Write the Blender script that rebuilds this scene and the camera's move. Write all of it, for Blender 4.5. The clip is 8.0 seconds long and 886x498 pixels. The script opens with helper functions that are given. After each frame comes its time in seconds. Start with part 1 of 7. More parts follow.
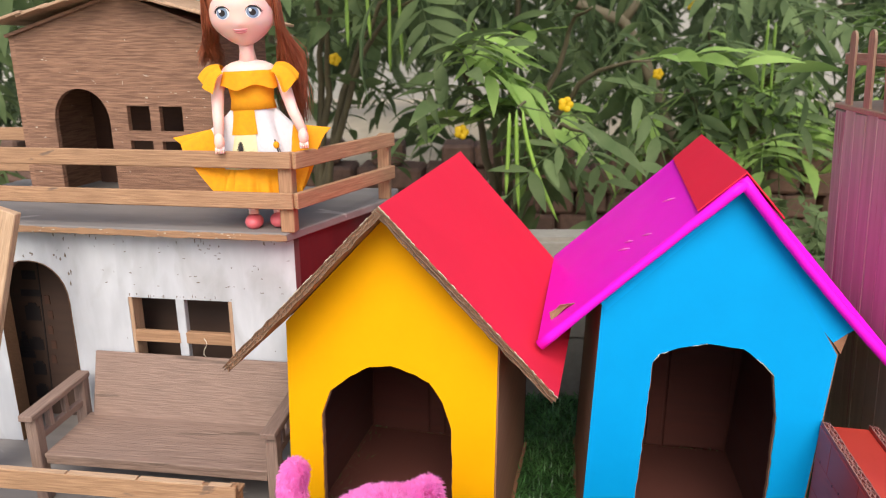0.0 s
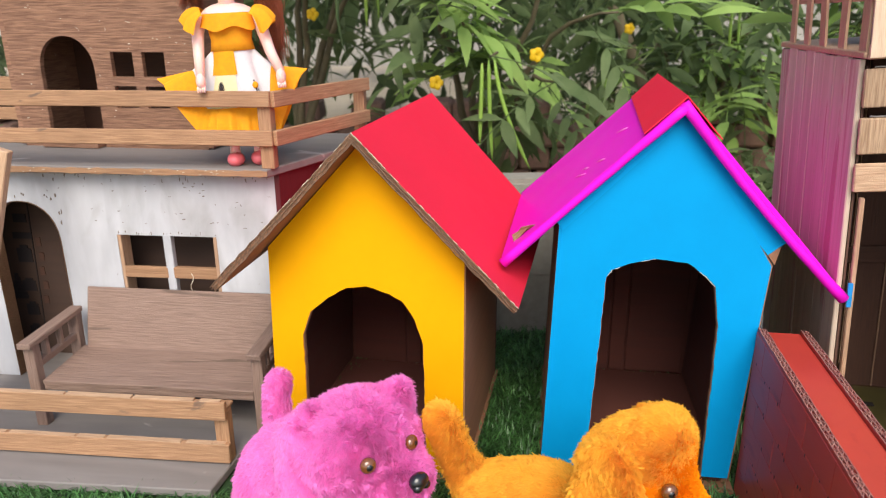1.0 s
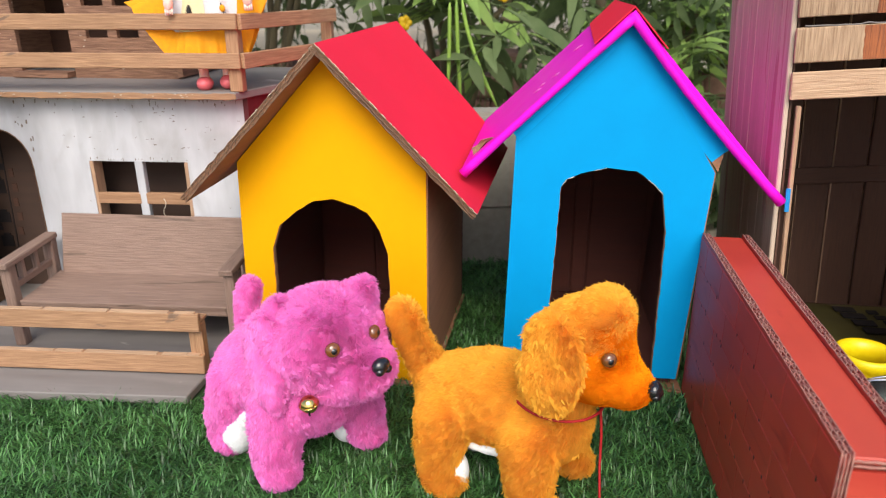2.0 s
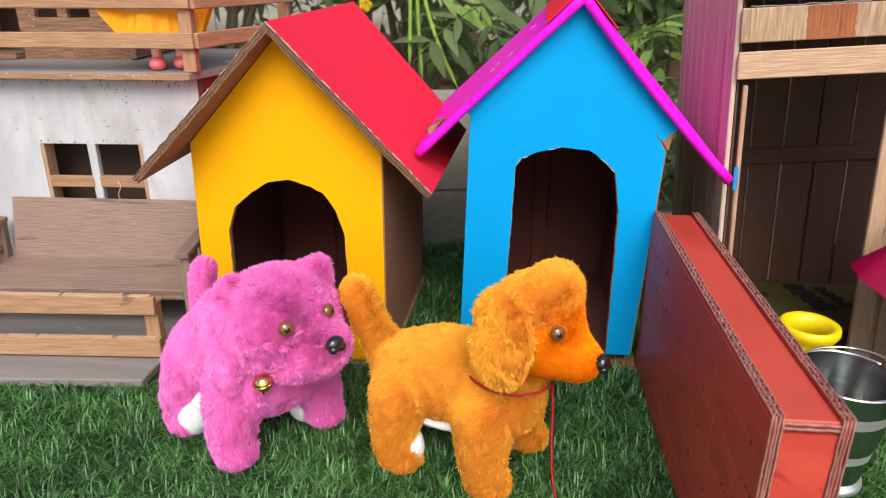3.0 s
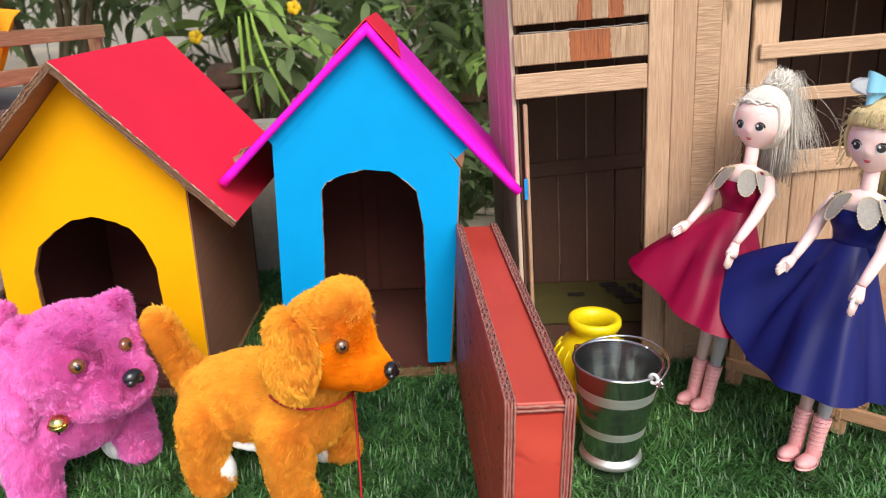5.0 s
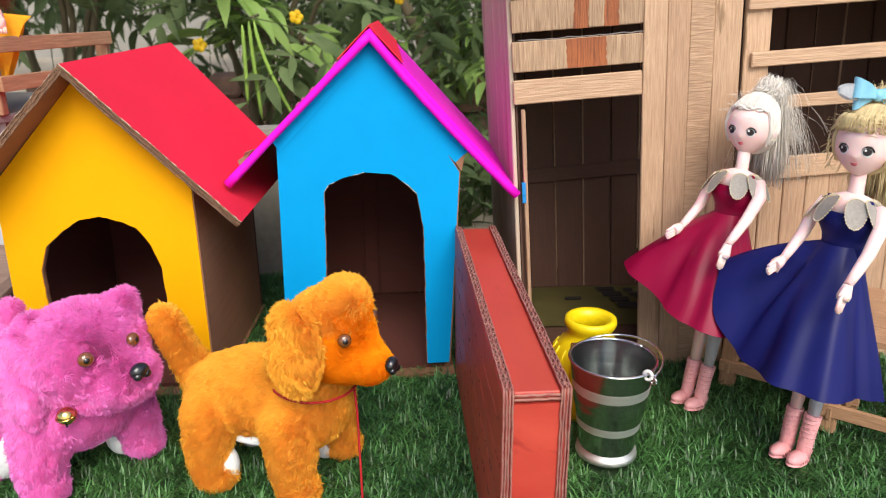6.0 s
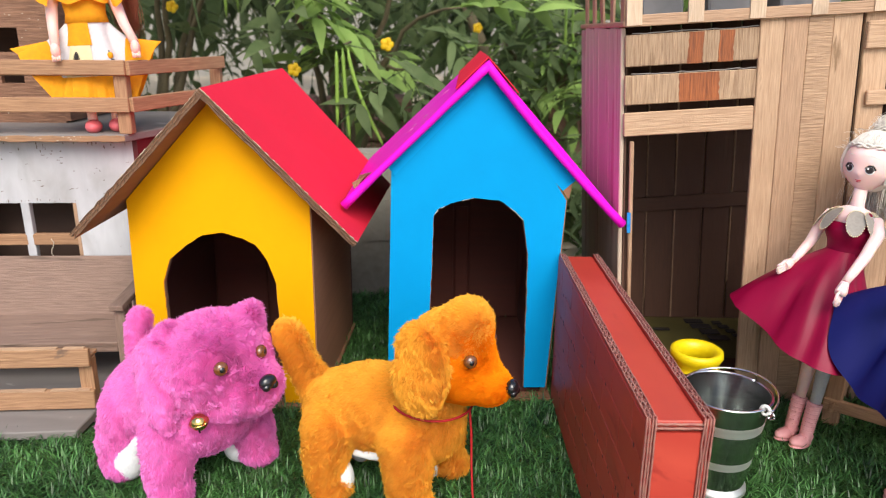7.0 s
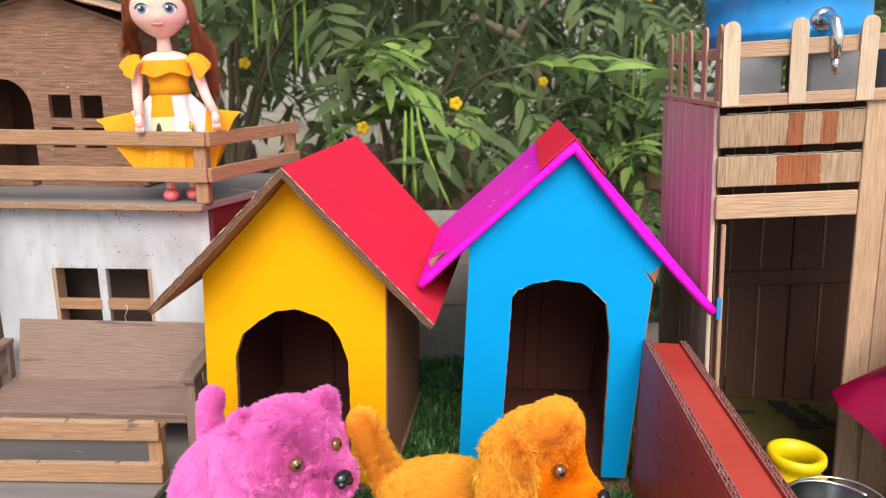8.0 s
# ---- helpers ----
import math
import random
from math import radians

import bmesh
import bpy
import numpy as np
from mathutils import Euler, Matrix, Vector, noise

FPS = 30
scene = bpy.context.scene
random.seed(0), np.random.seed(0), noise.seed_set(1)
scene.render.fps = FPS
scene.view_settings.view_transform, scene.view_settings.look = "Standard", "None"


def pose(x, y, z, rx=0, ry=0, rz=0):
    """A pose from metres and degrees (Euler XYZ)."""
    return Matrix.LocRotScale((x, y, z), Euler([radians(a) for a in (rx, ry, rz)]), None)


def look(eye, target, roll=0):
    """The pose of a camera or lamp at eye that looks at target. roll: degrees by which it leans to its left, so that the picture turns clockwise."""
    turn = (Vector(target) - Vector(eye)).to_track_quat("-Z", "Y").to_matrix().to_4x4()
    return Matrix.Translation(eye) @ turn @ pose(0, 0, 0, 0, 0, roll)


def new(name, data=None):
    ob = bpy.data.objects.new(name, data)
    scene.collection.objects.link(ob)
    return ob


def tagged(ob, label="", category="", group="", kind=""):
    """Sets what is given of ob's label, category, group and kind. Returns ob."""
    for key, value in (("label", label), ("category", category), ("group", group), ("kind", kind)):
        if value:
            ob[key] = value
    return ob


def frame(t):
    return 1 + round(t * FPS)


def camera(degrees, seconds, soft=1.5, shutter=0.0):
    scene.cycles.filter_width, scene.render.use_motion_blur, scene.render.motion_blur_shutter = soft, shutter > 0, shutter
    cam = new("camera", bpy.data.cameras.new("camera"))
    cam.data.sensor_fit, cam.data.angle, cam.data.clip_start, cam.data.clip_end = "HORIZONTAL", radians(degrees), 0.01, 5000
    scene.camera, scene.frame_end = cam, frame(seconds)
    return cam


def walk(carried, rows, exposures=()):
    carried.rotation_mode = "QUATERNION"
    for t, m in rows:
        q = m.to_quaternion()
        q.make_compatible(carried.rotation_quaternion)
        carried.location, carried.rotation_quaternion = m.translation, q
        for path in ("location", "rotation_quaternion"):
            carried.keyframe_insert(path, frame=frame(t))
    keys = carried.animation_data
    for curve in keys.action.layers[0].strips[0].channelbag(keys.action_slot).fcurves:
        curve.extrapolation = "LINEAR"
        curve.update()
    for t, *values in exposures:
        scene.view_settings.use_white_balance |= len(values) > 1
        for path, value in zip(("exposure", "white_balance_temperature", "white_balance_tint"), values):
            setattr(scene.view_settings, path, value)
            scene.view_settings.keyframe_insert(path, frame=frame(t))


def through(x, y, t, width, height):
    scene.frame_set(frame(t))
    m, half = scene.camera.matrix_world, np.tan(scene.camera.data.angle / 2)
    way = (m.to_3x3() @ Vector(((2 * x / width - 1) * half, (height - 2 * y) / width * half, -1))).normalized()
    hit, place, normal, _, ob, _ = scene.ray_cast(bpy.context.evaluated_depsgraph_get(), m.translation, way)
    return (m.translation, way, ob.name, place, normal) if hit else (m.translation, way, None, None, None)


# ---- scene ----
from mathutils.geometry import tessellate_polygon

cam = camera(64.5, 8.0, soft=1.1)
PATH = [
    (0, (0.034, 0.061, 0.417), (-0.042, 1.983, -0.131), -0.0),
    (0.5, (0.04, 0.039, 0.415), (-0.019, 1.951, -0.167), -0.2),
    (1, (0.048, 0.01, 0.394), (0.015, 1.909, -0.233), -0.3),
    (1.5, (0.054, -0.018, 0.367), (0.05, 1.866, -0.303), -0.3),
    (3, (0.076, -0.039, 0.35), (0.18, 1.816, -0.389), 0.2),
    (3.5, (0.067, -0.039, 0.35), (0.237, 1.815, -0.38), 0.3),
    (4, (0.091, -0.048, 0.349), (0.338, 1.802, -0.372), 0.0),
    (4.5, (0.123, -0.065, 0.355), (0.45, 1.78, -0.343), -0.5),
    (5, (0.149, -0.075, 0.357), (0.544, 1.762, -0.326), -0.8),
    (5.2, (0.154, -0.078, 0.356), (0.571, 1.758, -0.319), -0.8),
    (6.3, (0.133, -0.097, 0.352), (0.523, 1.758, -0.286), -0.0),
    (6.5, (0.123, -0.1, 0.352), (0.491, 1.763, -0.275), 0.2),
    (7, (0.082, -0.093, 0.358), (0.373, 1.796, -0.229), 0.5),
    (7.5, (0.061, -0.08, 0.38), (0.276, 1.833, -0.163), 0.6),
    (8, (0.058, -0.057, 0.393), (0.216, 1.874, -0.102), 0.7),
]
cam.data.dof.use_dof, cam.data.dof.focus_distance, cam.data.dof.aperture_fstop = True, 0.56, 10.5
walk(cam, [(t, look(eye, target, roll)) for t, eye, target, roll in PATH])

# ---- light ----
world = bpy.data.worlds.new("sky")
scene.world = world
world.use_nodes = True
sky = world.node_tree.nodes.new("ShaderNodeTexSky")
sky.sky_type = "NISHITA"
sky.sun_disc = False
sky.sun_elevation, sky.sun_rotation = radians(46), radians(170)
sky.air_density, sky.dust_density = 1.0, 2.0
world.node_tree.links.new(sky.outputs[0], world.node_tree.nodes["Background"].inputs[0])
world.node_tree.nodes["Background"].inputs[1].default_value = 0.10
sun = new("sun", bpy.data.lights.new("sun", "SUN"))
sun.data.energy, sun.data.angle, sun.data.color = 1.75, radians(40), (1.0, 0.94, 0.84)
sun.matrix_world = look((-0.05, -1.75, 2.35), (0.1, 0.5, 0))
scene.view_settings.exposure = 1.01

# ---- materials ----


def surface(name, base, dark, rough=0.7, scale=(40, 40, 40), big=6.0, bump=0.15, big_mix=0.35, detail=6, metal=0.0,
            sheen=0.0, island=0.0, coat=0.0, stain=None, stain_at=0.62, stain_scale=(14, 14, 14), contrast=0.25, spec=0.5, through=0.0, stain_soft=0.04):
    """A surface in two tones: fine grain, broad variation, relief, and stains of another colour."""
    m = bpy.data.materials.new(name)
    m.use_nodes = True
    t = m.node_tree
    n, l = t.nodes, t.links
    b = n["Principled BSDF"]
    co = n.new("ShaderNodeTexCoord")
    inf = n.new("ShaderNodeObjectInfo")
    off = n.new("ShaderNodeVectorMath"); off.operation = "MULTIPLY_ADD"
    comb = n.new("ShaderNodeCombineXYZ")
    for i in range(3):
        l.new(inf.outputs["Random"], comb.inputs[i])
    l.new(comb.outputs[0], off.inputs[0])
    off.inputs[1].default_value = (3.1, 5.7, 4.3)
    l.new(co.outputs["Object"], off.inputs[2])

    def noise_at(sc, det, dist=0.0):
        mp = n.new("ShaderNodeMapping")
        mp.inputs["Scale"].default_value = sc
        l.new(off.outputs[0], mp.inputs[0])
        x = n.new("ShaderNodeTexNoise")
        x.inputs["Scale"].default_value, x.inputs["Detail"].default_value = 1.0, det
        x.inputs["Distortion"].default_value = dist
        l.new(mp.outputs[0], x.inputs[0])
        return x.outputs["Fac"]

    def ramp(fac, lo, hi):
        r = n.new("ShaderNodeMapRange")
        r.inputs["From Min"].default_value, r.inputs["From Max"].default_value = lo, hi
        l.new(fac, r.inputs["Value"])
        return r.outputs["Result"]

    def mix(fac, a, c):
        x = n.new("ShaderNodeMix"); x.data_type = "RGBA"
        for s, v in ((x.inputs["Factor"], fac), (x.inputs["A"], a), (x.inputs["B"], c)):
            if isinstance(v, (tuple, float, int)):
                s.default_value = (*v, 1) if isinstance(v, tuple) else v
            else:
                l.new(v, s)
        return x.outputs["Result"]

    fine = noise_at(scale, detail, 0.4)
    col = mix(ramp(fine, 0.5 - contrast, 0.5 + contrast), dark, base)
    wide = noise_at((big, big, big), 3)
    mid = tuple((p + q) / 2 * 0.8 for p, q in zip(base, dark))
    k = n.new("ShaderNodeMath"); k.operation = "MULTIPLY"; k.inputs[1].default_value = big_mix
    l.new(ramp(wide, 0.4, 0.7), k.inputs[0])
    col = mix(k.outputs[0], col, mid)
    if stain:
        s = noise_at(stain_scale, 8, 0.8)
        col = mix(ramp(s, stain_at, stain_at + stain_soft), col, stain)
    if island:
        g = n.new("ShaderNodeNewGeometry")
        hs = n.new("ShaderNodeHueSaturation")
        l.new(ramp(g.outputs["Random Per Island"], 0.0, 1.0), hs.inputs["Value"])
        r = hs.inputs["Value"].links[0].from_node
        r.inputs["To Min"].default_value, r.inputs["To Max"].default_value = 1 - island, 1 + island
        l.new(col, hs.inputs["Color"])
        col = hs.outputs[0]
    else:
        hs = n.new("ShaderNodeHueSaturation")
        r = n.new("ShaderNodeMapRange")
        l.new(inf.outputs["Random"], r.inputs["Value"])
        r.inputs["To Min"].default_value, r.inputs["To Max"].default_value = 0.93, 1.07
        l.new(r.outputs[0], hs.inputs["Value"])
        l.new(col, hs.inputs["Color"])
        col = hs.outputs[0]
    l.new(col, b.inputs["Base Color"])
    rr = n.new("ShaderNodeMapRange")
    l.new(fine, rr.inputs["Value"])
    rr.inputs["To Min"].default_value, rr.inputs["To Max"].default_value = max(0.05, rough - 0.12), min(1, rough + 0.12)
    l.new(rr.outputs[0], b.inputs["Roughness"])
    b.inputs["Metallic"].default_value = metal
    b.inputs["Specular IOR Level"].default_value = spec
    if sheen:
        b.inputs["Sheen Weight"].default_value = sheen
        b.inputs["Sheen Roughness"].default_value = 0.5
    if coat:
        b.inputs["Coat Weight"].default_value = coat
        b.inputs["Coat Roughness"].default_value = 0.15
    if bump:
        bp = n.new("ShaderNodeBump")
        bp.inputs["Strength"].default_value, bp.inputs["Distance"].default_value = bump, 0.002
        l.new(fine, bp.inputs["Height"])
        l.new(bp.outputs[0], b.inputs["Normal"])
    if through:
        tr = n.new("ShaderNodeBsdfTranslucent")
        l.new(col, tr.inputs[0])
        ms = n.new("ShaderNodeMixShader")
        ms.inputs[0].default_value = through
        l.new(b.outputs[0], ms.inputs[1]); l.new(tr.outputs[0], ms.inputs[2])
        l.new(ms.outputs[0], n["Material Output"].inputs[0])
    return m


PAPER = dict(rough=0.6, scale=(25, 25, 25), big=12, bump=0.22, big_mix=0.10, contrast=0.5, spec=0.09)
M_YEL = surface("yellow_paper", (0.96, 0.45, 0.002), (0.90, 0.40, 0.002), **PAPER)
M_BLUE = surface("blue_paper", (0.001, 0.345, 0.74), (0.001, 0.30, 0.67), **PAPER)
M_RED = surface("red_paper", (0.74, 0.026, 0.060), (0.67, 0.020, 0.050), **PAPER)
M_MAG = surface("magenta_paper", (0.88, 0.014, 0.64), (0.80, 0.011, 0.57), **dict(PAPER, rough=0.38),
                stain=(0.88, 0.35, 0.75), stain_at=0.74, stain_scale=(18, 70, 70))
M_SCUFF = surface("scuffed_pink_paper", (0.88, 0.30, 0.72), (0.80, 0.20, 0.62), 0.7, (80, 80, 80), 20, 0.1, 0.2)
M_CARD = surface("brown_cardboard", (0.32, 0.155, 0.085), (0.25, 0.115, 0.060), 0.85, (8, 8, 160), 9, 0.12, 0.3)
# Red-brown carton, darkened in colour to hold the shade inside the kennels.
M_CARDIN = surface("shaded_cardboard", (0.112, 0.030, 0.020), (0.080, 0.021, 0.014), 0.85, (8, 8, 120), 9, 0.12, 0.3)
M_EDGE = surface("cardboard_edge", (0.28, 0.165, 0.10), (0.11, 0.055, 0.032), 0.9, (300, 300, 300), 20, 0.5, 0.3)
M_REDCARD = surface("red_painted_cardboard", (0.57, 0.072, 0.043), (0.43, 0.038, 0.028), 0.42, (14, 8, 40), 26, 0.2, 0.35,
                    stain=(0.30, 0.022, 0.018), stain_at=0.60, stain_scale=(30, 12, 50), stain_soft=0.14)
M_PINKEDGE = surface("red_stained_cardboard_edge", (0.42, 0.22, 0.17), (0.32, 0.09, 0.08), 0.9, (200, 200, 200), 30, 0.4, 0.3)
WOODG = (40, 650, 650)
M_OAK = surface("pale_oak", (0.60, 0.400, 0.255), (0.43, 0.262, 0.155), 0.6, WOODG, 60, 0.45, 0.22, contrast=0.2,
                stain=(0.27, 0.16, 0.085), stain_at=0.655, stain_scale=(9, 60, 60))
M_OAKG = surface("greyed_oak", (0.53, 0.338, 0.215), (0.37, 0.222, 0.132), 0.65, WOODG, 60, 0.5, 0.25, contrast=0.2,
                 stain=(0.22, 0.135, 0.08), stain_at=0.66, stain_scale=(9, 70, 70))
M_OAKS = surface("cross_grained_oak", (0.47, 0.320, 0.20), (0.27, 0.165, 0.095), 0.6, (700, 40, 40), 60, 0.6, 0.25, contrast=0.16)
M_OAKX = surface("rippled_oak", (0.50, 0.325, 0.20), (0.34, 0.205, 0.12), 0.6, (650, 60, 60), 60, 0.6, 0.25, contrast=0.16)
M_STICK = surface("pale_birch_stick", (0.66, 0.50, 0.36), (0.52, 0.37, 0.25), 0.6, WOODG, 60, 0.4, 0.3, contrast=0.2,
                  stain=(0.40, 0.29, 0.20), stain_at=0.60, stain_scale=(20, 60, 60), stain_soft=0.15)
M_OAKD = surface("red_brown_stained_oak", (0.40, 0.118, 0.034), (0.17, 0.050, 0.018), 0.5, (700, 40, 40), 60, 0.6, 0.35, contrast=0.18)
M_RAIL = surface("weathered_pine_rail", (0.46, 0.260, 0.140), (0.28, 0.148, 0.076), 0.7, WOODG, 14, 0.3, 0.4, contrast=0.18,
                 stain=(0.19, 0.115, 0.075), stain_at=0.66, stain_scale=(18, 50, 50))
M_PLY = surface("weathered_plywood", (0.315, 0.165, 0.100), (0.170, 0.082, 0.048), 0.75, (40, 40, 520), 26, 0.7, 0.30, contrast=0.13,
                stain=(0.46, 0.36, 0.28), stain_at=0.70, stain_scale=(110, 110, 160))
M_BENCH = surface("weathered_bench_wood", (0.31, 0.207, 0.160), (0.20, 0.126, 0.096), 0.75, (40, 600, 600), 30, 0.6, 0.35, contrast=0.20,
                  stain=(0.15, 0.10, 0.075), stain_at=0.66, stain_scale=(12, 60, 60))
M_GREY = surface("grey_weathered_board", (0.24, 0.215, 0.20), (0.175, 0.155, 0.145), 0.8, (9, 60, 60), 8, 0.2, 0.45,
                 stain=(0.36, 0.33, 0.30), stain_at=0.66, stain_scale=(12, 24, 24))
# Wood colour darkened for the shade inside the shed and doll house.
M_DARKWOOD = surface("shaded_plank", (0.115, 0.052, 0.032), (0.075, 0.033, 0.020), 0.75, WOODG, 9, 0.25, 0.4)
M_WHITE = surface("chipped_white_paint", (0.59, 0.59, 0.615), (0.43, 0.43, 0.45), 0.65, (60, 60, 13), 16, 0.25, 0.5,
                  stain=(0.30, 0.285, 0.275), stain_at=0.50, stain_scale=(26, 26, 11), stain_soft=0.38)
M_MAROON = surface("maroon_painted_wood", (0.13, 0.014, 0.018), (0.08, 0.009, 0.012), 0.6, (50, 50, 8), 9, 0.3, 0.4)
# Base shifted greener to offset magenta light bounced off the kennel roof.
M_PURPLE = surface("faded_bounce_offset_planks", (0.62, 0.50, 0.38), (0.42, 0.32, 0.235), 0.65, (6, 120, 120), 5, 0.3, 0.4,
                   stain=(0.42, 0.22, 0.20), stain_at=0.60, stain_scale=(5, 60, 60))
M_PINK = surface("pink_plush", (1.0, 0.40, 0.82), (0.98, 0.32, 0.75), 0.9, (60, 60, 60), 25, 0.0, 0.20, island=0.10, sheen=0.1, spec=0.05, through=0.5)
M_ORANGE = surface("orange_plush", (1.0, 0.60, 0.085), (0.98, 0.51, 0.055), 0.9, (60, 120, 60), 14, 0.0, 0.3, island=0.09, sheen=0.05, spec=0.03, through=0.45)
M_ORANGED = surface("deep_orange_short_plush", (1.0, 0.355, 0.008), (0.96, 0.29, 0.006), 0.9, (60, 60, 60), 14, 0.0, 0.2, island=0.08, spec=0.03, through=0.2)
M_FELT = surface("white_felt", (0.78, 0.80, 0.80), (0.66, 0.68, 0.69), 0.95, (300, 300, 300), 20, 0.3, 0.15)
M_EYE = surface("amber_glass_eye", (0.20, 0.068, 0.016), (0.13, 0.040, 0.010), 0.12, (40, 40, 40), 10, 0, 0.2, coat=1.0)
M_BLACK = surface("black_plastic", (0.012, 0.012, 0.014), (0.008, 0.008, 0.009), 0.25, (60, 60, 60), 10, 0.1, 0.2, coat=0.6)
M_BRASS = surface("polished_brass", (0.85, 0.62, 0.22), (0.75, 0.52, 0.16), 0.2, (80, 80, 80), 10, 0.05, 0.2, metal=1.0)
M_STEEL = surface("dark_polished_steel", (0.52, 0.54, 0.53), (0.44, 0.46, 0.45), 0.2, (20, 20, 200), 10, 0.04, 0.2, metal=1.0)
M_BRUSH = surface("bright_steel_band", (0.88, 0.88, 0.86), (0.80, 0.80, 0.78), 0.52, (20, 20, 300), 10, 0.05, 0.2, metal=1.0)
M_CHROME = surface("chrome", (0.8, 0.8, 0.8), (0.7, 0.7, 0.7), 0.15, (30, 30, 30), 10, 0.03, 0.1, metal=1.0)
M_YPLAS = surface("yellow_plastic", (0.85, 0.68, 0.005), (0.78, 0.58, 0.004), 0.4, (60, 60, 60), 12, 0.1, 0.2)
M_BPLAS = surface("blue_plastic", (0.02, 0.30, 0.72), (0.015, 0.24, 0.62), 0.3, (60, 60, 60), 12, 0.05, 0.2)
M_WPLAS = surface("white_plastic", (0.82, 0.82, 0.80), (0.74, 0.74, 0.72), 0.4, (60, 60, 60), 12, 0.05, 0.1)
M_GBLOCK = surface("grey_painted_block", (0.28, 0.285, 0.30), (0.21, 0.215, 0.225), 0.7, (50, 50, 50), 12, 0.2, 0.3,
                   stain=(0.10, 0.09, 0.08), stain_at=0.70, stain_scale=(40, 40, 40))
M_SKIN = surface("doll_vinyl", (0.93, 0.66, 0.63), (0.91, 0.63, 0.60), 0.5, (60, 60, 60), 12, 0.0, 0.1)
M_SKIN.node_tree.nodes["Principled BSDF"].inputs["Subsurface Weight"].default_value = 0.3
M_SKIN.node_tree.nodes["Principled BSDF"].inputs["Subsurface Scale"].default_value = 0.002
M_HAIRY = surface("blond_nylon_hair", (0.76, 0.61, 0.34), (0.60, 0.45, 0.22), 0.5, (400, 400, 20), 30, 0.0, 0.3, island=0.15)
M_HAIRW = surface("pale_nylon_hair", (0.96, 0.92, 0.85), (0.92, 0.86, 0.78), 0.45, (400, 400, 20), 30, 0.0, 0.15, island=0.08, through=0.25)
M_HAIRB = surface("auburn_nylon_hair", (0.42, 0.125, 0.058), (0.26, 0.070, 0.032), 0.42, (400, 400, 20), 30, 0.0, 0.3, island=0.2)
M_CRIM = surface("crimson_satin", (0.26, 0.002, 0.036), (0.20, 0.0012, 0.027), 0.42, (50, 50, 9), 25, 0.06, 0.25, spec=0.20)
M_NAVY = surface("navy_satin", (0.010, 0.012, 0.110), (0.006, 0.008, 0.080), 0.42, (50, 50, 9), 25, 0.06, 0.25, spec=0.18)
M_GAUZE = surface("silver_gauze", (0.48, 0.44, 0.39), (0.37, 0.33, 0.29), 0.5, (400, 400, 400), 25, 0.3, 0.25, through=0.3)
M_GOLD = surface("gold_trim", (0.85, 0.74, 0.52), (0.66, 0.54, 0.34), 0.4, (500, 500, 500), 25, 0.4, 0.25, metal=0.4)
M_BOOT = surface("pink_rubber_boot", (0.86, 0.42, 0.42), (0.76, 0.32, 0.33), 0.45, (120, 120, 120), 25, 0.2, 0.2)
M_SHOE = surface("rose_shoe", (0.75, 0.16, 0.18), (0.66, 0.12, 0.14), 0.45, (60, 60, 60), 25, 0.1, 0.2)
M_STOCK = surface("grey_stocking", (0.55, 0.55, 0.60), (0.46, 0.46, 0.52), 0.7, (300, 300, 300), 25, 0.2, 0.2)
M_CLOTHY = surface("yellow_cotton", (0.90, 0.385, 0.006), (0.80, 0.32, 0.005), 0.85, (250, 250, 250), 25, 0.2, 0.2, through=0.15)
M_CLOTHW = surface("white_cotton", (0.68, 0.66, 0.67), (0.60, 0.58, 0.60), 0.85, (250, 250, 250), 25, 0.2, 0.2)
M_DARK = surface("dark_print", (0.026, 0.020, 0.020), (0.016, 0.012, 0.012), 0.7, (60, 60, 60), 25, 0.0, 0.2)
M_IRIS = surface("blue_grey_print", (0.24, 0.33, 0.46), (0.14, 0.20, 0.30), 0.3, (200, 200, 200), 25, 0.0, 0.2)
M_LIP = surface("rose_print", (0.66, 0.10, 0.13), (0.60, 0.08, 0.10), 0.4, (60, 60, 60), 25, 0.0, 0.2)
M_IRISD = surface("dark_grey_print", (0.085, 0.070, 0.075), (0.035, 0.030, 0.035), 0.3, (900, 900, 900), 25, 0.0, 0.2)
M_SCLERA = surface("white_print", (0.84, 0.84, 0.84), (0.78, 0.78, 0.80), 0.35, (60, 60, 60), 25, 0.0, 0.1)
M_LIPS = surface("soft_rose_print", (0.74, 0.27, 0.28), (0.68, 0.22, 0.23), 0.4, (60, 60, 60), 25, 0.0, 0.2)
M_CREAM = surface("cream_printed_cotton", (0.74, 0.66, 0.40), (0.66, 0.58, 0.33), 0.85, (250, 250, 250), 25, 0.2, 0.2)
M_BOWB = surface("sky_blue_ribbon", (0.25, 0.56, 0.72), (0.18, 0.46, 0.62), 0.5, (100, 100, 100), 25, 0.1, 0.2)
M_THREAD = surface("red_thread", (0.42, 0.008, 0.012), (0.32, 0.005, 0.008), 0.8, (600, 600, 600), 25, 0.3, 0.2)
M_GRASS = surface("green_turf_blade", (0.112, 0.275, 0.076), (0.028, 0.092, 0.025), 0.40, (14, 14, 14), 8, 0.0, 0.30, island=0.68, through=0.3, spec=0.5)
M_TURF = surface("turf_backing", (0.022, 0.060, 0.016), (0.012, 0.035, 0.010), 0.95, (150, 150, 150), 12, 0.3, 0.3)
M_SOIL = surface("sandy_ground", (0.58, 0.50, 0.39), (0.46, 0.39, 0.29), 0.95, (9, 9, 9), 0.7, 0.4, 0.4)
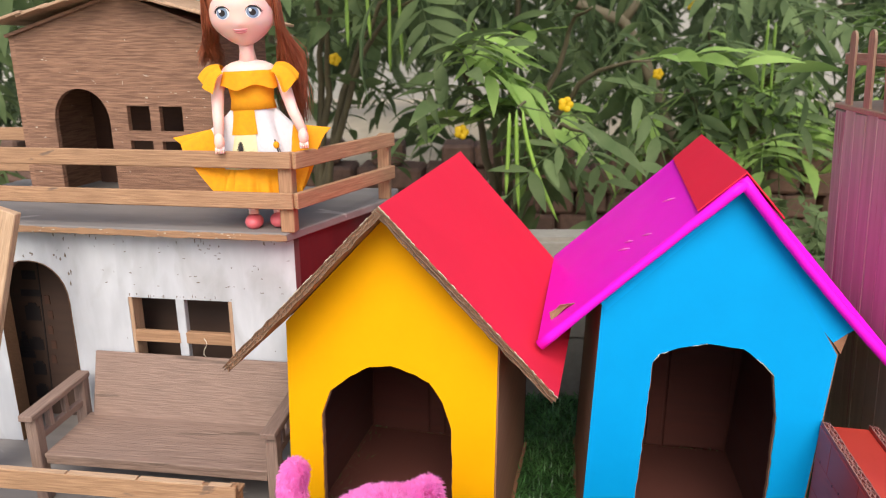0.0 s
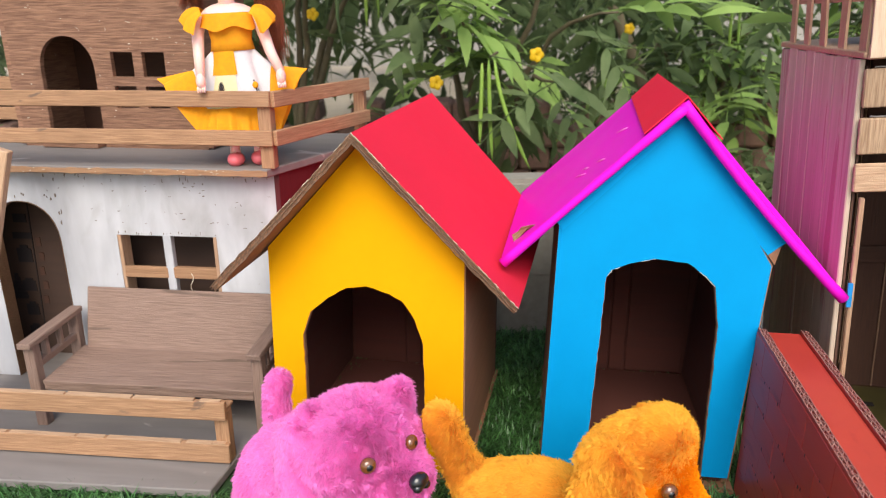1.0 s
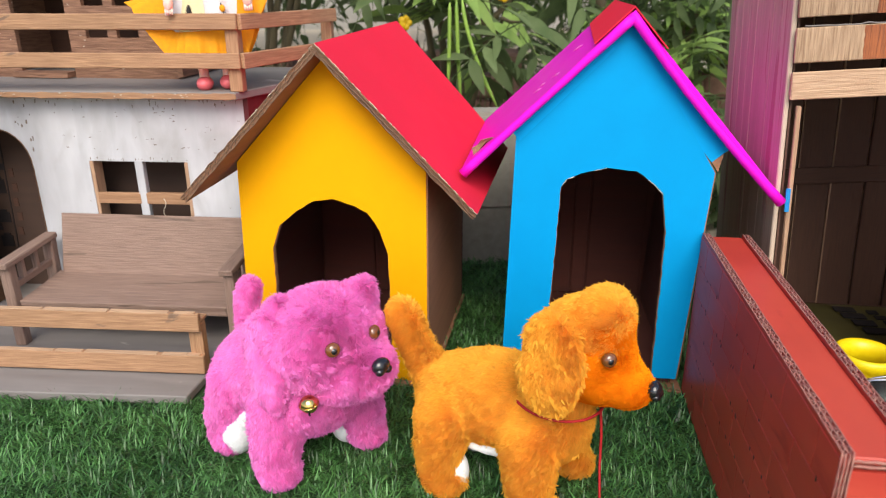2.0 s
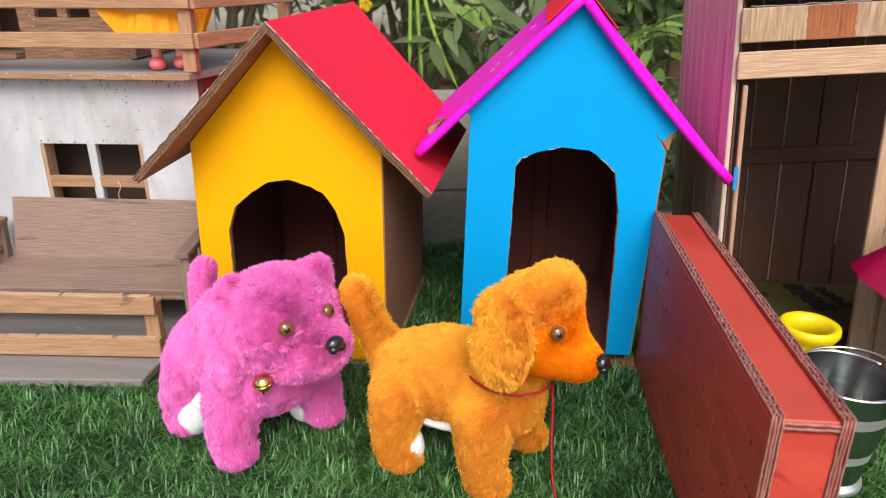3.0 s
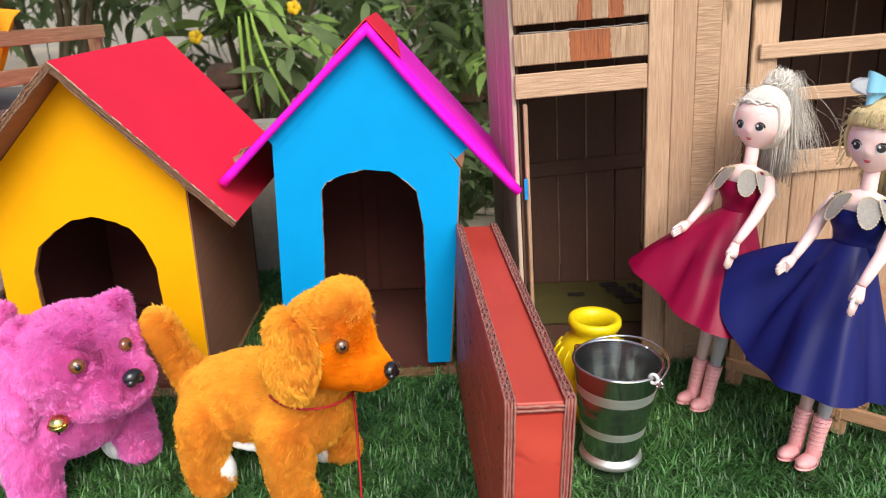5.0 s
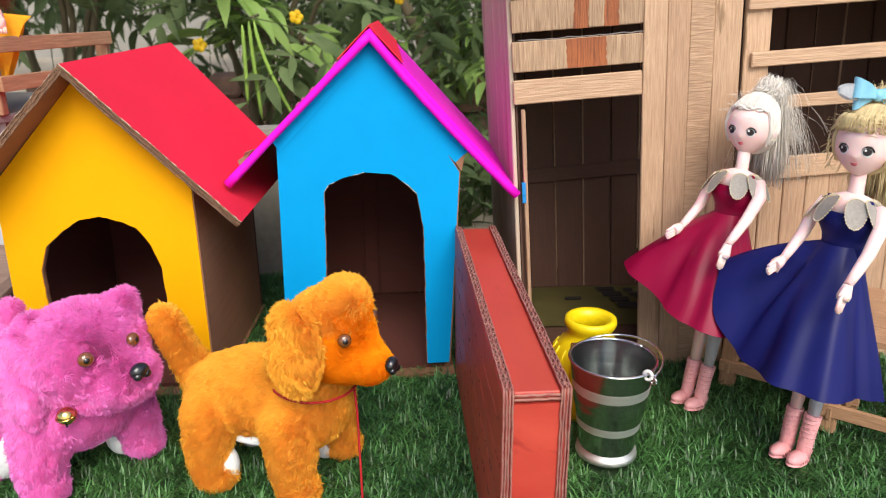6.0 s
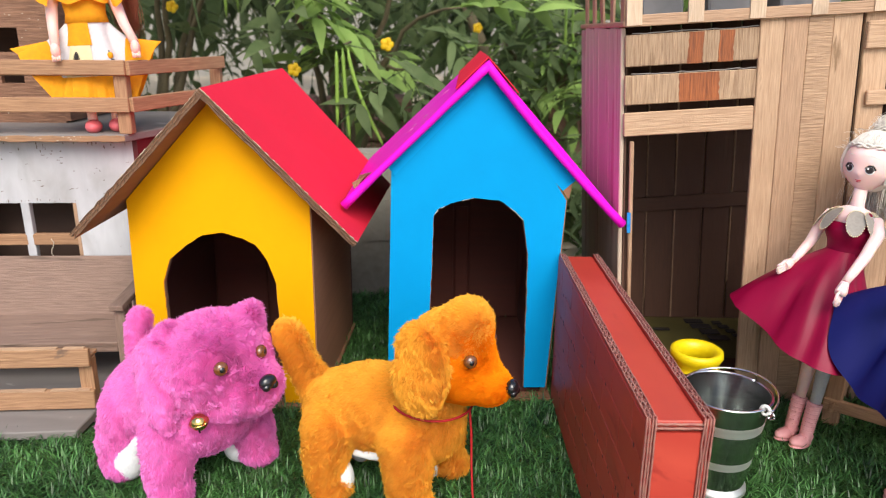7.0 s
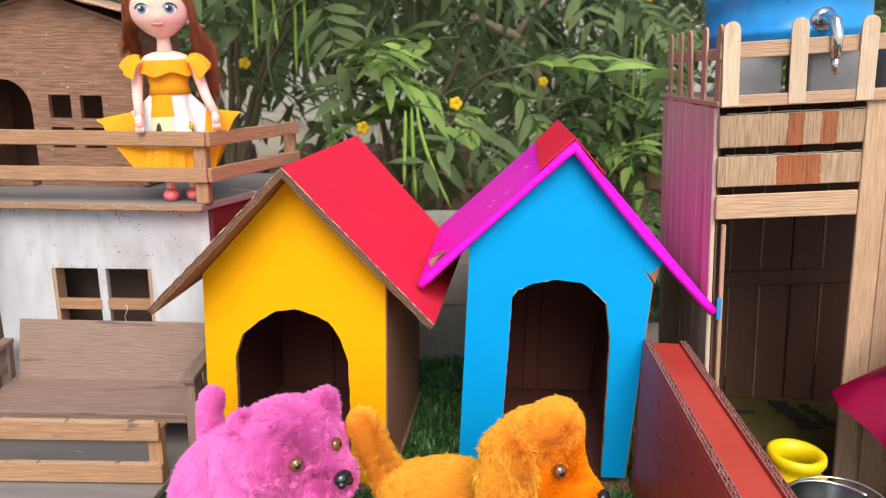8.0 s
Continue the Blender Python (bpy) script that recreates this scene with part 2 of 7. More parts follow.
M_LEAF = surface("green_leaf", (0.21, 0.27, 0.12), (0.11, 0.165, 0.066), 0.6, (30, 30, 30), 12, 0.1, 0.3, island=0.24, through=0.4, spec=0.12)
# Darker copy of the leaf green; shade of the far foliage is in its colour.
M_LEAFF = surface("shade_tinted_leaf", (0.13, 0.17, 0.085), (0.065, 0.095, 0.045), 0.65, (12, 12, 12), 3, 0.1, 0.3, island=0.2, through=0.35, spec=0.08)
M_LEAFY = surface("young_green_leaf", (0.40, 0.57, 0.16), (0.25, 0.40, 0.10), 0.55, (30, 30, 30), 12, 0.1, 0.3, island=0.3, through=0.4, spec=0.2)
# Cardboard brown, darkened for the shade inside the doll house.
M_SCREEN = surface("shaded_brown_board", (0.085, 0.048, 0.034), (0.060, 0.034, 0.024), 0.85, (8, 8, 120), 9, 0.12, 0.3)
M_SKINT = surface("rosy_doll_vinyl", (0.88, 0.56, 0.49), (0.86, 0.53, 0.46), 0.45, (60, 60, 60), 12, 0.0, 0.1)
M_SKINT.node_tree.nodes["Principled BSDF"].inputs["Subsurface Weight"].default_value = 0.3
M_SKINT.node_tree.nodes["Principled BSDF"].inputs["Subsurface Scale"].default_value = 0.002
M_CHIP = surface("bare_dark_wood", (0.21, 0.160, 0.125), (0.13, 0.098, 0.075), 0.85, (200, 200, 60), 20, 0.2, 0.3)
M_FLECK = surface("pale_paint_fleck", (0.66, 0.58, 0.46), (0.52, 0.44, 0.33), 0.8, (200, 200, 200), 20, 0.2, 0.3)
M_TULLE = surface("white_tulle", (0.74, 0.77, 0.80), (0.62, 0.66, 0.70), 0.7, (500, 500, 500), 25, 0.3, 0.25, through=0.5)
M_FARWALL = surface("pale_backdrop", (0.55, 0.53, 0.48), (0.44, 0.42, 0.38), 0.9, (6, 6, 6), 1.5, 0.2, 0.3)
M_STEM = surface("green_brown_stem", (0.16, 0.13, 0.07), (0.09, 0.07, 0.04), 0.7, (60, 60, 20), 12, 0.3, 0.3)
M_POD = surface("light_green_pod", (0.30, 0.46, 0.075), (0.20, 0.34, 0.05), 0.5, (60, 60, 20), 12, 0.1, 0.3)
M_PETAL = surface("yellow_petal", (0.90, 0.62, 0.01), (0.80, 0.50, 0.008), 0.6, (60, 60, 60), 12, 0.1, 0.2, through=0.3)
M_DRY = surface("dry_brown_leaf", (0.34, 0.22, 0.12), (0.20, 0.12, 0.06), 0.8, (90, 90, 90), 20, 0.3, 0.3)
M_BRICK = surface("brown_brick", (0.26, 0.150, 0.110), (0.15, 0.085, 0.065), 0.9, (60, 60, 60), 9, 0.5, 0.4)
M_CONC = surface("pale_concrete", (0.33, 0.305, 0.255), (0.24, 0.22, 0.185), 0.9, (90, 90, 90), 7, 0.3, 0.4)
M_BAG = surface("printed_yellow_sheet", (0.22, 0.185, 0.06), (0.14, 0.115, 0.042), 0.6, (20, 20, 20), 12, 0.2, 0.4)


# ---- building blocks ----
def mesh_of(name, bm, mats, smooth=None):
    bmesh.ops.recalc_face_normals(bm, faces=bm.faces[:])
    me = bpy.data.meshes.new(name)
    bm.to_mesh(me)
    bm.free()
    for m in (mats if isinstance(mats, (list, tuple)) else [mats]):
        me.materials.append(m)
    return me


def part(name, bm, material, parent, label="", m=None):
    ob = new(name, mesh_of(name, bm, material))
    ob.parent = parent
    if m is not None:
        ob.matrix_local = m
    if label:
        tagged(ob, label)
    return ob


def thing(name, label, category, m, group="", kind=""):
    ob = new(name)
    ob.empty_display_size = 0.02
    ob.matrix_world = m
    return tagged(ob, label, category, group, kind)


def single(name, bm, material, label, category, m=None, group="", kind=""):
    ob = new(name, mesh_of(name, bm, material))
    if m is not None:
        ob.matrix_world = m
    return tagged(ob, label, category, group, kind)


V = Vector


def quad_faces(bm, vs, ids, mi=0, smooth=False):
    for f in ids:
        try:
            fc = bm.faces.new([vs[i] for i in f])
        except ValueError:
            continue
        fc.material_index, fc.smooth = mi, smooth


def box(bm, c, s, m=None, mi=0):
    vs = []
    for z in (-0.5, 0.5):
        for x, y in ((-0.5, -0.5), (0.5, -0.5), (0.5, 0.5), (-0.5, 0.5)):
            p = V((c[0] + x * s[0], c[1] + y * s[1], c[2] + z * s[2]))
            vs.append(bm.verts.new(m @ p if m else p))
    quad_faces(bm, vs, [(3, 2, 1, 0), (4, 5, 6, 7), (0, 1, 5, 4), (1, 2, 6, 5), (2, 3, 7, 6), (3, 0, 4, 7)], mi)


def bevel(bm, width=0.0008, segments=1):
    bmesh.ops.bevel(bm, geom=bm.edges[:], offset=width, segments=segments, affect="EDGES", clamp_overlap=True)


def prism(bm, outline, y0, y1, mi=0, side=None, m=None):
    """An outline in x and z, thick from y0 to y1."""
    n = len(outline)
    a = [bm.verts.new(m @ V((x, y0, z)) if m else V((x, y0, z))) for x, z in outline]
    b = [bm.verts.new(m @ V((x, y1, z)) if m else V((x, y1, z))) for x, z in outline]
    f = bm.faces.new(a); f.material_index = mi
    f = bm.faces.new(b[::-1]); f.material_index = mi if side is None else side
    for i in range(n):
        j = (i + 1) % n
        f = bm.faces.new((a[j], a[i], b[i], b[j])); f.material_index = mi if side is None else side


def panel_with_holes(bm, outline, holes, y0, y1, m=None):
    """A sheet in the x-z plane with openings cut right through it."""
    m = m or Matrix()
    loops = [outline] + list(holes)
    faces = tessellate_polygon([[V((x, z, 0)) for x, z in lp] for lp in loops])
    flat = [p for lp in loops for p in lp]
    rows = [[bm.verts.new(m @ V((x, y, z))) for x, z in flat] for y in (y0, y1)]
    for f in faces:
        bm.faces.new([rows[0][i] for i in f])
        bm.faces.new([rows[1][i] for i in reversed(f)])
    k = 0
    for lp in loops:
        n = len(lp)
        for i in range(n):
            a, b = k + i, k + (i + 1) % n
            bm.faces.new((rows[0][a], rows[0][b], rows[1][b], rows[1][a]))
        k += n
    bmesh.ops.recalc_face_normals(bm, faces=bm.faces[:])


def slab(bm, a, b, c, d, t, mi=0, mi_under=None):
    """A sheet with the corners a, b, c, d of its upper face and the thickness t below them."""
    a, b, c, d = map(V, (a, b, c, d))
    nrm = ((c - a).cross(d - b)).normalized()
    if nrm.z < 0:
        nrm = -nrm
    vs = [bm.verts.new(p) for p in (a, b, c, d)] + [bm.verts.new(p - nrm * t) for p in (a, b, c, d)]
    quad_faces(bm, vs, [(0, 1, 2, 3)], mi)
    quad_faces(bm, vs, [(7, 6, 5, 4), (1, 0, 4, 5), (2, 1, 5, 6), (3, 2, 6, 7), (0, 3, 7, 4)], mi if mi_under is None else mi_under)


def tube(bm, pts, radii, seg=8, mi=0, flat=1.0):
    pts = [V(p) for p in pts]
    if not isinstance(radii, (list, tuple)):
        radii = [radii] * len(pts)
    rings = []
    ref = None
    for i, p in enumerate(pts):
        d = (pts[min(i + 1, len(pts) - 1)] - pts[max(i - 1, 0)]).normalized()
        if ref is None:
            ref = V((0, 0, 1)) if abs(d.z) < 0.9 else V((1, 0, 0))
        u = (ref - d * ref.dot(d)).normalized()
        w = d.cross(u)
        ref = u
        rings.append([bm.verts.new(p + radii[i] * (u * math.cos(2 * math.pi * k / seg) + w * flat * math.sin(2 * math.pi * k / seg))) for k in range(seg)])
    for r, s in zip(rings, rings[1:]):
        for k in range(seg):
            f = bm.faces.new((r[k], r[(k + 1) % seg], s[(k + 1) % seg], s[k]))
            f.material_index, f.smooth = mi, True
    for r in (rings[0][::-1], rings[-1]):
        f = bm.faces.new(r); f.material_index = mi


def lathe(bm, profile, seg=32, m=None, mi=0, ripple=None, mis=None):
    """Rings of radius r at height z about the z axis; open at both ends."""
    rings = []
    for i, (r, z) in enumerate(profile):
        ring = []
        for k in range(seg):
            a = 2 * math.pi * k / seg
            p = V((r * math.cos(a), r * math.sin(a), z))
            if ripple:
                p = ripple(i, a, p)
            ring.append(bm.verts.new(m @ p if m else p))
        rings.append(ring)
    for i, (r, s) in enumerate(zip(rings, rings[1:])):
        for k in range(seg):
            f = bm.faces.new((r[k], r[(k + 1) % seg], s[(k + 1) % seg], s[k]))
            f.material_index, f.smooth = (mis[i] if mis else mi), True
    return rings


def ball(bm, c, r, rot=None, mi=0, seg=16, rings=10):
    r = (r, r, r) if isinstance(r, (int, float)) else r
    m = Matrix.Translation(c) @ (rot.to_4x4() if rot else Matrix()) @ Matrix.Diagonal((*r, 1))
    top = bm.verts.new(m @ V((0, 0, 1)))
    bot = bm.verts.new(m @ V((0, 0, -1)))
    rows = []
    for i in range(1, rings):
        t = math.pi * i / rings
        rows.append([bm.verts.new(m @ V((math.sin(t) * math.cos(2 * math.pi * k / seg), math.sin(t) * math.sin(2 * math.pi * k / seg), math.cos(t)))) for k in range(seg)])
    fs = []
    for k in range(seg):
        j = (k + 1) % seg
        fs.append(bm.faces.new((top, rows[0][k], rows[0][j])))
        fs.append(bm.faces.new((bot, rows[-1][j], rows[-1][k])))
        for a, b in zip(rows, rows[1:]):
            fs.append(bm.faces.new((a[k], b[k], b[j], a[j])))
    for f in fs:
        f.material_index, f.smooth = mi, True


rng = random.Random(7)


def along(a, b, normal):
    """The frame of a board from a to b: x along it, z along its normal."""
    a, b, z = V(a), V(b), V(normal)
    x = (b - a).normalized()
    z = (z - x * z.dot(x)).normalized()
    y = z.cross(x)
    m = Matrix((x, y, z)).transposed().to_4x4()
    m.translation = (a + b) / 2
    return m


def board(name, mat, parent, a, b, width, thick, normal=(0, -1, 0), label="", wear=0.0005, round_end=False):
    """A wooden strip as a part: length from a to b, its broad face along normal."""
    length = (V(b) - V(a)).length
    bm = bmesh.new()
    if round_end:
        outline, h = [], width / 2
        for k in range(9):
            t = math.pi * (k / 8 - 0.5)
            outline.append((length / 2 - h + h * math.cos(t), h * math.sin(t)))
        outline += [(-length / 2, h), (-length / 2, -h)]
        prism(bm, outline, -thick / 2, thick / 2, m=pose(0, 0, 0, 90, 0, 0))
    else:
        box(bm, (0, 0, 0), (length, width, thick))
        for v in bm.verts:
            v.co += V((rng.uniform(-1, 1) * wear, rng.uniform(-1, 1) * wear, rng.uniform(-0.3, 0.3) * wear))
        bevel(bm, min(0.0008, thick * 0.2))
    return part(name, bm, mat, parent, label, along(a, b, normal))


def arch(x0, x1, z0, spring, top, n=14, power=2.0):
    """The outline of an arched opening from its left foot over the top to its right foot."""
    c, h = (x0 + x1) / 2, (x1 - x0) / 2
    pts = [(x0, z0)]
    for k in range(n + 1):
        a = math.pi * (1 - k / n)
        ca, sa = math.cos(a), math.sin(a)
        pts.append((c + h * math.copysign(abs(ca) ** (2 / power), ca), spring + (top - spring) * abs(sa) ** (2 / power)))
    pts.append((x1, z0))
    return pts


def zigzag(bm, a, b, across, depth, pitch, t=0.0005, mi=0):
    """The flutes of a corrugated edge from a to b: a folded ribbon, as wide as across, sunk along depth."""
    a, b, across, depth = V(a), V(b), V(across), V(depth)
    n = max(2, int((b - a).length / pitch * 2))
    prev = None
    for i in range(n + 1):
        p = a + (b - a) * (i / n) + across * (0.5 if i % 2 else -0.5) + (b - a).normalized() * rng.uniform(-0.15, 0.15) * pitch
        w = (b - a).normalized() * t
        cur = [bm.verts.new(q) for q in (p - w, p + w, p + w + depth, p - w + depth)]
        if prev:
            quad_faces(bm, prev + cur, [(0, 4, 5, 1), (3, 2, 6, 7), (1, 5, 6, 2), (0, 3, 7, 4)], mi)
        prev = cur


# ---- ground and what closes the place behind ----
def flat_sheet(name, x0, x1, y0, y1, z, mat, label, category, nx=1, ny=1, rough=0.0):
    bm = bmesh.new()
    g = [[bm.verts.new((x0 + (x1 - x0) * i / nx, y0 + (y1 - y0) * j / ny, z + rng.uniform(-1, 1) * rough)) for i in range(nx + 1)] for j in range(ny + 1)]
    for j in range(ny):
        for i in range(nx):
            bm.faces.new((g[j][i], g[j][i + 1], g[j + 1][i + 1], g[j + 1][i]))
    return single(name, bm, mat, label, category, kind="structure")


ground = flat_sheet("ground", -400, 400, -400, 400, -0.016, M_SOIL, "sandy bare earth reaching to the distance", "ground")
bm = bmesh.new()
box(bm, (0.1, 0.28, -0.009), (2.4, 1.16, 0.012))
bevel(bm, 0.002)
lawn = single("lawn", bm, M_TURF, "dark backing of an artificial turf mat on the earth", "turf mat", kind="structure")

LAWN_KEEP_OUT = [  # centre, half sizes and turn of what stands on the mat
    (-0.30, 0.665, 0.175, 0.135, -6.0), (-0.0, 0.665, 0.083, 0.10, -11.0), (0.225, 0.645, 0.08, 0.10, -8.0),
    (0.288, 0.378, 0.019, 0.15, -8.5), (0.60, 0.63, 0.25, 0.10, -9.4), (0.3785, 0.363, 0.026, 0.026, 0.0)]


def turf():
    r = np.random.default_rng(5)
    n = 235000
    x = r.uniform(-0.50, 0.80, n)
    y = r.uniform(0.22, 0.858, n)
    xo, yo = r.uniform(-0.95, 1.35, 45000), r.uniform(-0.20, 0.858, 45000)       # thinner towards the edges of the mat
    rim = (xo < -0.50) | (xo > 0.80) | (yo < 0.22)
    x, y = np.concatenate([x, xo[rim]]), np.concatenate([y, yo[rim]])
    n = len(x)
    keep = np.ones(n, bool)
    for cx, cy, hx, hy, turn in LAWN_KEEP_OUT:
        c, s = math.cos(radians(turn)), math.sin(radians(turn))
        u, w = (x - cx) * c + (y - cy) * s, -(x - cx) * s + (y - cy) * c
        keep &= ~((np.abs(u) < hx - 0.004) & (np.abs(w) < hy - 0.004))
    x, y = x[keep], y[keep]
    n = len(x)
    # tufts share a leaning
    cell = (np.floor(x / 0.011) * 7919 + np.floor(y / 0.011) * 104729).astype(np.int64) % 100003
    lean_of = np.random.default_rng(6).uniform(0, 2 * math.pi, 100003)[cell]
    a = lean_of + r.normal(0, 1.2, n)
    L = r.uniform(0.007, 0.0185, n)
    bend = r.uniform(0.8, 3.0, n)
    d = np.stack([np.cos(a), np.sin(a)], 1)
    side = np.stack([-d[:, 1], d[:, 0]], 1)
    w = r.uniform(0.00038, 0.00085, n)
    z0 = np.full(n, -0.004)
    rows = []
    for k, sides in ((0.0, (-1.0, 1.0)), (0.5, (-0.9, 0.9)), (1.0, (0.0,))):
        ang = bend * (k * 0.5 + 0.15)
        px = x + d[:, 0] * L * k * np.sin(ang)
        py = y + d[:, 1] * L * k * np.sin(ang)
        pz = z0 + L * k * np.cos(ang)
        for sgn in sides:
            rows.append(np.stack([px + sgn * side[:, 0] * w, py + sgn * side[:, 1] * w, pz], 1))
    verts = np.stack(rows, 1).reshape(-1, 3)
    base = np.arange(n)[:, None] * 5
    loops = np.concatenate([(base + np.array([0, 1, 3, 2])).ravel(), (base + np.array([2, 3, 4])).ravel()])
    sizes = np.array([4] * n + [3] * n)
    me = bpy.data.meshes.new("turf_grass")
    me.vertices.add(len(verts)); me.vertices.foreach_set("co", verts.ravel())
    me.loops.add(len(loops)); me.loops.foreach_set("vertex_index", loops)
    me.polygons.add(len(sizes)); me.polygons.foreach_set("loop_start", np.concatenate([[0], np.cumsum(sizes)[:-1]]))
    me.update(calc_edges=True)
    me.materials.append(M_GRASS)
    return tagged(new("turf_grass", me), "short green artificial turf with tangled blades", "grass", kind="stuff")


turf()

# pale concrete block along the edge of the mat
kerb = thing("concrete_kerb", "pale weathered concrete kerb block behind the turf", "kerb", pose(0.17, 0.90, -0.016, 0, 0, 3), kind="structure")
bm = bmesh.new()
box(bm, (0, 0, 0.108), (0.395, 0.05, 0.216))
bevel(bm, 0.006, 2)
box(bm, (-0.02, -0.0245, 0.12), (0.07, 0.004, 0.06))
part("block", bm, M_CONC, kerb)

# low stacked wall of brown bricks further back
brick_wall = thing("wall_garden", "low dry-stacked garden wall of brown bricks", "brick wall", pose(0.1, 1.75, -0.016, 0, 0, -2), kind="structure")
bm = bmesh.new()
box(bm, (0, 0, 0), (0.074, 0.11, 0.052))
bevel(bm, 0.007, 1)
brick_mesh = mesh_of("brick", bm, M_BRICK)
for row in range(4):
    for col in range(36):
        if row == 3 and (col * 7 + 3) % 5 < 2:
            continue
        ob = new("brick", brick_mesh)
        ob.parent = brick_wall
        ob.matrix_local = pose(-1.5 + col * 0.080 + (row % 2) * 0.040 + rng.uniform(-0.005, 0.005), rng.uniform(-0.012, 0.012), 0.027 + row * 0.0555,
                               rng.uniform(-2, 2), rng.uniform(-3, 3), rng.uniform(-5, 5))


# ---- the two paper-covered kennels ----
def kennel(name, label, m, wall, gate, paper, depth, ridge, tips, roof_mat, roof_t, roof_label):
    """wall: left foot, left shoulder, peak, right shoulder and right foot of the front; gate: the doorway's cut edge from foot to foot."""
    k = thing(name, label, "toy kennel", m)
    # the hand-cut doorway wavers a little between its corners
    cut = [gate[0]]
    for p, q in zip(gate, gate[1:]):
        n = max(1, int(math.hypot(q[0] - p[0], q[1] - p[1]) / 0.006))
        cut += [(p[0] + (q[0] - p[0]) * i / n + rng.uniform(-0.0004, 0.0004) * (i < n), p[1] + (q[1] - p[1]) * i / n + rng.uniform(-0.0004, 0.0004) * (i < n)) for i in range(1, n + 1)]
    (lfx, fz), (lsx, lsz), peak, (rsx, rsz), (rfx, _) = wall
    outline = [(lfx, fz)] + cut + [(rfx, fz), (rsx, rsz), peak, (lsx, lsz)]
    # cardboard panel and the coloured paper glued over it
    bm = bmesh.new()
    prism(bm, outline, 0.0012, 0.006)
    # torn fibres along the cut
    high = max(z for x, z in cut)
    for (xa, za), (xb, zb) in zip(cut, cut[1:]):
        if paper is not M_BLUE or za < high - 0.022 or rng.random() < 0.45:
            continue
        p, q = V((xa, 0.0006, za)), V((xb, 0.0006, zb))
        tube(bm, [p.lerp(q, i / 4) + V((rng.uniform(-0.0005, 0.0005), rng.uniform(-0.0008, 0.0003), rng.uniform(-0.0006, 0.0006))) for i in range(5)], 0.00045, 4, 1)
    part("front_panel", bm, [M_CARD, M_FLECK], k, "brown corrugated cardboard behind the paper")
    bm = bmesh.new()
    mid = (cut[0][0] + cut[-1][0]) / 2
    prism(bm, [(lfx - 0.0005, fz)] + [(x - 0.0006 if x < mid else x + 0.0006, z) for x, z in cut] + [(rfx - 0.0015, fz), (rsx - 0.0012, rsz), peak, (lsx - 0.0005, lsz)], 0.0, 0.0011)
    part("front_paper", bm, paper, k)
    for (fx, sx, sz, w) in ((lfx, lsx, lsz, 0.005), (rfx, rsx, rsz, -0.005)):
        bm = bmesh.new()
        prism(bm, [(fx, 0.0005), (fx + w, 0.0005), (sx + w, sz), (sx, sz)], 0.0062, depth - 0.0005)
        bmesh.ops.recalc_face_normals(bm, faces=bm.faces[:])
        part("side_panel", bm, M_CARD, k, "brown corrugated cardboard side")
        # inner sheet added over the side, coloured for the shade indoors
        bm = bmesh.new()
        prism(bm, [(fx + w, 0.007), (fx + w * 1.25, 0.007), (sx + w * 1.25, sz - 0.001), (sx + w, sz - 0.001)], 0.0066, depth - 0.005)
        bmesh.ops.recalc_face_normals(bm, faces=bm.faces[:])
        part("side_lining", bm, M_CARDIN, k, "inner face of the carton, interior shade in its colour")
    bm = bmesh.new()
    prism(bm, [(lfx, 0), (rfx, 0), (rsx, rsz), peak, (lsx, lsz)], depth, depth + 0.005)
    part("back_panel", bm, M_CARDIN, k, "cardboard back, interior shade in its brown")
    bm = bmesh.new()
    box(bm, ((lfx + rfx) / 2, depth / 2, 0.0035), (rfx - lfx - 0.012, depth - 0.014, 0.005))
    part("floor_panel", bm, M_CARDIN, k, "cardboard floor, interior shade in its brown")
    for i in range(2):
        bm = bmesh.new()
        box(bm, ((lfx + rfx) / 2 + 0.0015 * i, depth / 2 - 0.001 * i, -0.0012 + 0.0024 * i), (rfx - lfx + 0.004, depth + 0.012, 0.0016))
        part("base_sheet", bm, M_CARD, k, "brown cardboard base sheet")
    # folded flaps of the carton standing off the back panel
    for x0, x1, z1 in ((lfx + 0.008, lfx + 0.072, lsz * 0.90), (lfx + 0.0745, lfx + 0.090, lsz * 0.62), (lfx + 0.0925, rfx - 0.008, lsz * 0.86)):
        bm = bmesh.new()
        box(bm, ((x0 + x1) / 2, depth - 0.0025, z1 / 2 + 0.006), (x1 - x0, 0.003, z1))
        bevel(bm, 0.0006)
        part("flap", bm, M_CARDIN, k, "cardboard flap, interior shade in its brown")
    # roof: two sheets from the ridge
    (rf, rb), (lf, lb, tf, tb) = ridge, tips
    for a, b, c, d in ((tuple(V(rf) - V((0.0015, 0, 0.0022))), tuple(V(rb) - V((0.0015, 0, 0.0022))), lb, lf), (rf, rb, tb, tf)):
        bm = bmesh.new()
        slab(bm, a, b, c, d, roof_t, 0, 1)
        for f in bm.faces:
            f.normal_update()
            if f.normal.z > (0.3 if roof_mat is M_RED else -0.3):
                f.material_index = 0
        panel = part("roof_panel", bm, [roof_mat, M_CARD], k, roof_label)
        # flutes along the front edge and the lower edge
        A, D, B, C = V(a), V(d), V(b), V(c)
        nrm = ((C - A).cross(V(d) - V(b))).normalized()
        nrm = nrm if nrm.z > 0 else -nrm
        fwd = (A - B).normalized()
        if roof_mat is M_RED:
            bm = bmesh.new()
            for q in (0.3, 0.75):
                o = -nrm * roof_t * q + fwd * 0.0012
                zigzag(bm, A + o, D + o, nrm * roof_t * 0.45, -fwd * 0.003, 0.006)
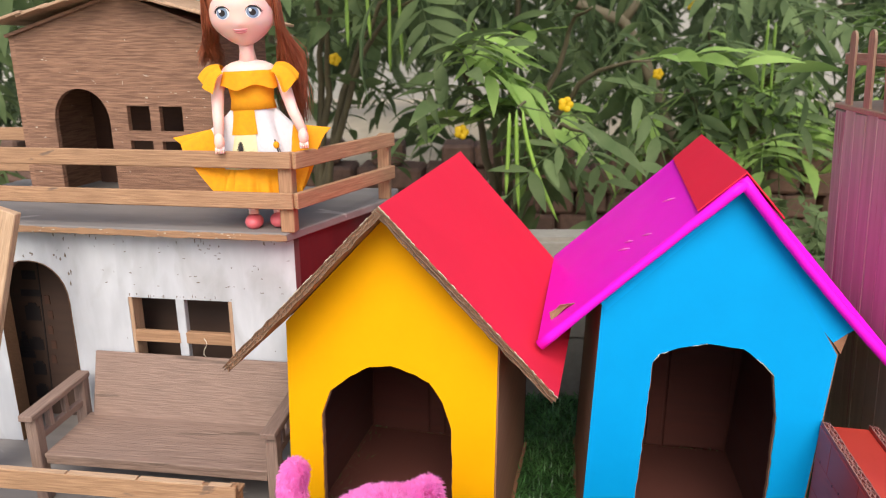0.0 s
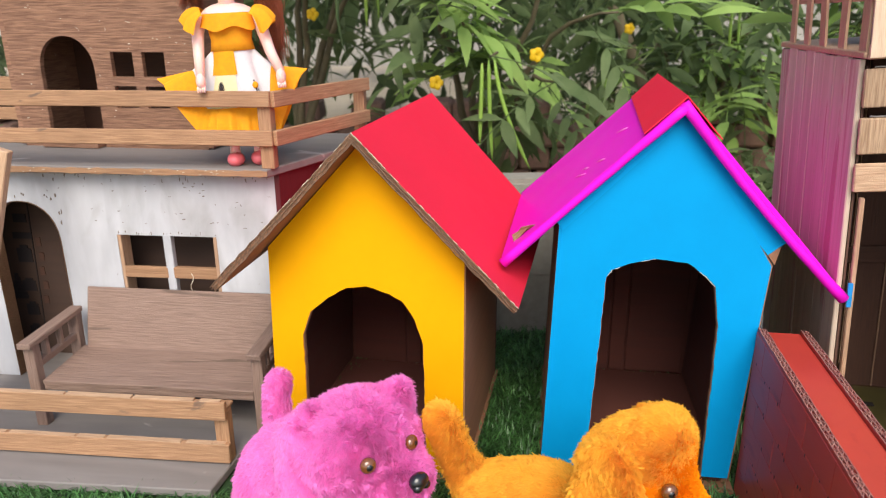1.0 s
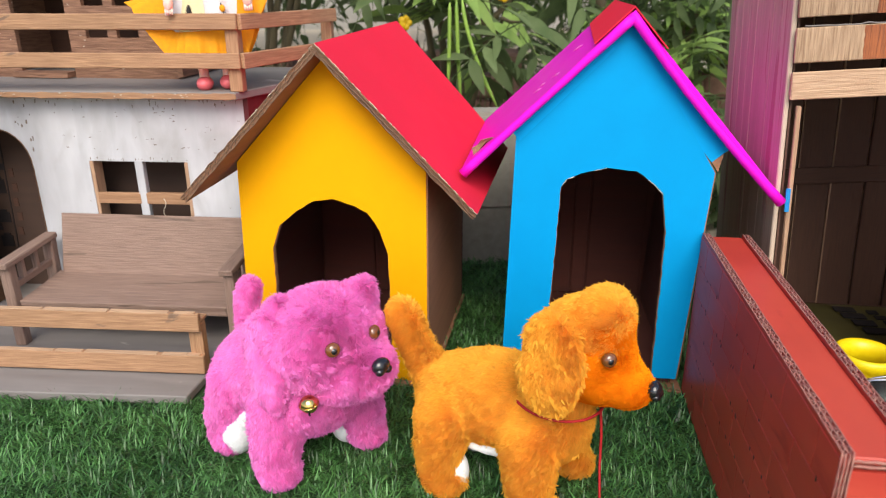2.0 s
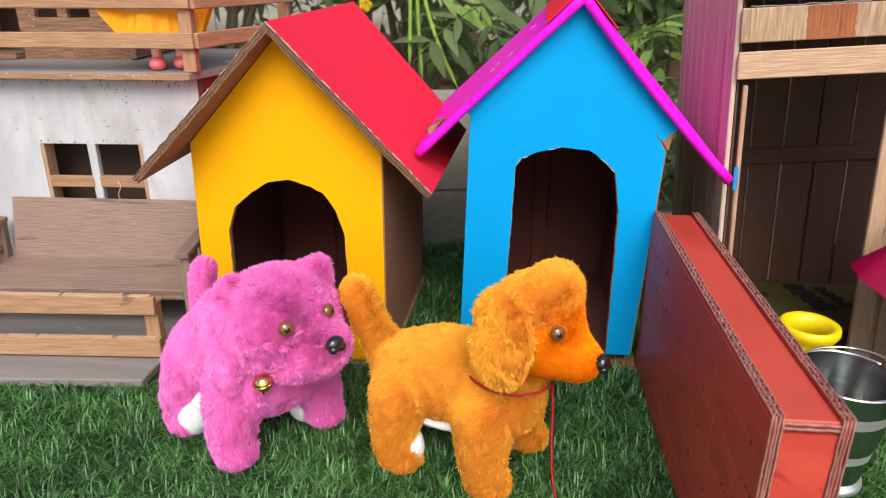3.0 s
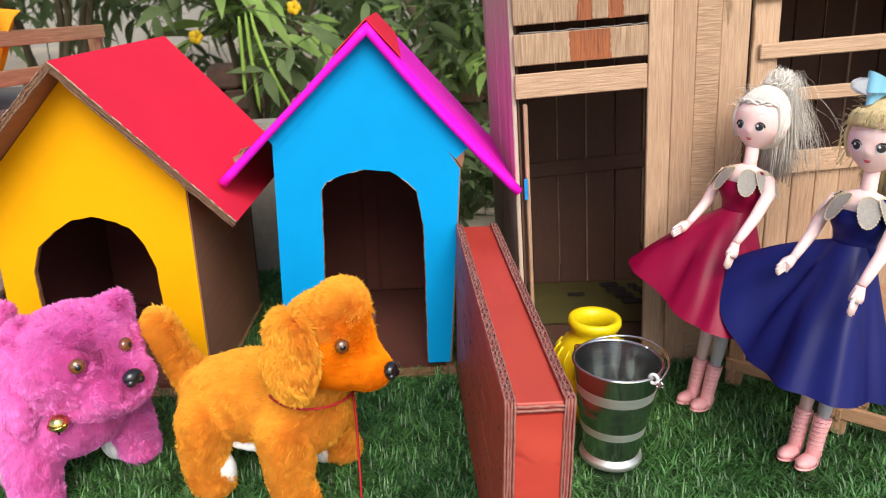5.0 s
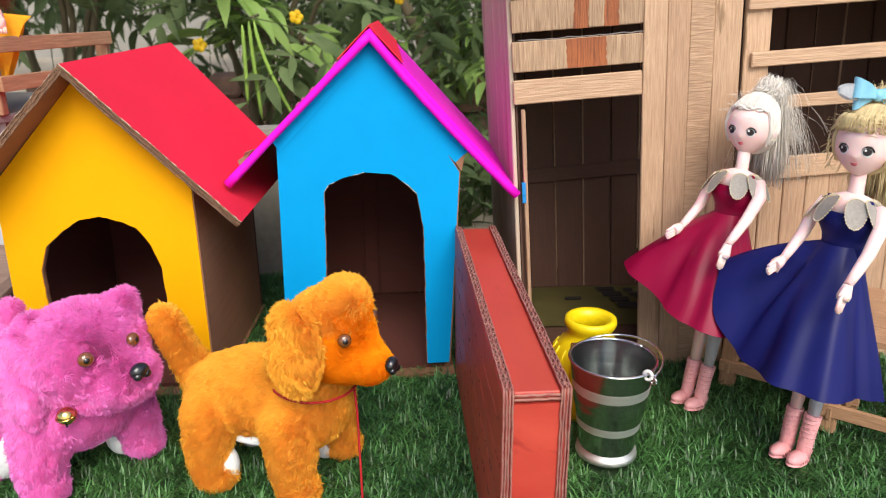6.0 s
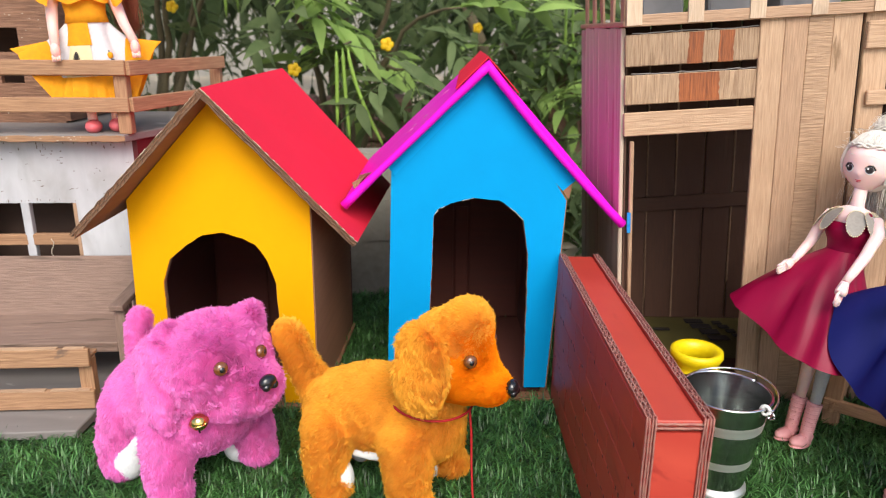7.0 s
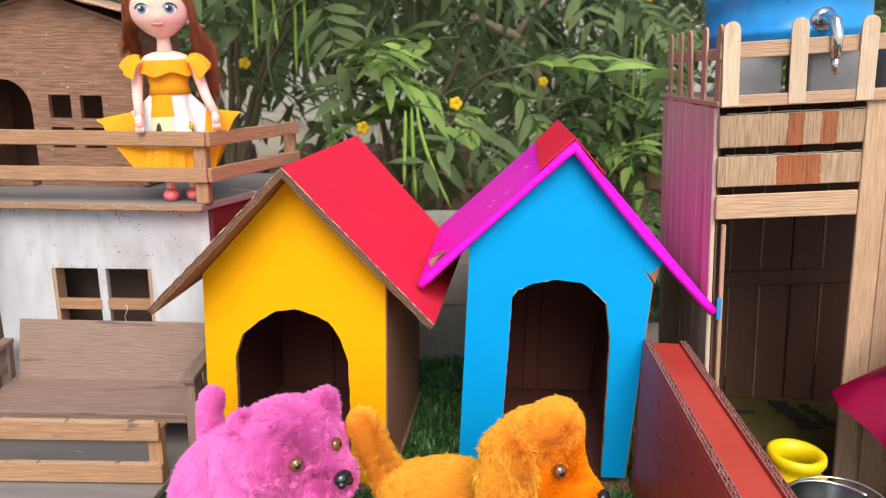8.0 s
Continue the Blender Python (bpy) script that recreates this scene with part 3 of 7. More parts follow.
            for q in (0.06, 0.52, 0.98):
                o = -nrm * roof_t * q + fwd * 0.0013
                tube(bm, [A.lerp(D, i / 26) + o + nrm * rng.uniform(-0.0007, 0.0007) + fwd * rng.uniform(-0.0008, 0.0010) for i in range(27)], 0.0005, 4)
            part("corrugated_edge", bm, M_EDGE, panel, "torn fluted cardboard edge")
            # pale torn rim of the red paper, broken in places
            bm = bmesh.new()
            for i in range(40):
                if rng.random() < 0.3:
                    continue
                p, q = A.lerp(D, i / 40), A.lerp(D, (i + 1) / 40)
                tube(bm, [p.lerp(q, j / 3) + nrm * rng.uniform(-0.0002, 0.0004) + fwd * rng.uniform(0.0002, 0.0009) for j in range(4)], 0.00038, 4)
            tagged(part("torn_rim", bm, M_FLECK, panel, "pale torn rim of the paper"), kind="stuff")
        else:
            bm = bmesh.new()
            n = 16
            side = -1 if D.x < A.x else 1
            tube(bm, [A.lerp(D, i / n) + fwd * 0.002 - nrm * (0.0030 + 0.0036 * math.sin(math.pi * i / n) * (side > 0)) + nrm * rng.uniform(-0.0002, 0.0002) for i in range(n + 1)], [0.0044 - 0.0012 * math.sin(math.pi * i / n) for i in range(n + 1)], 10)
            part("rolled_edge", bm, M_MAG, panel, "glossy magenta paper rolled over the front edge")
            bm = bmesh.new()
            tube(bm, [B.lerp(C, i / n) - fwd * 0.001 - nrm * 0.0032 for i in range(n + 1)], 0.0036, 8)
            part("rolled_edge", bm, M_MAG, panel)
    return k


yellow = kennel("toy_kennel", "yellow paper kennel with a red pitched cardboard roof", pose(-0.0265, 0.562, 0, 0, 0, -11),
                ((-0.0925, 0.0), (-0.0865, 0.208), (0.0, 0.300), (0.0852, 0.206), (0.0845, 0.0)),
                ((-0.062, 0.0), (-0.060, 0.128), (-0.0515, 0.151), (-0.0345, 0.1655), (-0.018, 0.1755), (-0.001, 0.1785), (0.0193, 0.173), (0.030, 0.1675),
                 (0.041, 0.151), (0.048, 0.129), (0.0488, 0.07), (0.049, 0.0)),
                M_YEL, 0.20, ((0.003, -0.030, 0.3128), (0.010, 0.212, 0.318)),
                ((-0.1145, -0.050, 0.189), (-0.118, 0.215, 0.196), (0.131, -0.022, 0.178), (0.134, 0.218, 0.181)),
                M_RED, 0.0056, "red paper over brown corrugated cardboard")
blue = kennel("toy_kennel", "bright blue paper kennel with a magenta pitched roof", pose(0.2085, 0.543, 0, 0, 0, -7.5),
              ((-0.083, 0.0105), (-0.0765, 0.236), (0.0108, 0.3285), (0.0895, 0.2075), (0.0795, 0.0105)),
              ((-0.0435, 0.0105), (-0.040, 0.105), (-0.0368, 0.192), (-0.033, 0.1985), (-0.020, 0.2045), (0.0005, 0.2098), (0.0242, 0.2075), (0.0397, 0.197),
               (0.048, 0.1885), (0.0538, 0.154), (0.0545, 0.103), (0.0553, 0.0105)),
              M_BLUE, 0.205, ((0.010, -0.009, 0.336), (0.018, 0.205, 0.336)),
              ((-0.123, -0.008, 0.206), (-0.115, 0.206, 0.210), (0.144, -0.006, 0.188), (0.152, 0.208, 0.191)),
              M_MAG, 0.004, "magenta paper over cardboard")

# strips of blue paper folded under the eaves of the blue kennel
for a, b, c, d, y in (((-0.081, 0.240), (-0.0070, 0.3140), (-0.0010, 0.3060), (-0.074, 0.231), -0.0006), ((0.0130, 0.3295), (0.0985, 0.2285), (0.0845, 0.2165), (0.0120, 0.300), 0.0004)):
    bm = bmesh.new()
    prism(bm, [a, b, c, d], y, y + 0.0005)
    bmesh.ops.recalc_face_normals(bm, faces=bm.faces[:])
    part("eave_strip", bm, M_BLUE, blue, "overlapping strip of blue paper")
bm = bmesh.new()
prism(bm, [(0.0846, 0.2165), (0.0935, 0.2245), (0.0905, 0.2085)], 0.0002, 0.0012)
part("bare_corner", bm, M_CARD, blue, "bare brown cardboard corner")
# pale scuffs on the magenta slope
for u, v, ln in ((0.44, 0.22, 0.016), (0.52, 0.30, 0.014), (0.56, 0.27, 0.020), (0.30, 0.42, 0.020)):
    o = V((0.010, -0.009, 0.336)).lerp(V((-0.123, -0.008, 0.206)), u) + V((0, 0.21 * v, 0.0004))
    w = V((-0.4, 0.9, -0.39)).normalized() * -ln
    bm = bmesh.new()
    tube(bm, [o, o + w * 0.5 + V((0.0004, 0, 0.0004)), o + w], [0.0002, 0.0009, 0.0002], 6, flat=0.3)
    part("scuff", bm, M_SCUFF, blue, "pale scuff mark on the magenta paper")
bm = bmesh.new()
for sgn in (-1, 1):
    a0, a1 = V((0.010, -0.014, 0.3385)), V((0.018, 0.202, 0.3385))
    dr = V((-0.133, 0, -0.130)).normalized() if sgn < 0 else V((0.135, 0, -0.149)).normalized()
    up = V((0, 0, 0.0008))
    ln = (0.040, 0.034) if sgn < 0 else (0.042, 0.030)
    slab(bm, a0 + up, a1 + up, a1 + dr * ln[1] + up, a0 + dr * ln[0] + V((0, 0.003, 0)) + up, 0.0010)
part("ridge_patch", bm, M_RED, blue, "red paper patch folded over the ridge")

# a dry leaf caught where the roofs meet
bm = bmesh.new()
pts = [(0, 0), (0.006, 0.004), (0.004, 0.010), (0.008, 0.014), (0.003, 0.020), (0.004, 0.027), (-0.001, 0.023), (-0.004, 0.016), (-0.002, 0.010), (-0.005, 0.005)]
top = [bm.verts.new((x, 0.004 * math.sin(z * 180), z)) for x, z in pts]
bot = [bm.verts.new((x, 0.004 * math.sin(z * 180) + 0.0007, z)) for x, z in pts]
bm.faces.new(top); bm.faces.new(bot[::-1])
for i in range(len(pts)):
    j = (i + 1) % len(pts)
    bm.faces.new((top[j], top[i], bot[i], bot[j]))
single("dry_leaf", bm, M_DRY, "curled dry brown leaf caught on the red roof", "leaf", pose(0.098, 0.572, 0.213, 20, 30, 20))


# ---- red cardboard block wall ----
def block_wall():
    bl, fl = V((0.292, 0.530, 0)), V((0.247, 0.230, 0))
    y = (bl - fl).normalized()
    x = V((y.y, -y.x, 0))
    m = Matrix((x, y, V((0, 0, 1)))).transposed().to_4x4()
    m.translation = fl
    L, W, H = (bl - fl).length, 0.0375, 0.1555
    w = thing("garden_wall", "red-painted cardboard toy wall with open fluted edges", "toy wall", m)
    t = 0.0055
    for sx in (0, 1):
        x0 = 0.0 if sx == 0 else W - t
        bm = bmesh.new()
        for q in (0.0, 0.46, 0.92):
            box(bm, (x0 + t * q + 0.0003, L / 2, H / 2), (0.0006, L, H))
        box(bm, (x0 + t / 2, L / 2, H / 2 - 0.002), (t * 0.9, L - 0.004, H - 0.004))
        panel = part("side_sheet", bm, M_REDCARD, w, "red-painted double cardboard sheet")
        bm = bmesh.new()
        for q in (0.25, 0.72):
            zigzag(bm, (x0 + t * q, 0.0, H + 0.0002), (x0 + t * q, L, H + 0.0002), (t * 0.42, 0, 0), (0, 0, -0.0022), 0.0075, 0.00045)
        for q in (0.02, 0.48, 0.96):
            n = 40
            tube(bm, [(x0 + t * q + rng.uniform(-0.0002, 0.0002), L * i / n, H + rng.uniform(-0.0001, 0.0004)) for i in range(n + 1)], 0.00045, 4)
        for q in (0.02, 0.3, 0.62, 0.96):
            n = 20
            tube(bm, [(x0 + t * q + rng.uniform(-0.0003, 0.0003), -0.0004, H * i / n) for i in range(n + 1)], 0.0006, 4)
        part("fluted_edge", bm, M_PINKEDGE, panel, "raw fluted cardboard edge tinged red")
    bm = bmesh.new()
    box(bm, (W / 2, L / 2, H - 0.0045), (W - 2 * t - 0.0006, L - 0.002, 0.004))
    bevel(bm, 0.0006)
    part("top_sheet", bm, M_REDCARD, w, "red-painted cardboard top")
    bm = bmesh.new()
    box(bm, (W / 2, 0.0022, H / 2 - 0.004), (W - 2 * t - 0.0006, 0.003, H - 0.012))
    part("end_sheet", bm, M_REDCARD, w, "red-painted cardboard end")
    bm = bmesh.new()
    for q in (-0.0014, 0.0012):
        n = 10
        tube(bm, [(t + (W - 2 * t) * i / n, 0.0006, H - 0.0055 + q + rng.uniform(-0.0003, 0.0003)) for i in range(n + 1)], 0.0008, 5)
    part("end_lip", bm, M_PINKEDGE, w, "torn pale cardboard lip")
    bm = bmesh.new()
    box(bm, (W / 2, L - 0.0022, H / 2 - 0.004), (W - 2 * t - 0.0006, 0.003, H - 0.012))
    part("end_sheet", bm, M_REDCARD, w)
    # courses scored into the long face
    rows, cols = 6, 6
    bh, bl_ = (H - 0.004) / rows, L / cols
    bm = bmesh.new()
    box(bm, (0, 0, 0), (0.0006, bl_ - 0.0003, bh - 0.00025))
    bevel(bm, 0.0002)
    whole = mesh_of("scored_brick", bm, M_REDCARD)
    bm = bmesh.new()
    box(bm, (0, 0, 0), (0.0006, bl_ / 2 - 0.0003, bh - 0.00025))
    bevel(bm, 0.0002)
    halfb = mesh_of("scored_brick", bm, M_REDCARD)
    for r in range(rows):
        cells = [(bl_ * (c + 0.5), whole) for c in range(cols)] if r % 2 == 0 else \
                [(bl_ / 4, halfb)] + [(bl_ * (c + 1), whole) for c in range(cols - 1)] + [(L - bl_ / 4, halfb)]
        for yy, me in cells:
            ob = new("scored_brick", me)
            ob.parent = w
            ob.matrix_local = pose(-0.0002 + rng.uniform(-0.0001, 0.0001), yy, 0.001 + bh * (r + 0.5))
    bm = bmesh.new()
    for r in range(1, rows):
        for c in range(46):
            if rng.random() < 0.30:
                box(bm, (-0.0006, L * (c + rng.random()) / 46, 0.001 + bh * r + rng.uniform(-0.001, 0.0015)), (0.0003, 0.0012, rng.uniform(0.001, 0.003)))
    part("punched_hole", bm, M_DARK, w, "small dark torn holes along the scored joints")


block_wall()


def slivers(bm, n, x0, x1, z0, z1, y, size, upright=True, m=None, keep=None):
    """Small ragged chips, each a thin uneven scale on a face turned to -y."""
    done = 0
    while done < n:
        x, z = rng.uniform(x0, x1), rng.uniform(z0, z1)
        if keep and not keep(x, z):
            continue
        done += 1
        a, b = size * rng.uniform(0.12, 0.45), size * rng.uniform(0.4, 1.5)
        if not upright:
            a, b = b, a
        ring = [(x + a * rng.uniform(0.5, 1) * math.cos(t), z + b * rng.uniform(0.5, 1) * math.sin(t)) for t in (0.3, 1.3, 2.4, 3.4, 4.4, 5.4)]
        top = [bm.verts.new((m or Matrix()) @ V((p, y - 0.0004, q))) for p, q in ring]
        low = [bm.verts.new((m or Matrix()) @ V((p, y + 0.0003, q))) for p, q in ring]
        bm.faces.new(top[::-1])
        for i in range(6):
            j = (i + 1) % 6
            bm.faces.new((top[i], top[j], low[j], low[i]))


# ---- weathered wooden doll house with a terrace ----
def doll_house():
    F = pose(-0.131, 0.690, 0, 0, 0, -5.3)
    h = thing("doll_house", "weathered white-painted wooden doll house with a roof terrace", "doll house", F)
    zb, ztop = 0.008, 0.248
    wx0, wx1, wz0, wz1 = -0.175, -0.0665, 0.098, 0.180   # window
    dx0, dx1 = -0.318, -0.238                             # door
    y0, y1 = 0.0, 0.007
    bm = bmesh.new()
    gate = arch(dx0, dx1, zb, 0.170, 0.214, power=2.2)
    panel_with_holes(bm, [(-0.42, zb)] + gate + [(0, zb), (0, ztop), (-0.42, ztop)], [[(wx0, wz0), (wx0, wz1), (wx1, wz1), (wx1, wz0)]], y0, y1)
    front = part("front_wall", bm, M_WHITE, h, "white paint chipped off the wood")
    bm = bmesh.new()
    free = lambda x, z: not (wx0 - 0.002 < x < wx1 + 0.002 and wz0 - 0.02 < z < wz1 + 0.001) and not (dx0 - 0.002 < x < dx1 + 0.002 and z < 0.216)
    slivers(bm, 60, -0.415, -0.004, 0.236, 0.2475, 0.0, 0.0022, keep=free)
    slivers(bm, 17, wx0, wx1, 0.1812, 0.184, 0.0, 0.0016)
    slivers(bm, 24, dx0 - 0.004, dx1 + 0.006, 0.19, 0.222, 0.0, 0.0028, keep=free)
    slivers(bm, 26, -0.415, -0.004, 0.02, 0.235, 0.0, 0.0010, keep=free)
    slivers(bm, 34, -0.20, -0.004, 0.19, 0.235, 0.0, 0.0016, False, keep=free)
    tagged(part("paint_chips", bm, M_CHIP, front), "dark bare wood where paint has flaked", kind="stuff")
    bm = bmesh.new()
    tube(bm, [(-0.098 + 0.0022 * math.sin(i * 1.3), -0.001, 0.140 - 0.0042 * i) for i in range(9)], 0.0004, 5)
    part("loose_thread", bm, M_FLECK, front, "thin pale thread hanging in the window")
    bm = bmesh.new()
    box(bm, ((wx0 + wx1) / 2 + 0.0, 0.004, (wz0 + wz1) / 2), (0.009, 0.0075, wz1 - wz0 + 0.002))
    bevel(bm, 0.0006)
    part("mullion", bm, M_WHITE, h, "white-painted mullion")
    for s in (-1, 1):
        c = (wx0 + wx1) / 2 + s * (wx1 - wx0) / 4
        board("glazing_bar", M_RAIL, h, (c - 0.0245, 0.003, 0.139), (c + 0.0245, 0.003, 0.139), 0.012, 0.006, (0, -1, 0))
        board("jamb", M_OAKG, h, ((wx0 + 0.002, wx1 - 0.002)[s > 0], 0.009, wz0), ((wx0 + 0.002, wx1 - 0.002)[s > 0], 0.009, wz1), 0.018, 0.004, (1, 0, 0))
    # door lining
    bm = bmesh.new()
    g2 = arch(dx0 + 0.0005, dx1 - 0.0005, zb, 0.170, 0.2135, power=2.2)
    for (xa, za), (xb, zb2) in zip(g2, g2[1:]):
        vs = [bm.verts.new(p) for p in ((xa, -0.001, za), (xb, -0.001, zb2), (xb, 0.016, zb2), (xa, 0.016, za))]
        bm.faces.new(vs)
    bmesh.ops.solidify(bm, geom=bm.faces[:], thickness=0.003)
    part("door_lining", bm, M_RAIL, h, "bare wooden arched lining")
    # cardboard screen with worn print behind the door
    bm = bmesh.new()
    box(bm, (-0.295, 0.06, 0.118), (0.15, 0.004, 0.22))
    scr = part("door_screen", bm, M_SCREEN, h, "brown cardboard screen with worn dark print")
    def run(z):
        return -0.3275 - 0.0055 * (0.157 - z) / 0.121
    for zz, ln, tall in ((0.178, 0.016, 0.010), (0.157, 0.023, 0.0075), (0.133, 0.018, 0.017), (0.095, 0.017, 0.013), (0.0645, 0.015, 0.014), (0.036, 0.015, 0.014)):
        bm = bmesh.new()
        box(bm, (run(zz), 0.0575, zz), (ln, 0.0008, tall))
        if tall > 0.012:
            box(bm, (run(zz) + 0.001, 0.0570, zz + tall * 0.62), (ln * 0.55, 0.0008, tall * 0.22))
        part("print_bar", bm, M_DARK, scr, "dark printed bar")
    for dx, wd in ((0.0115, 0.0010), (-0.040, 0.0012)):
        bm = bmesh.new()
        prism(bm, [(run(0.22) + dx, 0.22), (run(0.22) + dx + wd, 0.22), (run(0.03) + dx + wd, 0.03), (run(0.03) + dx, 0.03)], 0.0570, 0.0578)
        part("crease", bm, M_DARK, scr)
    bm = bmesh.new()
    for k in range(7):
        box(bm, (-0.345 + 0.0006 * (k % 2), 0.0575, 0.108 - k * 0.0046), (0.004 + 0.0028 * k, 0.0008, 0.0042))
    part("print_mark", bm, M_DARK, scr, "dark printed mark")
    for k in range(5):
        bm = bmesh.new()
        box(bm, (run(0.15 - 0.018 * k) + 0.019 + 0.002 * (k % 2), 0.0575, 0.15 - 0.018 * k), (0.006, 0.0008, 0.010))
        part("print_bar", bm, M_DARKWOOD, scr, "faint printed bar")
    # sheet added behind the window so that the room reads dark
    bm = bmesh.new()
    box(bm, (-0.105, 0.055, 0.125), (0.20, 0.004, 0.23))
    part("inner_board", bm, M_SCREEN, h, "brown cardboard added inside the window, shade in its colour")
    # side and back
    bm = bmesh.new()
    slab(bm, (0, 0.0, ztop), (0.058, 0.192, ztop), (0.058, 0.192, zb), (0, 0.0, zb), 0.006)
    part("side_wall", bm, M_MAROON, h, "maroon-painted side wall")
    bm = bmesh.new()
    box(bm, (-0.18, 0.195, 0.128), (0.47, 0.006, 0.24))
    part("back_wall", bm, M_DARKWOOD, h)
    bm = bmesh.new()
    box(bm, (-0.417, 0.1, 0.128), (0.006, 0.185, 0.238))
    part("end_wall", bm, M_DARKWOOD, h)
    bm = bmesh.new()
    prism(bm, [(-0.43, -0.017), (0.001, -0.020), (0.064, 0.150), (0.060, 0.205), (-0.43, 0.205)], 0.0, 0.008, m=Matrix(((1, 0, 0, 0), (0, 0, 1, 0), (0, 1, 0, ztop), (0, 0, 0, 1))))
    bevel(bm, 0.001)
    part("terrace", bm, M_GREY, h, "grey weathered terrace board with a chipped edge")
    bm = bmesh.new()
    n = 60
    prev = None
    for i in range(n + 1):
        x = -0.43 + 0.431 * i / n
        y = -0.0178 - 0.003 * i / n
        b = rng.uniform(0.0, 0.0012)
        cur = [bm.verts.new((x, y - 0.0004, ztop + 0.0005 + b)), bm.verts.new((x, y - 0.0004, ztop + 0.0072 - b)), bm.verts.new((x, y + 0.001, ztop + 0.0072 - b)), bm.verts.new((x, y + 0.001, ztop + 0.0005 + b))]
        if prev:
            quad_faces(bm, prev + cur, [(0, 4, 5, 1), (1, 5, 6, 2), (3, 2, 6, 7), (0, 3, 7, 4)])
        prev = cur
    edge = part("terrace_edge", bm, M_RAIL, h, "bare splintered wooden edge")
    bm = bmesh.new()
    slivers(bm, 34, -0.42, -0.004, ztop + 0.001, ztop + 0.0065, -0.0205, 0.0018, False)
    tagged(part("paint_flecks", bm, M_FLECK, edge), "pale flaked paint on the edge", kind="stuff")
    # patio board
    bm = bmesh.new()
    prism(bm, [(-0.43, -0.185), (-0.015, -0.176), (0.0, 0.0), (0.0, 0.17), (-0.43, 0.17)], 0.0, 0.0085, m=Matrix(((1, 0, 0, 0), (0, 0, 1, 0), (0, 1, 0, -0.001), (0, 0, 0, 1))))
    bevel(bm, 0.001)
    part("patio", bm, M_GREY, h, "grey weathered patio board on the turf")
    # rails of the terrace
    zt = ztop + 0.008
    cx, cy = 0.001, -0.010
    bx, by = 0.056, 0.148
    board("post", M_RAIL, h, (cx, cy, zt), (cx, cy, zt + 0.072), 0.013, 0.012)
    board("post", M_RAIL, h, (bx, by, zt), (bx, by, zt + 0.072), 0.013, 0.012)
    for z in (0.030, 0.066):
        board("rail", M_RAIL, h, (-0.44, cy - 0.0085, zt + z), (cx + 0.008, cy - 0.0085, zt + z), 0.0145, 0.005, (0, -1, 0.05))
        board("rail", M_RAIL, h, (cx + 0.0095, cy - 0.008, zt + z), (bx + 0.010, by, zt + z), 0.0145, 0.005, (1, -0.35, 0))
        board("rail", M_RAIL, h, (-0.44, 0.14, zt + z), (-0.345, 0.14, zt + z), 0.0145, 0.005)
    # patio fence
    for z in (0.018, 0.0615):
        board("fence_rail", M_RAIL, h, (-0.43, -0.139, z + 0.001), (-0.012, -0.137, z + 0.001), 0.0185, 0.006, (0, -1, 0.1))
        bm = bmesh.new()
        # pale splinters along the rail's upper edge, with its highlight in their colour
        x = -0.428
        while x < -0.02:
            ln = min(rng.uniform(0.02, 0.07), -0.016 - x)
            k = (x + ln / 2 + 0.43) / 0.418
            box(bm, (x + ln / 2, -0.1385 + 0.002 * k, z + 0.0105), (ln, rng.uniform(0.0040, 0.0056), rng.uniform(0.0007, 0.0013)))
            x += ln + rng.uniform(-0.002, 0.006)
        part("worn_edge", bm, M_OAK, h, "pale splintered fence rail edge with a highlight in its colour")
    board("fence_post", M_RAIL, h, (-0.019, -0.129, 0.0075), (-0.019, -0.129, 0.0595), 0.013, 0.011)
    board("fence_cap", M_RAIL, h, (-0.019, -0.134, 0.0620), (-0.0185, -0.120, 0.0620), 0.013, 0.004, (0, 0, 1))
    board("fence_post", M_RAIL, h, (-0.30, -0.129, 0.0075), (-0.30, -0.129, 0.068), 0.013, 0.011)
    # upper room
    ux0, ux1, uz = -0.325, -0.100, zt
    Y = 0.078
    R = pose(ux1, Y, 0, 0, 0, -3.2)
    bm = bmesh.new()
    w = ux1 - ux0
    eave, peak = zt + 0.178, zt + 0.212
    ap = -w * 0.44

    def roofz(x):
        return eave + (peak - eave) * (1 - abs(x - ap) / (w * 0.5))
    panes = [(-0.103, -0.077, zt + 0.078, zt + 0.104), (-0.066, -0.040, zt + 0.078, zt + 0.104), (-0.103, -0.077, zt + 0.044, zt + 0.068), (-0.066, -0.040, zt + 0.044, zt + 0.068)]
    gate = arch(-0.190, -0.124, zt, zt + 0.085, zt + 0.121, power=2.1)
    outline = [(-w, zt)] + gate + [(0, zt), (0, roofz(0)), (ap, roofz(ap)), (-w, roofz(-w))]
    panel_with_holes(bm, outline, [[(a, c), (a, d), (b, d), (b, c)] for a, b, c, d in panes], 0, 0.006, R)
    upper = part("upper_wall", bm, M_PLY, h, "weathered brown plywood front with arched door")
    bm = bmesh.new()
    solid = lambda x, z: not (-0.192 < x < -0.122 and z < zt + 0.124) and not any(a - 0.002 < x < b + 0.002 and c - 0.002 < z < d + 0.002 for a, b, c, d in panes)
    slivers(bm, 34, -w + 0.004, -0.004, zt + 0.004, eave - 0.006, 0.0, 0.0017, False, R, solid)
    tagged(part("paint_flecks", bm, M_FLECK, upper), "pale flecks on the brown plywood", kind="stuff")
    for xx in (0.003, -w - 0.003):
        bm = bmesh.new()
        box(bm, (xx, 0.055, (zt + eave) / 2), (0.006, 0.11, eave - zt - 0.004), m=R)
        part("upper_side", bm, M_PLY, h)
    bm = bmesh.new()
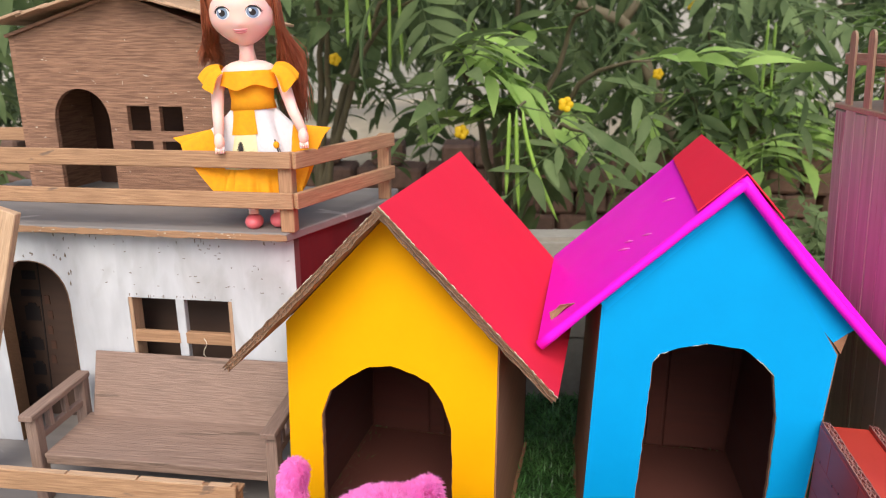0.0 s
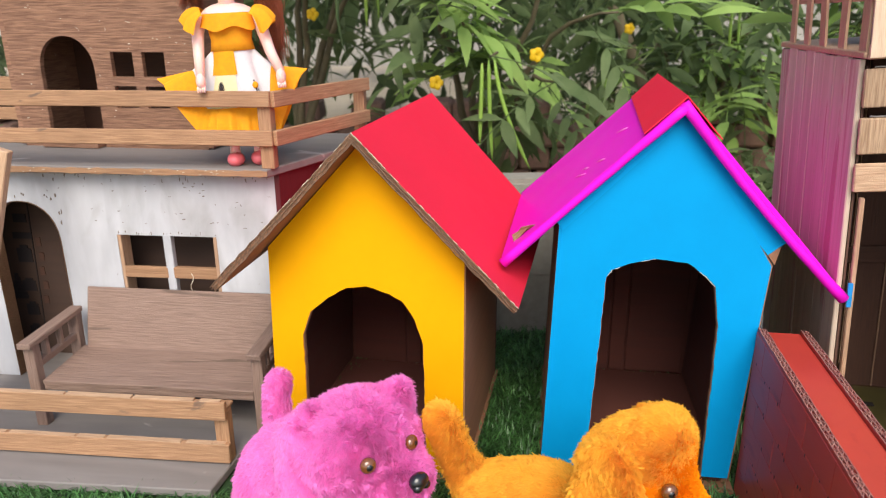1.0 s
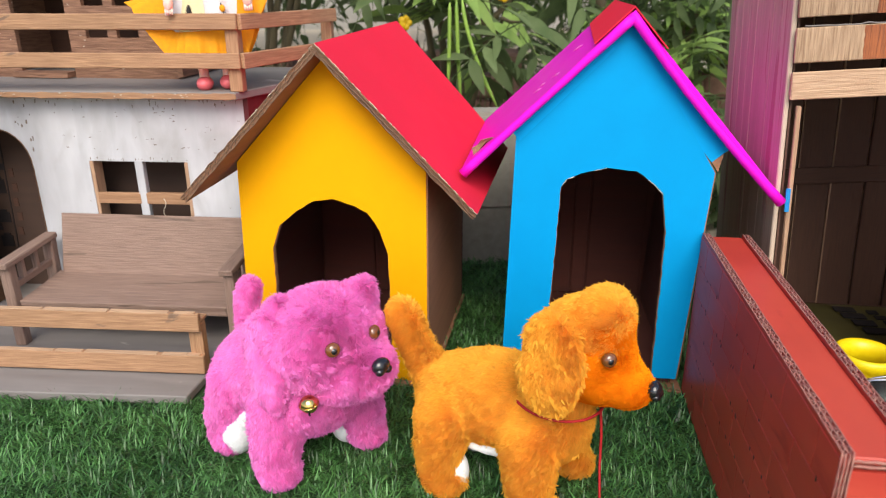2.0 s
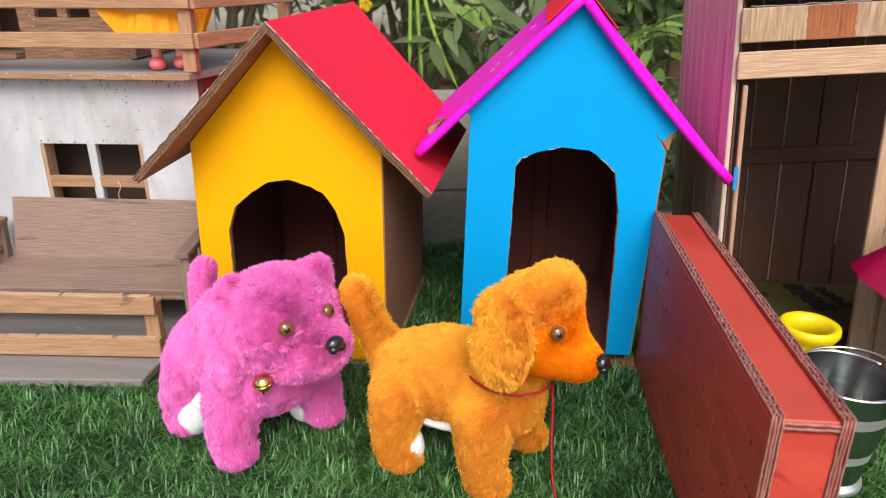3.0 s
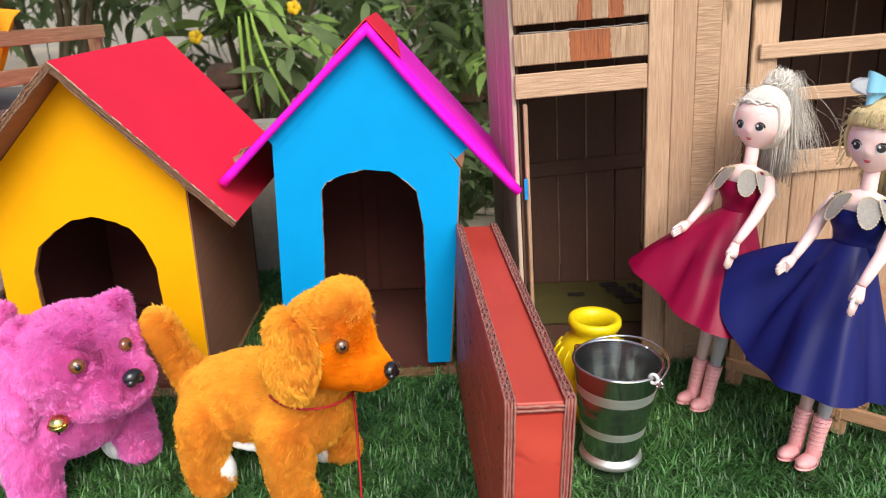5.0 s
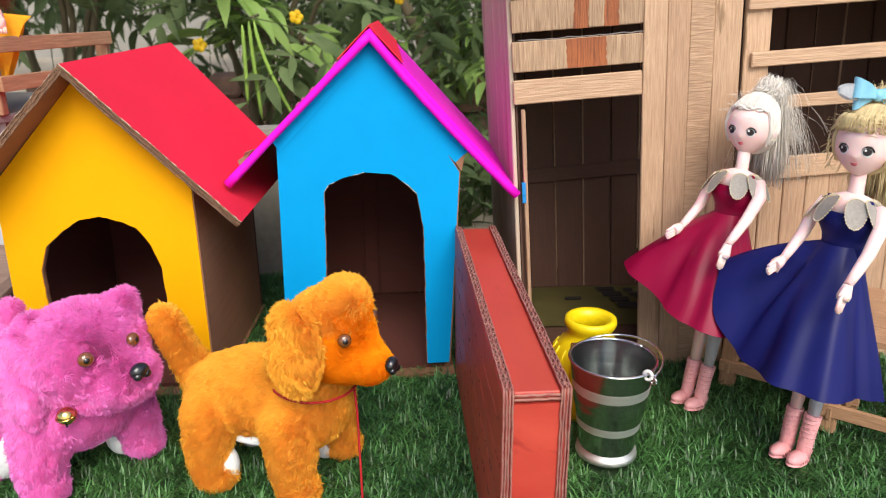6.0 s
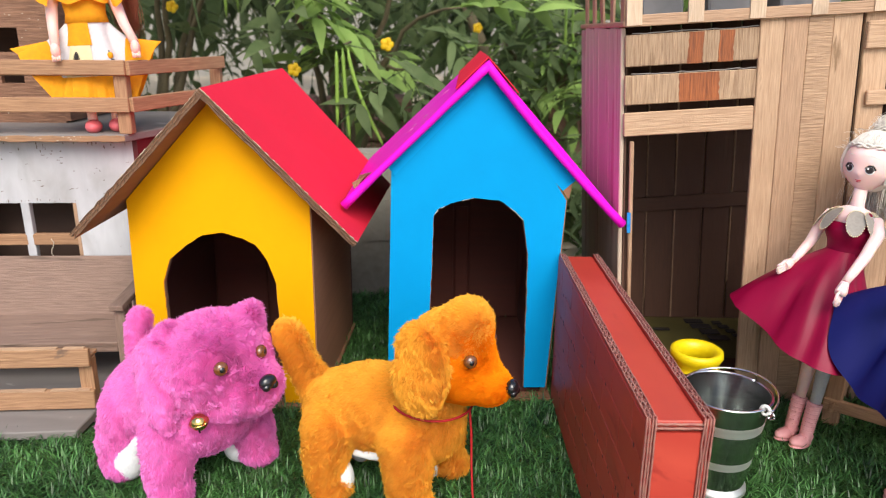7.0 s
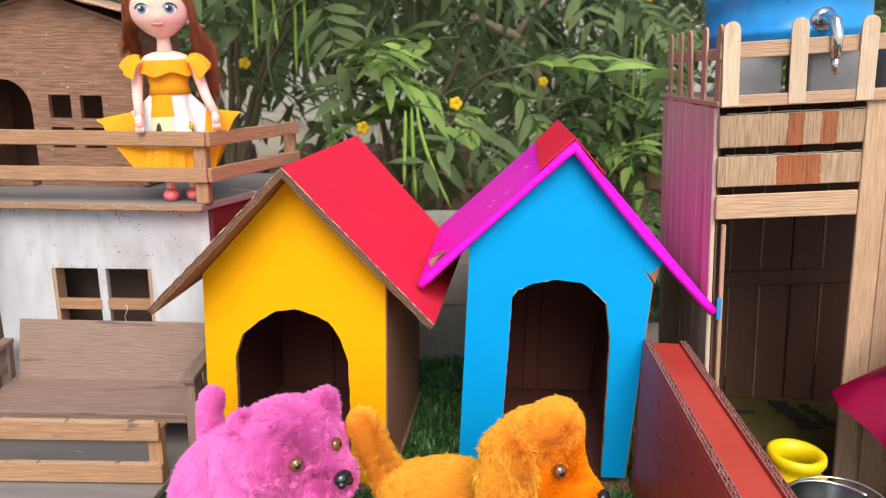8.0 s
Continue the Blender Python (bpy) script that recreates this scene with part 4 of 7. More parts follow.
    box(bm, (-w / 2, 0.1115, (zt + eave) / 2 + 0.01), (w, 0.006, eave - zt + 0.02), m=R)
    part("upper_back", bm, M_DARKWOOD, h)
    bm = bmesh.new()
    box(bm, (-0.16, -0.002, zt + 0.004), (0.068, 0.02, 0.006), m=R)
    part("door_sill", bm, M_PLY, h)
    bm = bmesh.new()
    slab(bm, R @ V((ap, -0.004, peak + 0.003)), R @ V((ap, 0.118, peak + 0.003)), R @ V((0.008, 0.118, eave + 0.001)), R @ V((0.008, -0.004, eave + 0.001)), 0.003)
    slab(bm, R @ V((ap, -0.004, peak + 0.003)), R @ V((ap, 0.118, peak + 0.003)), R @ V((-w - 0.008, 0.118, eave - 0.003)), R @ V((-w - 0.008, -0.004, eave - 0.003)), 0.003)
    part("roof_deck", bm, M_PLY, h)
    for s in (-1, 1):
        for k in range(4):
            d0, d1 = 0.002 + 0.031 * k, 0.040 + 0.031 * k
            a = V((ap + s * d0, 0.05, peak + 0.008 - d0 * 0.27 + k * 0.0015))
            b = V((ap + s * d1, 0.05, peak + 0.004 - d1 * 0.27 + k * 0.0015))
            mid = (a + b) / 2
            nn = V((s * 0.27, 0, 1))
            board("shingle", M_OAKG, h, R @ (mid + V((0, -0.072 + rng.uniform(-0.003, 0.003), 0))), R @ (mid + V((0, 0.08, 0))), 0.040, 0.003, R.to_3x3() @ nn)
    # slanting strip by the door
    inv = F.inverted()
    board("leaning_plank", M_OAK, h, inv @ V((-0.459, 0.640, 0.010)), inv @ V((-0.374, 0.645, 0.283)), 0.030, 0.008, (0, -1, 0), "pale plank leaning against the terrace")
    return h


doll_house()


def bench():
    m = pose(-0.250, 0.612, 0.0075, 0, 0, -5.2)
    b = thing("garden_bench", "weathered grey-brown wooden bench with slatted arms on the patio", "bench", m)
    W = 0.222
    board("seat", M_BENCH, b, (-W / 2 + 0.004, 0.032, 0.049), (W / 2 - 0.004, 0.032, 0.049), 0.072, 0.0055, (0, -0.06, 1))
    board("apron", M_BENCH, b, (-W / 2 + 0.004, -0.0005, 0.044), (W / 2 - 0.004, -0.0005, 0.044), 0.010, 0.005, (0, -1, 0))
    board("backrest", M_BENCH, b, (-W / 2 + 0.010, 0.0745, 0.0835), (W / 2 - 0.004, 0.0745, 0.0820), 0.066, 0.005, (0, -1, 0.28))
    for s in (-1, 1):
        x = s * (W / 2 + 0.003)
        board("leg", M_BENCH, b, (x, -0.001, 0), (x, -0.001, 0.086), 0.011, 0.011)
        board("leg", M_BENCH, b, (x, 0.066, 0), (x, 0.070, 0.090), 0.011, 0.010)
        board("arm", M_BENCH, b, (x, -0.012, 0.089), (x, 0.076, 0.093), 0.0135, 0.006, (0, 0, 1))
        board("arm_rail", M_BENCH, b, (x, 0.004, 0.0635), (x, 0.066, 0.0655), 0.0075, 0.006, (1, 0, 0))
        for y in (0.019, 0.042):
            board("arm_slat", M_BENCH, b, (x, y, 0.067), (x, y, 0.0875), 0.0065, 0.005)


bench()


# ---- wooden shed ----
def shed():
    S = pose(0.350, 0.5295, 0.268, 0, 0, -9.4) @ pose(0, 0, 0, 0, -3.8, 0) @ pose(0, 0, -0.268)
    s = thing("toy_shed", "toy shed of oak strips with plum side planks", "toy shed", S)
    D, T = 0.205, 0.365
    # front boards above the doorway
    for z0, z1, mat, nm in ((0.268, 0.2895, M_OAK, "lintel"), (0.2965, 0.3225, M_OAKS, "slat"), (0.330, 0.358, M_OAKS, "slat")):
        bd = board(nm, mat, s, (-0.0030, 0.0, (z0 + z1) / 2), (0.1155, 0.0, (z0 + z1) / 2), z1 - z0, 0.004)
        if nm == "slat":
            for u0, u1 in (((0.053, 0.066), (0.080, 0.093)) if z0 > 0.32 else ((0.046, 0.082),)):
                bm = bmesh.new()
                n = 7
                edge = [(u0 + rng.uniform(-0.0008, 0.0008), -(z1 - z0) / 2 + 0.0004 + (z1 - z0 - 0.0008) * i / n) for i in range(n + 1)]
                edge += [(u1 + rng.uniform(-0.0008, 0.0008), (z1 - z0) / 2 - 0.0004 - (z1 - z0 - 0.0008) * i / n) for i in range(n + 1)]
                prism(bm, [(x, (z0 + z1) / 2 + z) for x, z in edge], -0.0023, -0.0018)
                bmesh.ops.recalc_face_normals(bm, faces=bm.faces[:])
                bm.transform(along((-0.0030, 0.0, (z0 + z1) / 2), (0.1155, 0.0, (z0 + z1) / 2), (0, -1, 0)).inverted())
                part("stained_band", bm, M_OAKD, bd, "red-brown stained band of the slat")
    for z in (0.3235, 0.359):
        bm = bmesh.new()
        tube(bm, [(0.003 + 0.112 * i / 20, -0.001, z + rng.uniform(-0.0006, 0.0006)) for i in range(21)], 0.0006, 5)
        part("splintered_edge", bm, M_GREY, s, "grey splintered glue line")
    # uprights
    xs = [(0.1155, 0.1365, M_OAK), (0.137, 0.157, M_OAKG), (0.1575, 0.179, M_OAKX), (0.1795, 0.2045, M_OAK), (0.2085, 0.2320, M_OAK)]
    for i, (a, b, mat) in enumerate(xs):
        board("upright", mat, s, ((a + b) / 2, -0.001 if i != 4 else 0.001, -0.022), ((a + b) / 2, -0.001 if i != 4 else 0.001, 0.366 + 0.004 * (i == 4)), b - a, 0.0045)
    # window wall
    board("lintel", M_OAK, s, (0.2085, -0.004, 0.346), (0.50, -0.004, 0.346), 0.024, 0.004)
    for z, hgt in ((0.291, 0.0135), (0.251, 0.0125)):
        board("window_bar", M_OAK, s, (0.2135, -0.0045, z), (0.50, -0.0045, z), hgt, 0.004)
    board("sill", M_OAK, s, (0.2085, -0.0045, 0.189), (0.50, -0.0045, 0.189), 0.021, 0.0045)
    for i in range(12):
        a = 0.2330 + i * 0.0225
        board("upright", (M_OAK, M_OAKG)[i % 2], s, (a + 0.011, 0.0, -0.038), (a + 0.011, 0.0, 0.180), 0.022, 0.004)
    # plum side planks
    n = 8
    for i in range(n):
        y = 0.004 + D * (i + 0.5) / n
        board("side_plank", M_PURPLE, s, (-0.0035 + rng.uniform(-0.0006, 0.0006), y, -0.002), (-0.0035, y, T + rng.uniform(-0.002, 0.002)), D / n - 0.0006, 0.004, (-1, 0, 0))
    # Added board; its dark colour stands for the shade in the plank gaps.
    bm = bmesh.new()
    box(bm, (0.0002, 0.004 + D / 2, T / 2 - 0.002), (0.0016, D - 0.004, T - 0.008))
    part("side_lining", bm, M_DARKWOOD, s, "dark board added behind the planks to darken their gaps")
    board("corner_strip", M_OAKG, s, (0.0058, 0.0045, -0.004), (0.0058, 0.0045, 0.262), 0.0035, 0.003)
    bm = bmesh.new()
    box(bm, (0.0035, 0.001, 0.184), (0.0034, 0.002, 0.020))
    part("blue_scrap", bm, M_BPLAS, s, "small blue plastic scrap")
    # inside; the dark wood colour holds the shade
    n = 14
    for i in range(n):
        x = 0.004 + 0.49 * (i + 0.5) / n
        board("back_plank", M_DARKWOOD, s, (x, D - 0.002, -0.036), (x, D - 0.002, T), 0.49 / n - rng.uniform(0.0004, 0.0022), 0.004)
    # pale backing, its colour standing for daylight behind the plank gaps
    bm = bmesh.new()
    box(bm, (0.25, D + 0.004, 0.165), (0.5, 0.003, 0.39))
    part("backing", bm, M_OAKG, s)
    # pale strips painted as light coming through the gaps
    for i in range(1, n):
        if i % 3 == 1:
            continue
        x = 0.004 + 0.49 * i / n
        board("glue_line", M_OAKG, s, (x, D - 0.0045, rng.uniform(-0.03, 0.05)), (x + 0.0005, D - 0.0045, T - rng.uniform(0.0, 0.05)), rng.uniform(0.0009, 0.0016), 0.0012)
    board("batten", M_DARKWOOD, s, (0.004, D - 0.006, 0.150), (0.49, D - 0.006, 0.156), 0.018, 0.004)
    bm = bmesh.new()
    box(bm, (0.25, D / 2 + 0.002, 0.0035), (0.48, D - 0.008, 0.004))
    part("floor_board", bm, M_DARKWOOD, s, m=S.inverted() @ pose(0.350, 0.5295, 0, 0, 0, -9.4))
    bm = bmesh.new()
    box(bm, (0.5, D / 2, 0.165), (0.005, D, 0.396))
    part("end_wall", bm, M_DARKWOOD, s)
    # roof
    bm = bmesh.new()
    box(bm, (0.248, D / 2 + 0.002, T + 0.0025), (0.508, D + 0.012, 0.005))
    bevel(bm, 0.001)
    part("roof_board", bm, M_OAKG, s, "flat greyed wooden roof")
    zr = T + 0.006
    for i in range(9):
        x = 0.003 + i * 0.0535
        board("picket", M_STICK, s, (x, -0.008, zr - 0.005), (x + rng.uniform(-0.001, 0.001), -0.008, zr + 0.062 + rng.uniform(-0.002, 0.002)), 0.0135, 0.002, round_end=True)
    board("picket_rail", M_OAKG, s, (-0.006, -0.004, zr + 0.040), (0.50, -0.004, zr + 0.044), 0.013, 0.003)
    board("picket_sill", M_OAKG, s, (-0.004, -0.006, zr - 0.001), (0.50, -0.006, zr), 0.010, 0.003)
    for i in range(5):
        y = 0.004 + i * 0.044
        board("picket", M_OAKG, s, (-0.004, y, zr - 0.006), (-0.004 + rng.uniform(-0.003, 0.003), y + rng.uniform(-0.002, 0.002), zr + 0.062), 0.0135, 0.002, (-1, 0, 0), round_end=True)
    board("picket_rail", M_OAKG, s, (-0.001, 0.0, zr + 0.038), (-0.001, D, zr + 0.038), 0.010, 0.003, (-1, 0, 0))
    # printed sheet on the floor inside
    bm = bmesh.new()
    nx, ny = 14, 10
    g = [[bm.verts.new((0.045 + 0.18 * i / nx, 0.075 + 0.118 * j / ny, 0.0075 + 0.0016 * noise.noise(Vector((i * 0.5, j * 0.5, 3.0))))) for i in range(nx + 1)] for j in range(ny + 1)]
    for j in range(ny):
        for i in range(nx):
            f = bm.faces.new((g[j][i], g[j][i + 1], g[j + 1][i + 1], g[j + 1][i])); f.smooth = True
    bmesh.ops.solidify(bm, geom=bm.faces[:], thickness=-0.0006)
    sheet = single("printed_sheet", bm, M_BAG, "crumpled yellow printed sheet lying on the shed floor", "packaging", pose(0.350, 0.5295, 0, 0, 0, -9.4))
    for x, y, w, l in ((0.148, 0.176, 0.022, 0.012), (0.152, 0.160, 0.024, 0.012), (0.157, 0.143, 0.022, 0.013), (0.162, 0.125, 0.024, 0.013),
                       (0.176, 0.172, 0.011, 0.009), (0.180, 0.159, 0.012, 0.009), (0.184, 0.146, 0.011, 0.009), (0.188, 0.133, 0.012, 0.009), (0.100, 0.150, 0.020, 0.006)):
        bm = bmesh.new()
        box(bm, (x, y, 0.0098), (w, l, 0.0012), m=None)
        part("print_bar", bm, M_DARK, sheet, "unreadable dark print")
    # blocks and water tank on the roof
    for i, x in enumerate((0.040, 0.106, 0.175)):
        bm = bmesh.new()
        box(bm, (0, 0, 0.019), (0.054 - 0.016 * (i == 0), 0.05, 0.038))
        bevel(bm, 0.002)
        single("support_block", bm, M_GBLOCK, "grey painted block with worn corners under the tank", "block", S @ pose(x, 0.055, zr, 0, 0, rng.uniform(-5, 5)), group="tank supports")
    tank = thing("water_tank", "blue plastic toy water tank with a chrome tap", "water tank", S @ pose(0.077, 0.082, zr + 0.038))
    bm = bmesh.new()
    prof = [(0.0, 0.0), (0.066, 0.0), (0.0695, 0.003), (0.070, 0.012), (0.0715, 0.014), (0.0715, 0.018), (0.070, 0.020), (0.070, 0.042), (0.0715, 0.044), (0.0715, 0.048), (0.070, 0.050), (0.070, 0.085), (0.06, 0.10), (0.03, 0.112), (0.0, 0.114)]
    lathe(bm, [(max(r, 0.0004), z) for r, z in prof], 48)
    bm.faces.new([v for v in bm.verts if abs(v.co.z) < 1e-6 and v.co.length < 0.001][::-1])
    part("tank_body", bm, M_BPLAS, tank)
    bm = bmesh.new()
    lathe(bm, [(0.0003, 0.0), (0.009, 0.0), (0.0095, 0.002), (0.0095, 0.006), (0.0003, 0.0065)], 20, m=pose(0.004, -0.067, 0.024, 90, 0, 0))
    tube(bm, [(0.004, -0.070, 0.024), (0.005, -0.080, 0.024), (0.007, -0.088, 0.020), (0.008, -0.090, 0.010), (0.008, -0.090, -0.008)], [0.0054, 0.0052, 0.0048, 0.0045, 0.0044], 14)
    part("tap", bm, M_CHROME, tank, "chrome plastic tap")
    bm = bmesh.new()
    tube(bm, [(0.008, -0.090, -0.008), (0.0075, -0.090, -0.014), (0.008, -0.0905, -0.022)], [0.0036, 0.0030, 0.0018], 10)
    part("tap_nozzle", bm, M_CHROME, tank)


shed()


# ---- bucket, pot and stool beside the shed ----
def bucket():
    b = thing("bucket", "small polished steel bucket with bright bands and a wire handle", "bucket", pose(0.3795, 0.364, 0.0045, 0, 0, 20) @ Matrix.Diagonal((0.95, 0.95, 0.887, 1)))
    bm = bmesh.new()
    R = lambda z: 0.0235 + (0.0355 - 0.0235) * (z - 0.01) / 0.088
    zs = [0.010, 0.020, 0.030, 0.032, 0.040, 0.042, 0.050, 0.053, 0.056, 0.059, 0.066, 0.068, 0.078, 0.080, 0.096]
    prof = []
    for i, z in enumerate(zs):
        prof.append((R(z) + (0.0007 if i in (7, 9) else 0), z))
    mis = [1 if (0.031 < (a + c) / 2 < 0.041) or (0.067 < (a + c) / 2 < 0.079) else 0 for a, c in zip(zs, zs[1:])]
    lathe(bm, prof, 48, mis=mis)
    lathe(bm, [(R(z) - 0.0012, z) for z in zs[::-1]] + [(0.0003, 0.0115)], 48)
    part("bucket_body", bm, [M_STEEL, M_BRUSH], b)
    bm = bmesh.new()
    tube(bm, [((R(0.097)) * math.cos(2 * math.pi * k / 48), R(0.097) * math.sin(2 * math.pi * k / 48), 0.097) for k in range(49)], 0.0014, 8)
    part("rim", bm, M_CHROME, b, "rolled chrome rim")
    bm = bmesh.new()
    lathe(bm, [(0.0003, 0.0005), (0.0255, 0.0005), (0.0262, 0.002), (0.0255, 0.006), (0.0225, 0.009), (0.0225, 0.0115), (0.0003, 0.0115)], 40)
    part("foot_ring", bm, M_BRUSH, b, "bright flared foot")
    # handle lying back on the rim
    bm = bmesh.new()
    pts = []
    for k in range(25):
        a = math.pi * k / 24
        pts.append((0.0385 * math.cos(a), 0.0425 * math.sin(a), 0.094 + 0.0060 * math.sin(a)))
    tube(bm, pts, 0.0011, 8)
    part("handle", bm, M_CHROME, b, "bent wire handle", m=pose(0, 0, 0, 0, 0, -82))
    for s in (-1, 1):
        bm = bmesh.new()
        tube(bm, [(s * 0.0362, 0, 0.093), (s * 0.040, 0, 0.093)], 0.0028, 10)
        tube(bm, [(s * 0.0400 + 0.003 * math.cos(t / 12 * 2 * math.pi), -0.001, 0.092 + 0.003 * math.sin(t / 12 * 2 * math.pi)) for t in range(13)], 0.0009, 6)
        part("handle_lug", bm, M_CHROME, b, m=pose(0, 0, 0, 0, 0, -82))
    bm = bmesh.new()
    tube(bm, [(0.0335 + 0.0032 * math.cos(t / 14 * 2 * math.pi), -0.0105 - 0.0015, 0.095 + 0.004 * math.sin(t / 14 * 2 * math.pi)) for t in range(15)], 0.0015, 7)
    part("washer", bm, M_WPLAS, b, "white plastic washer at the handle", m=pose(0, 0, 0.001, 0, 0, -66))
    return b


bucket()


def pot():
    p = thing("toy_pot", "yellow plastic toy pot with a flared rim", "pot", pose(0.3935, 0.438, -0.006) @ Matrix.Diagonal((0.94, 0.94, 0.98, 1)))
    bm = bmesh.new()
    prof = [(0.0004, 0.0), (0.024, 0.0), (0.030, 0.006), (0.0355, 0.03), (0.0365, 0.05), (0.0335, 0.068), (0.025, 0.078), (0.0205, 0.082), (0.0195, 0.086),
            (0.0225, 0.090), (0.0245, 0.094), (0.0240, 0.0985), (0.0215, 0.100), (0.0170, 0.0975), (0.0152, 0.092), (0.0165, 0.084), (0.028, 0.07), (0.031, 0.03), (0.0004, 0.006)]
    lathe(bm, prof, 44)
    part("pot_body", bm, M_YPLAS, p)
    bm = bmesh.new()
    for k in range(18):
        a = 2 * math.pi * k / 18
        tube(bm, [(0.0300 * math.cos(a), 0.0300 * math.sin(a), 0.0735), (0.0345 * math.cos(a), 0.0345 * math.sin(a), 0.066), (0.0372 * math.cos(a), 0.0372 * math.sin(a), 0.052)], [0.001, 0.0014, 0.001], 6)
    part("rib", bm, M_YPLAS, p)


pot()


def stool(m, label, L=0.12, W=0.10, H=0.092):
    s = thing("stool", label, "stool", m, group="stools behind the dolls")
    for i in range(3):
        board("top_slat", M_RAIL, s, (-L / 2, -W / 3 + i * W / 3, H), (L / 2, -W / 3 + i * W / 3, H), W / 3 - 0.002, 0.006, (0, 0, 1))
    for sx in (-1, 1):
        for sy in (-1, 1):
            board("leg", M_RAIL, s, (sx * (L / 2 - 0.008), sy * (W / 2 - 0.008), 0), (sx * (L / 2 - 0.008), sy * (W / 2 - 0.008), H - 0.003), 0.014, 0.011)
        board("stretcher", M_RAIL, s, (sx * (L / 2 - 0.008), -W / 2, 0.02), (sx * (L / 2 - 0.008), W / 2, 0.02), 0.012, 0.005, (sx, 0, 0))
    board("stretcher", M_RAIL, s, (-L / 2, -W / 2 + 0.003, 0.022), (L / 2, -W / 2 + 0.003, 0.022), 0.012, 0.005, (0, -1, 0))


stool(pose(0.612, 0.435, 0, 0, 0, -48), "small plain oak stool with square legs on the turf")
stool(pose(0.650, 0.345, 0, 0, 0, -48), "plain oak stool half hidden behind the navy dress")


# ---- dolls: one mesh each ----
def doll_head(bm, c, r, mi, seg=64, rings=44, taper=0.32, nose=1.0):
    """A rounded head that narrows past full cheeks to a small chin, facing -y. Returns face(x, z, out): the point of the face at x and z."""
    def shaped(v):
        x, y, z = v
        k = max(0.0, -z)
        cheek = math.exp(-((z + 0.42) / 0.25) ** 2)
        x *= 1 - taper * k ** 2.4 + 0.035 * cheek
        y = y * (1 - 0.25 * k) - 0.13 * k * k * (y < 0)
        if y < 0:
            y -= 0.055 * math.exp(-(x / 0.11) ** 2 - ((z + 0.40) / 0.10) ** 2) * nose
            y *= 1 - 0.05 * math.exp(-((z + 0.05) / 0.22) ** 2) + 0.03 * cheek
        return V((c[0] + x * r[0], c[1] + y * r[1], c[2] + z * r[2] * (0.92 if z > 0 else 1.0)))
    old = len(bm.verts)
    ball(bm, (0, 0, 0), 1.0, mi=mi, seg=seg, rings=rings)
    bm.verts.ensure_lookup_table()
    for v in bm.verts[old:]:
        v.co = shaped(v.co)

    def face(x, z, out=0.0):
        zz = (z - c[2]) / (r[2] * (0.92 if z > c[2] else 1.0))
        xx = (x - c[0]) / r[0] / (1 - taper * max(0.0, -zz) ** 2.4 + 0.035 * math.exp(-((zz + 0.42) / 0.25) ** 2))
        p = shaped(V((xx, -math.sqrt(max(0.0, 1 - xx * xx - zz * zz)), zz)))
        return p + V((xx * 0.6, -1, zz * 0.3)).normalized() * out
    return face


def painted_eye(bm, face, s, x, z, size, iris, pupil, white_mi, iris_mi, dark_mi, lash, lashes):
    """An eye printed on the face: white, iris, pupil, a glint, the upper lid's line and lashes."""
    a, b = size

    def disc(cx, cz, w, h, mi, out, n=20):
        mid = bm.verts.new(face(cx, cz, out))
        ring = [bm.verts.new(face(cx + w * math.cos(2 * math.pi * i / n), cz + h * math.sin(2 * math.pi * i / n), out)) for i in range(n)]
        for i in range(n):
            f = bm.faces.new((mid, ring[i], ring[(i + 1) % n]))
            f.material_index, f.smooth = mi, True
    disc(s * x, z, a, b, white_mi, 0.0003)
    disc(s * x - 0.05 * a, z + 0.03 * b, iris, min(iris, b * 0.96), iris_mi, 0.0005)
    disc(s * x - 0.05 * a, z + 0.03 * b, pupil, pupil, dark_mi, 0.0007, 14)
    disc(s * x - 0.05 * a - iris * 0.35, z + iris * 0.42, iris * 0.26, iris * 0.30, white_mi, 0.0009, 10)
    lid = [face(s * x + a * 1.05 * math.cos(t), z + b * 1.04 * math.sin(t), 0.0006) for t in (radians(175 - 20 * i) if s < 0 else radians(5 + 20 * i) for i in range(9))]
    tube(bm, lid, [lash] * 3 + [lash * 1.2] * 3 + [lash * 0.5] * 3, 5, dark_mi)
    for q in range(lashes):
        t = radians(8 + 62 * q / max(1, lashes - 1))
        o, e = (face(s * (x + a * k * math.cos(t)), z + b * k * math.sin(t), 0.0008) for k in (1.0, 1.32))
        tube(bm, [o, e + V((0, -0.0004, 0.0002))], [lash * 0.6, lash * 0.2], 4, dark_mi)


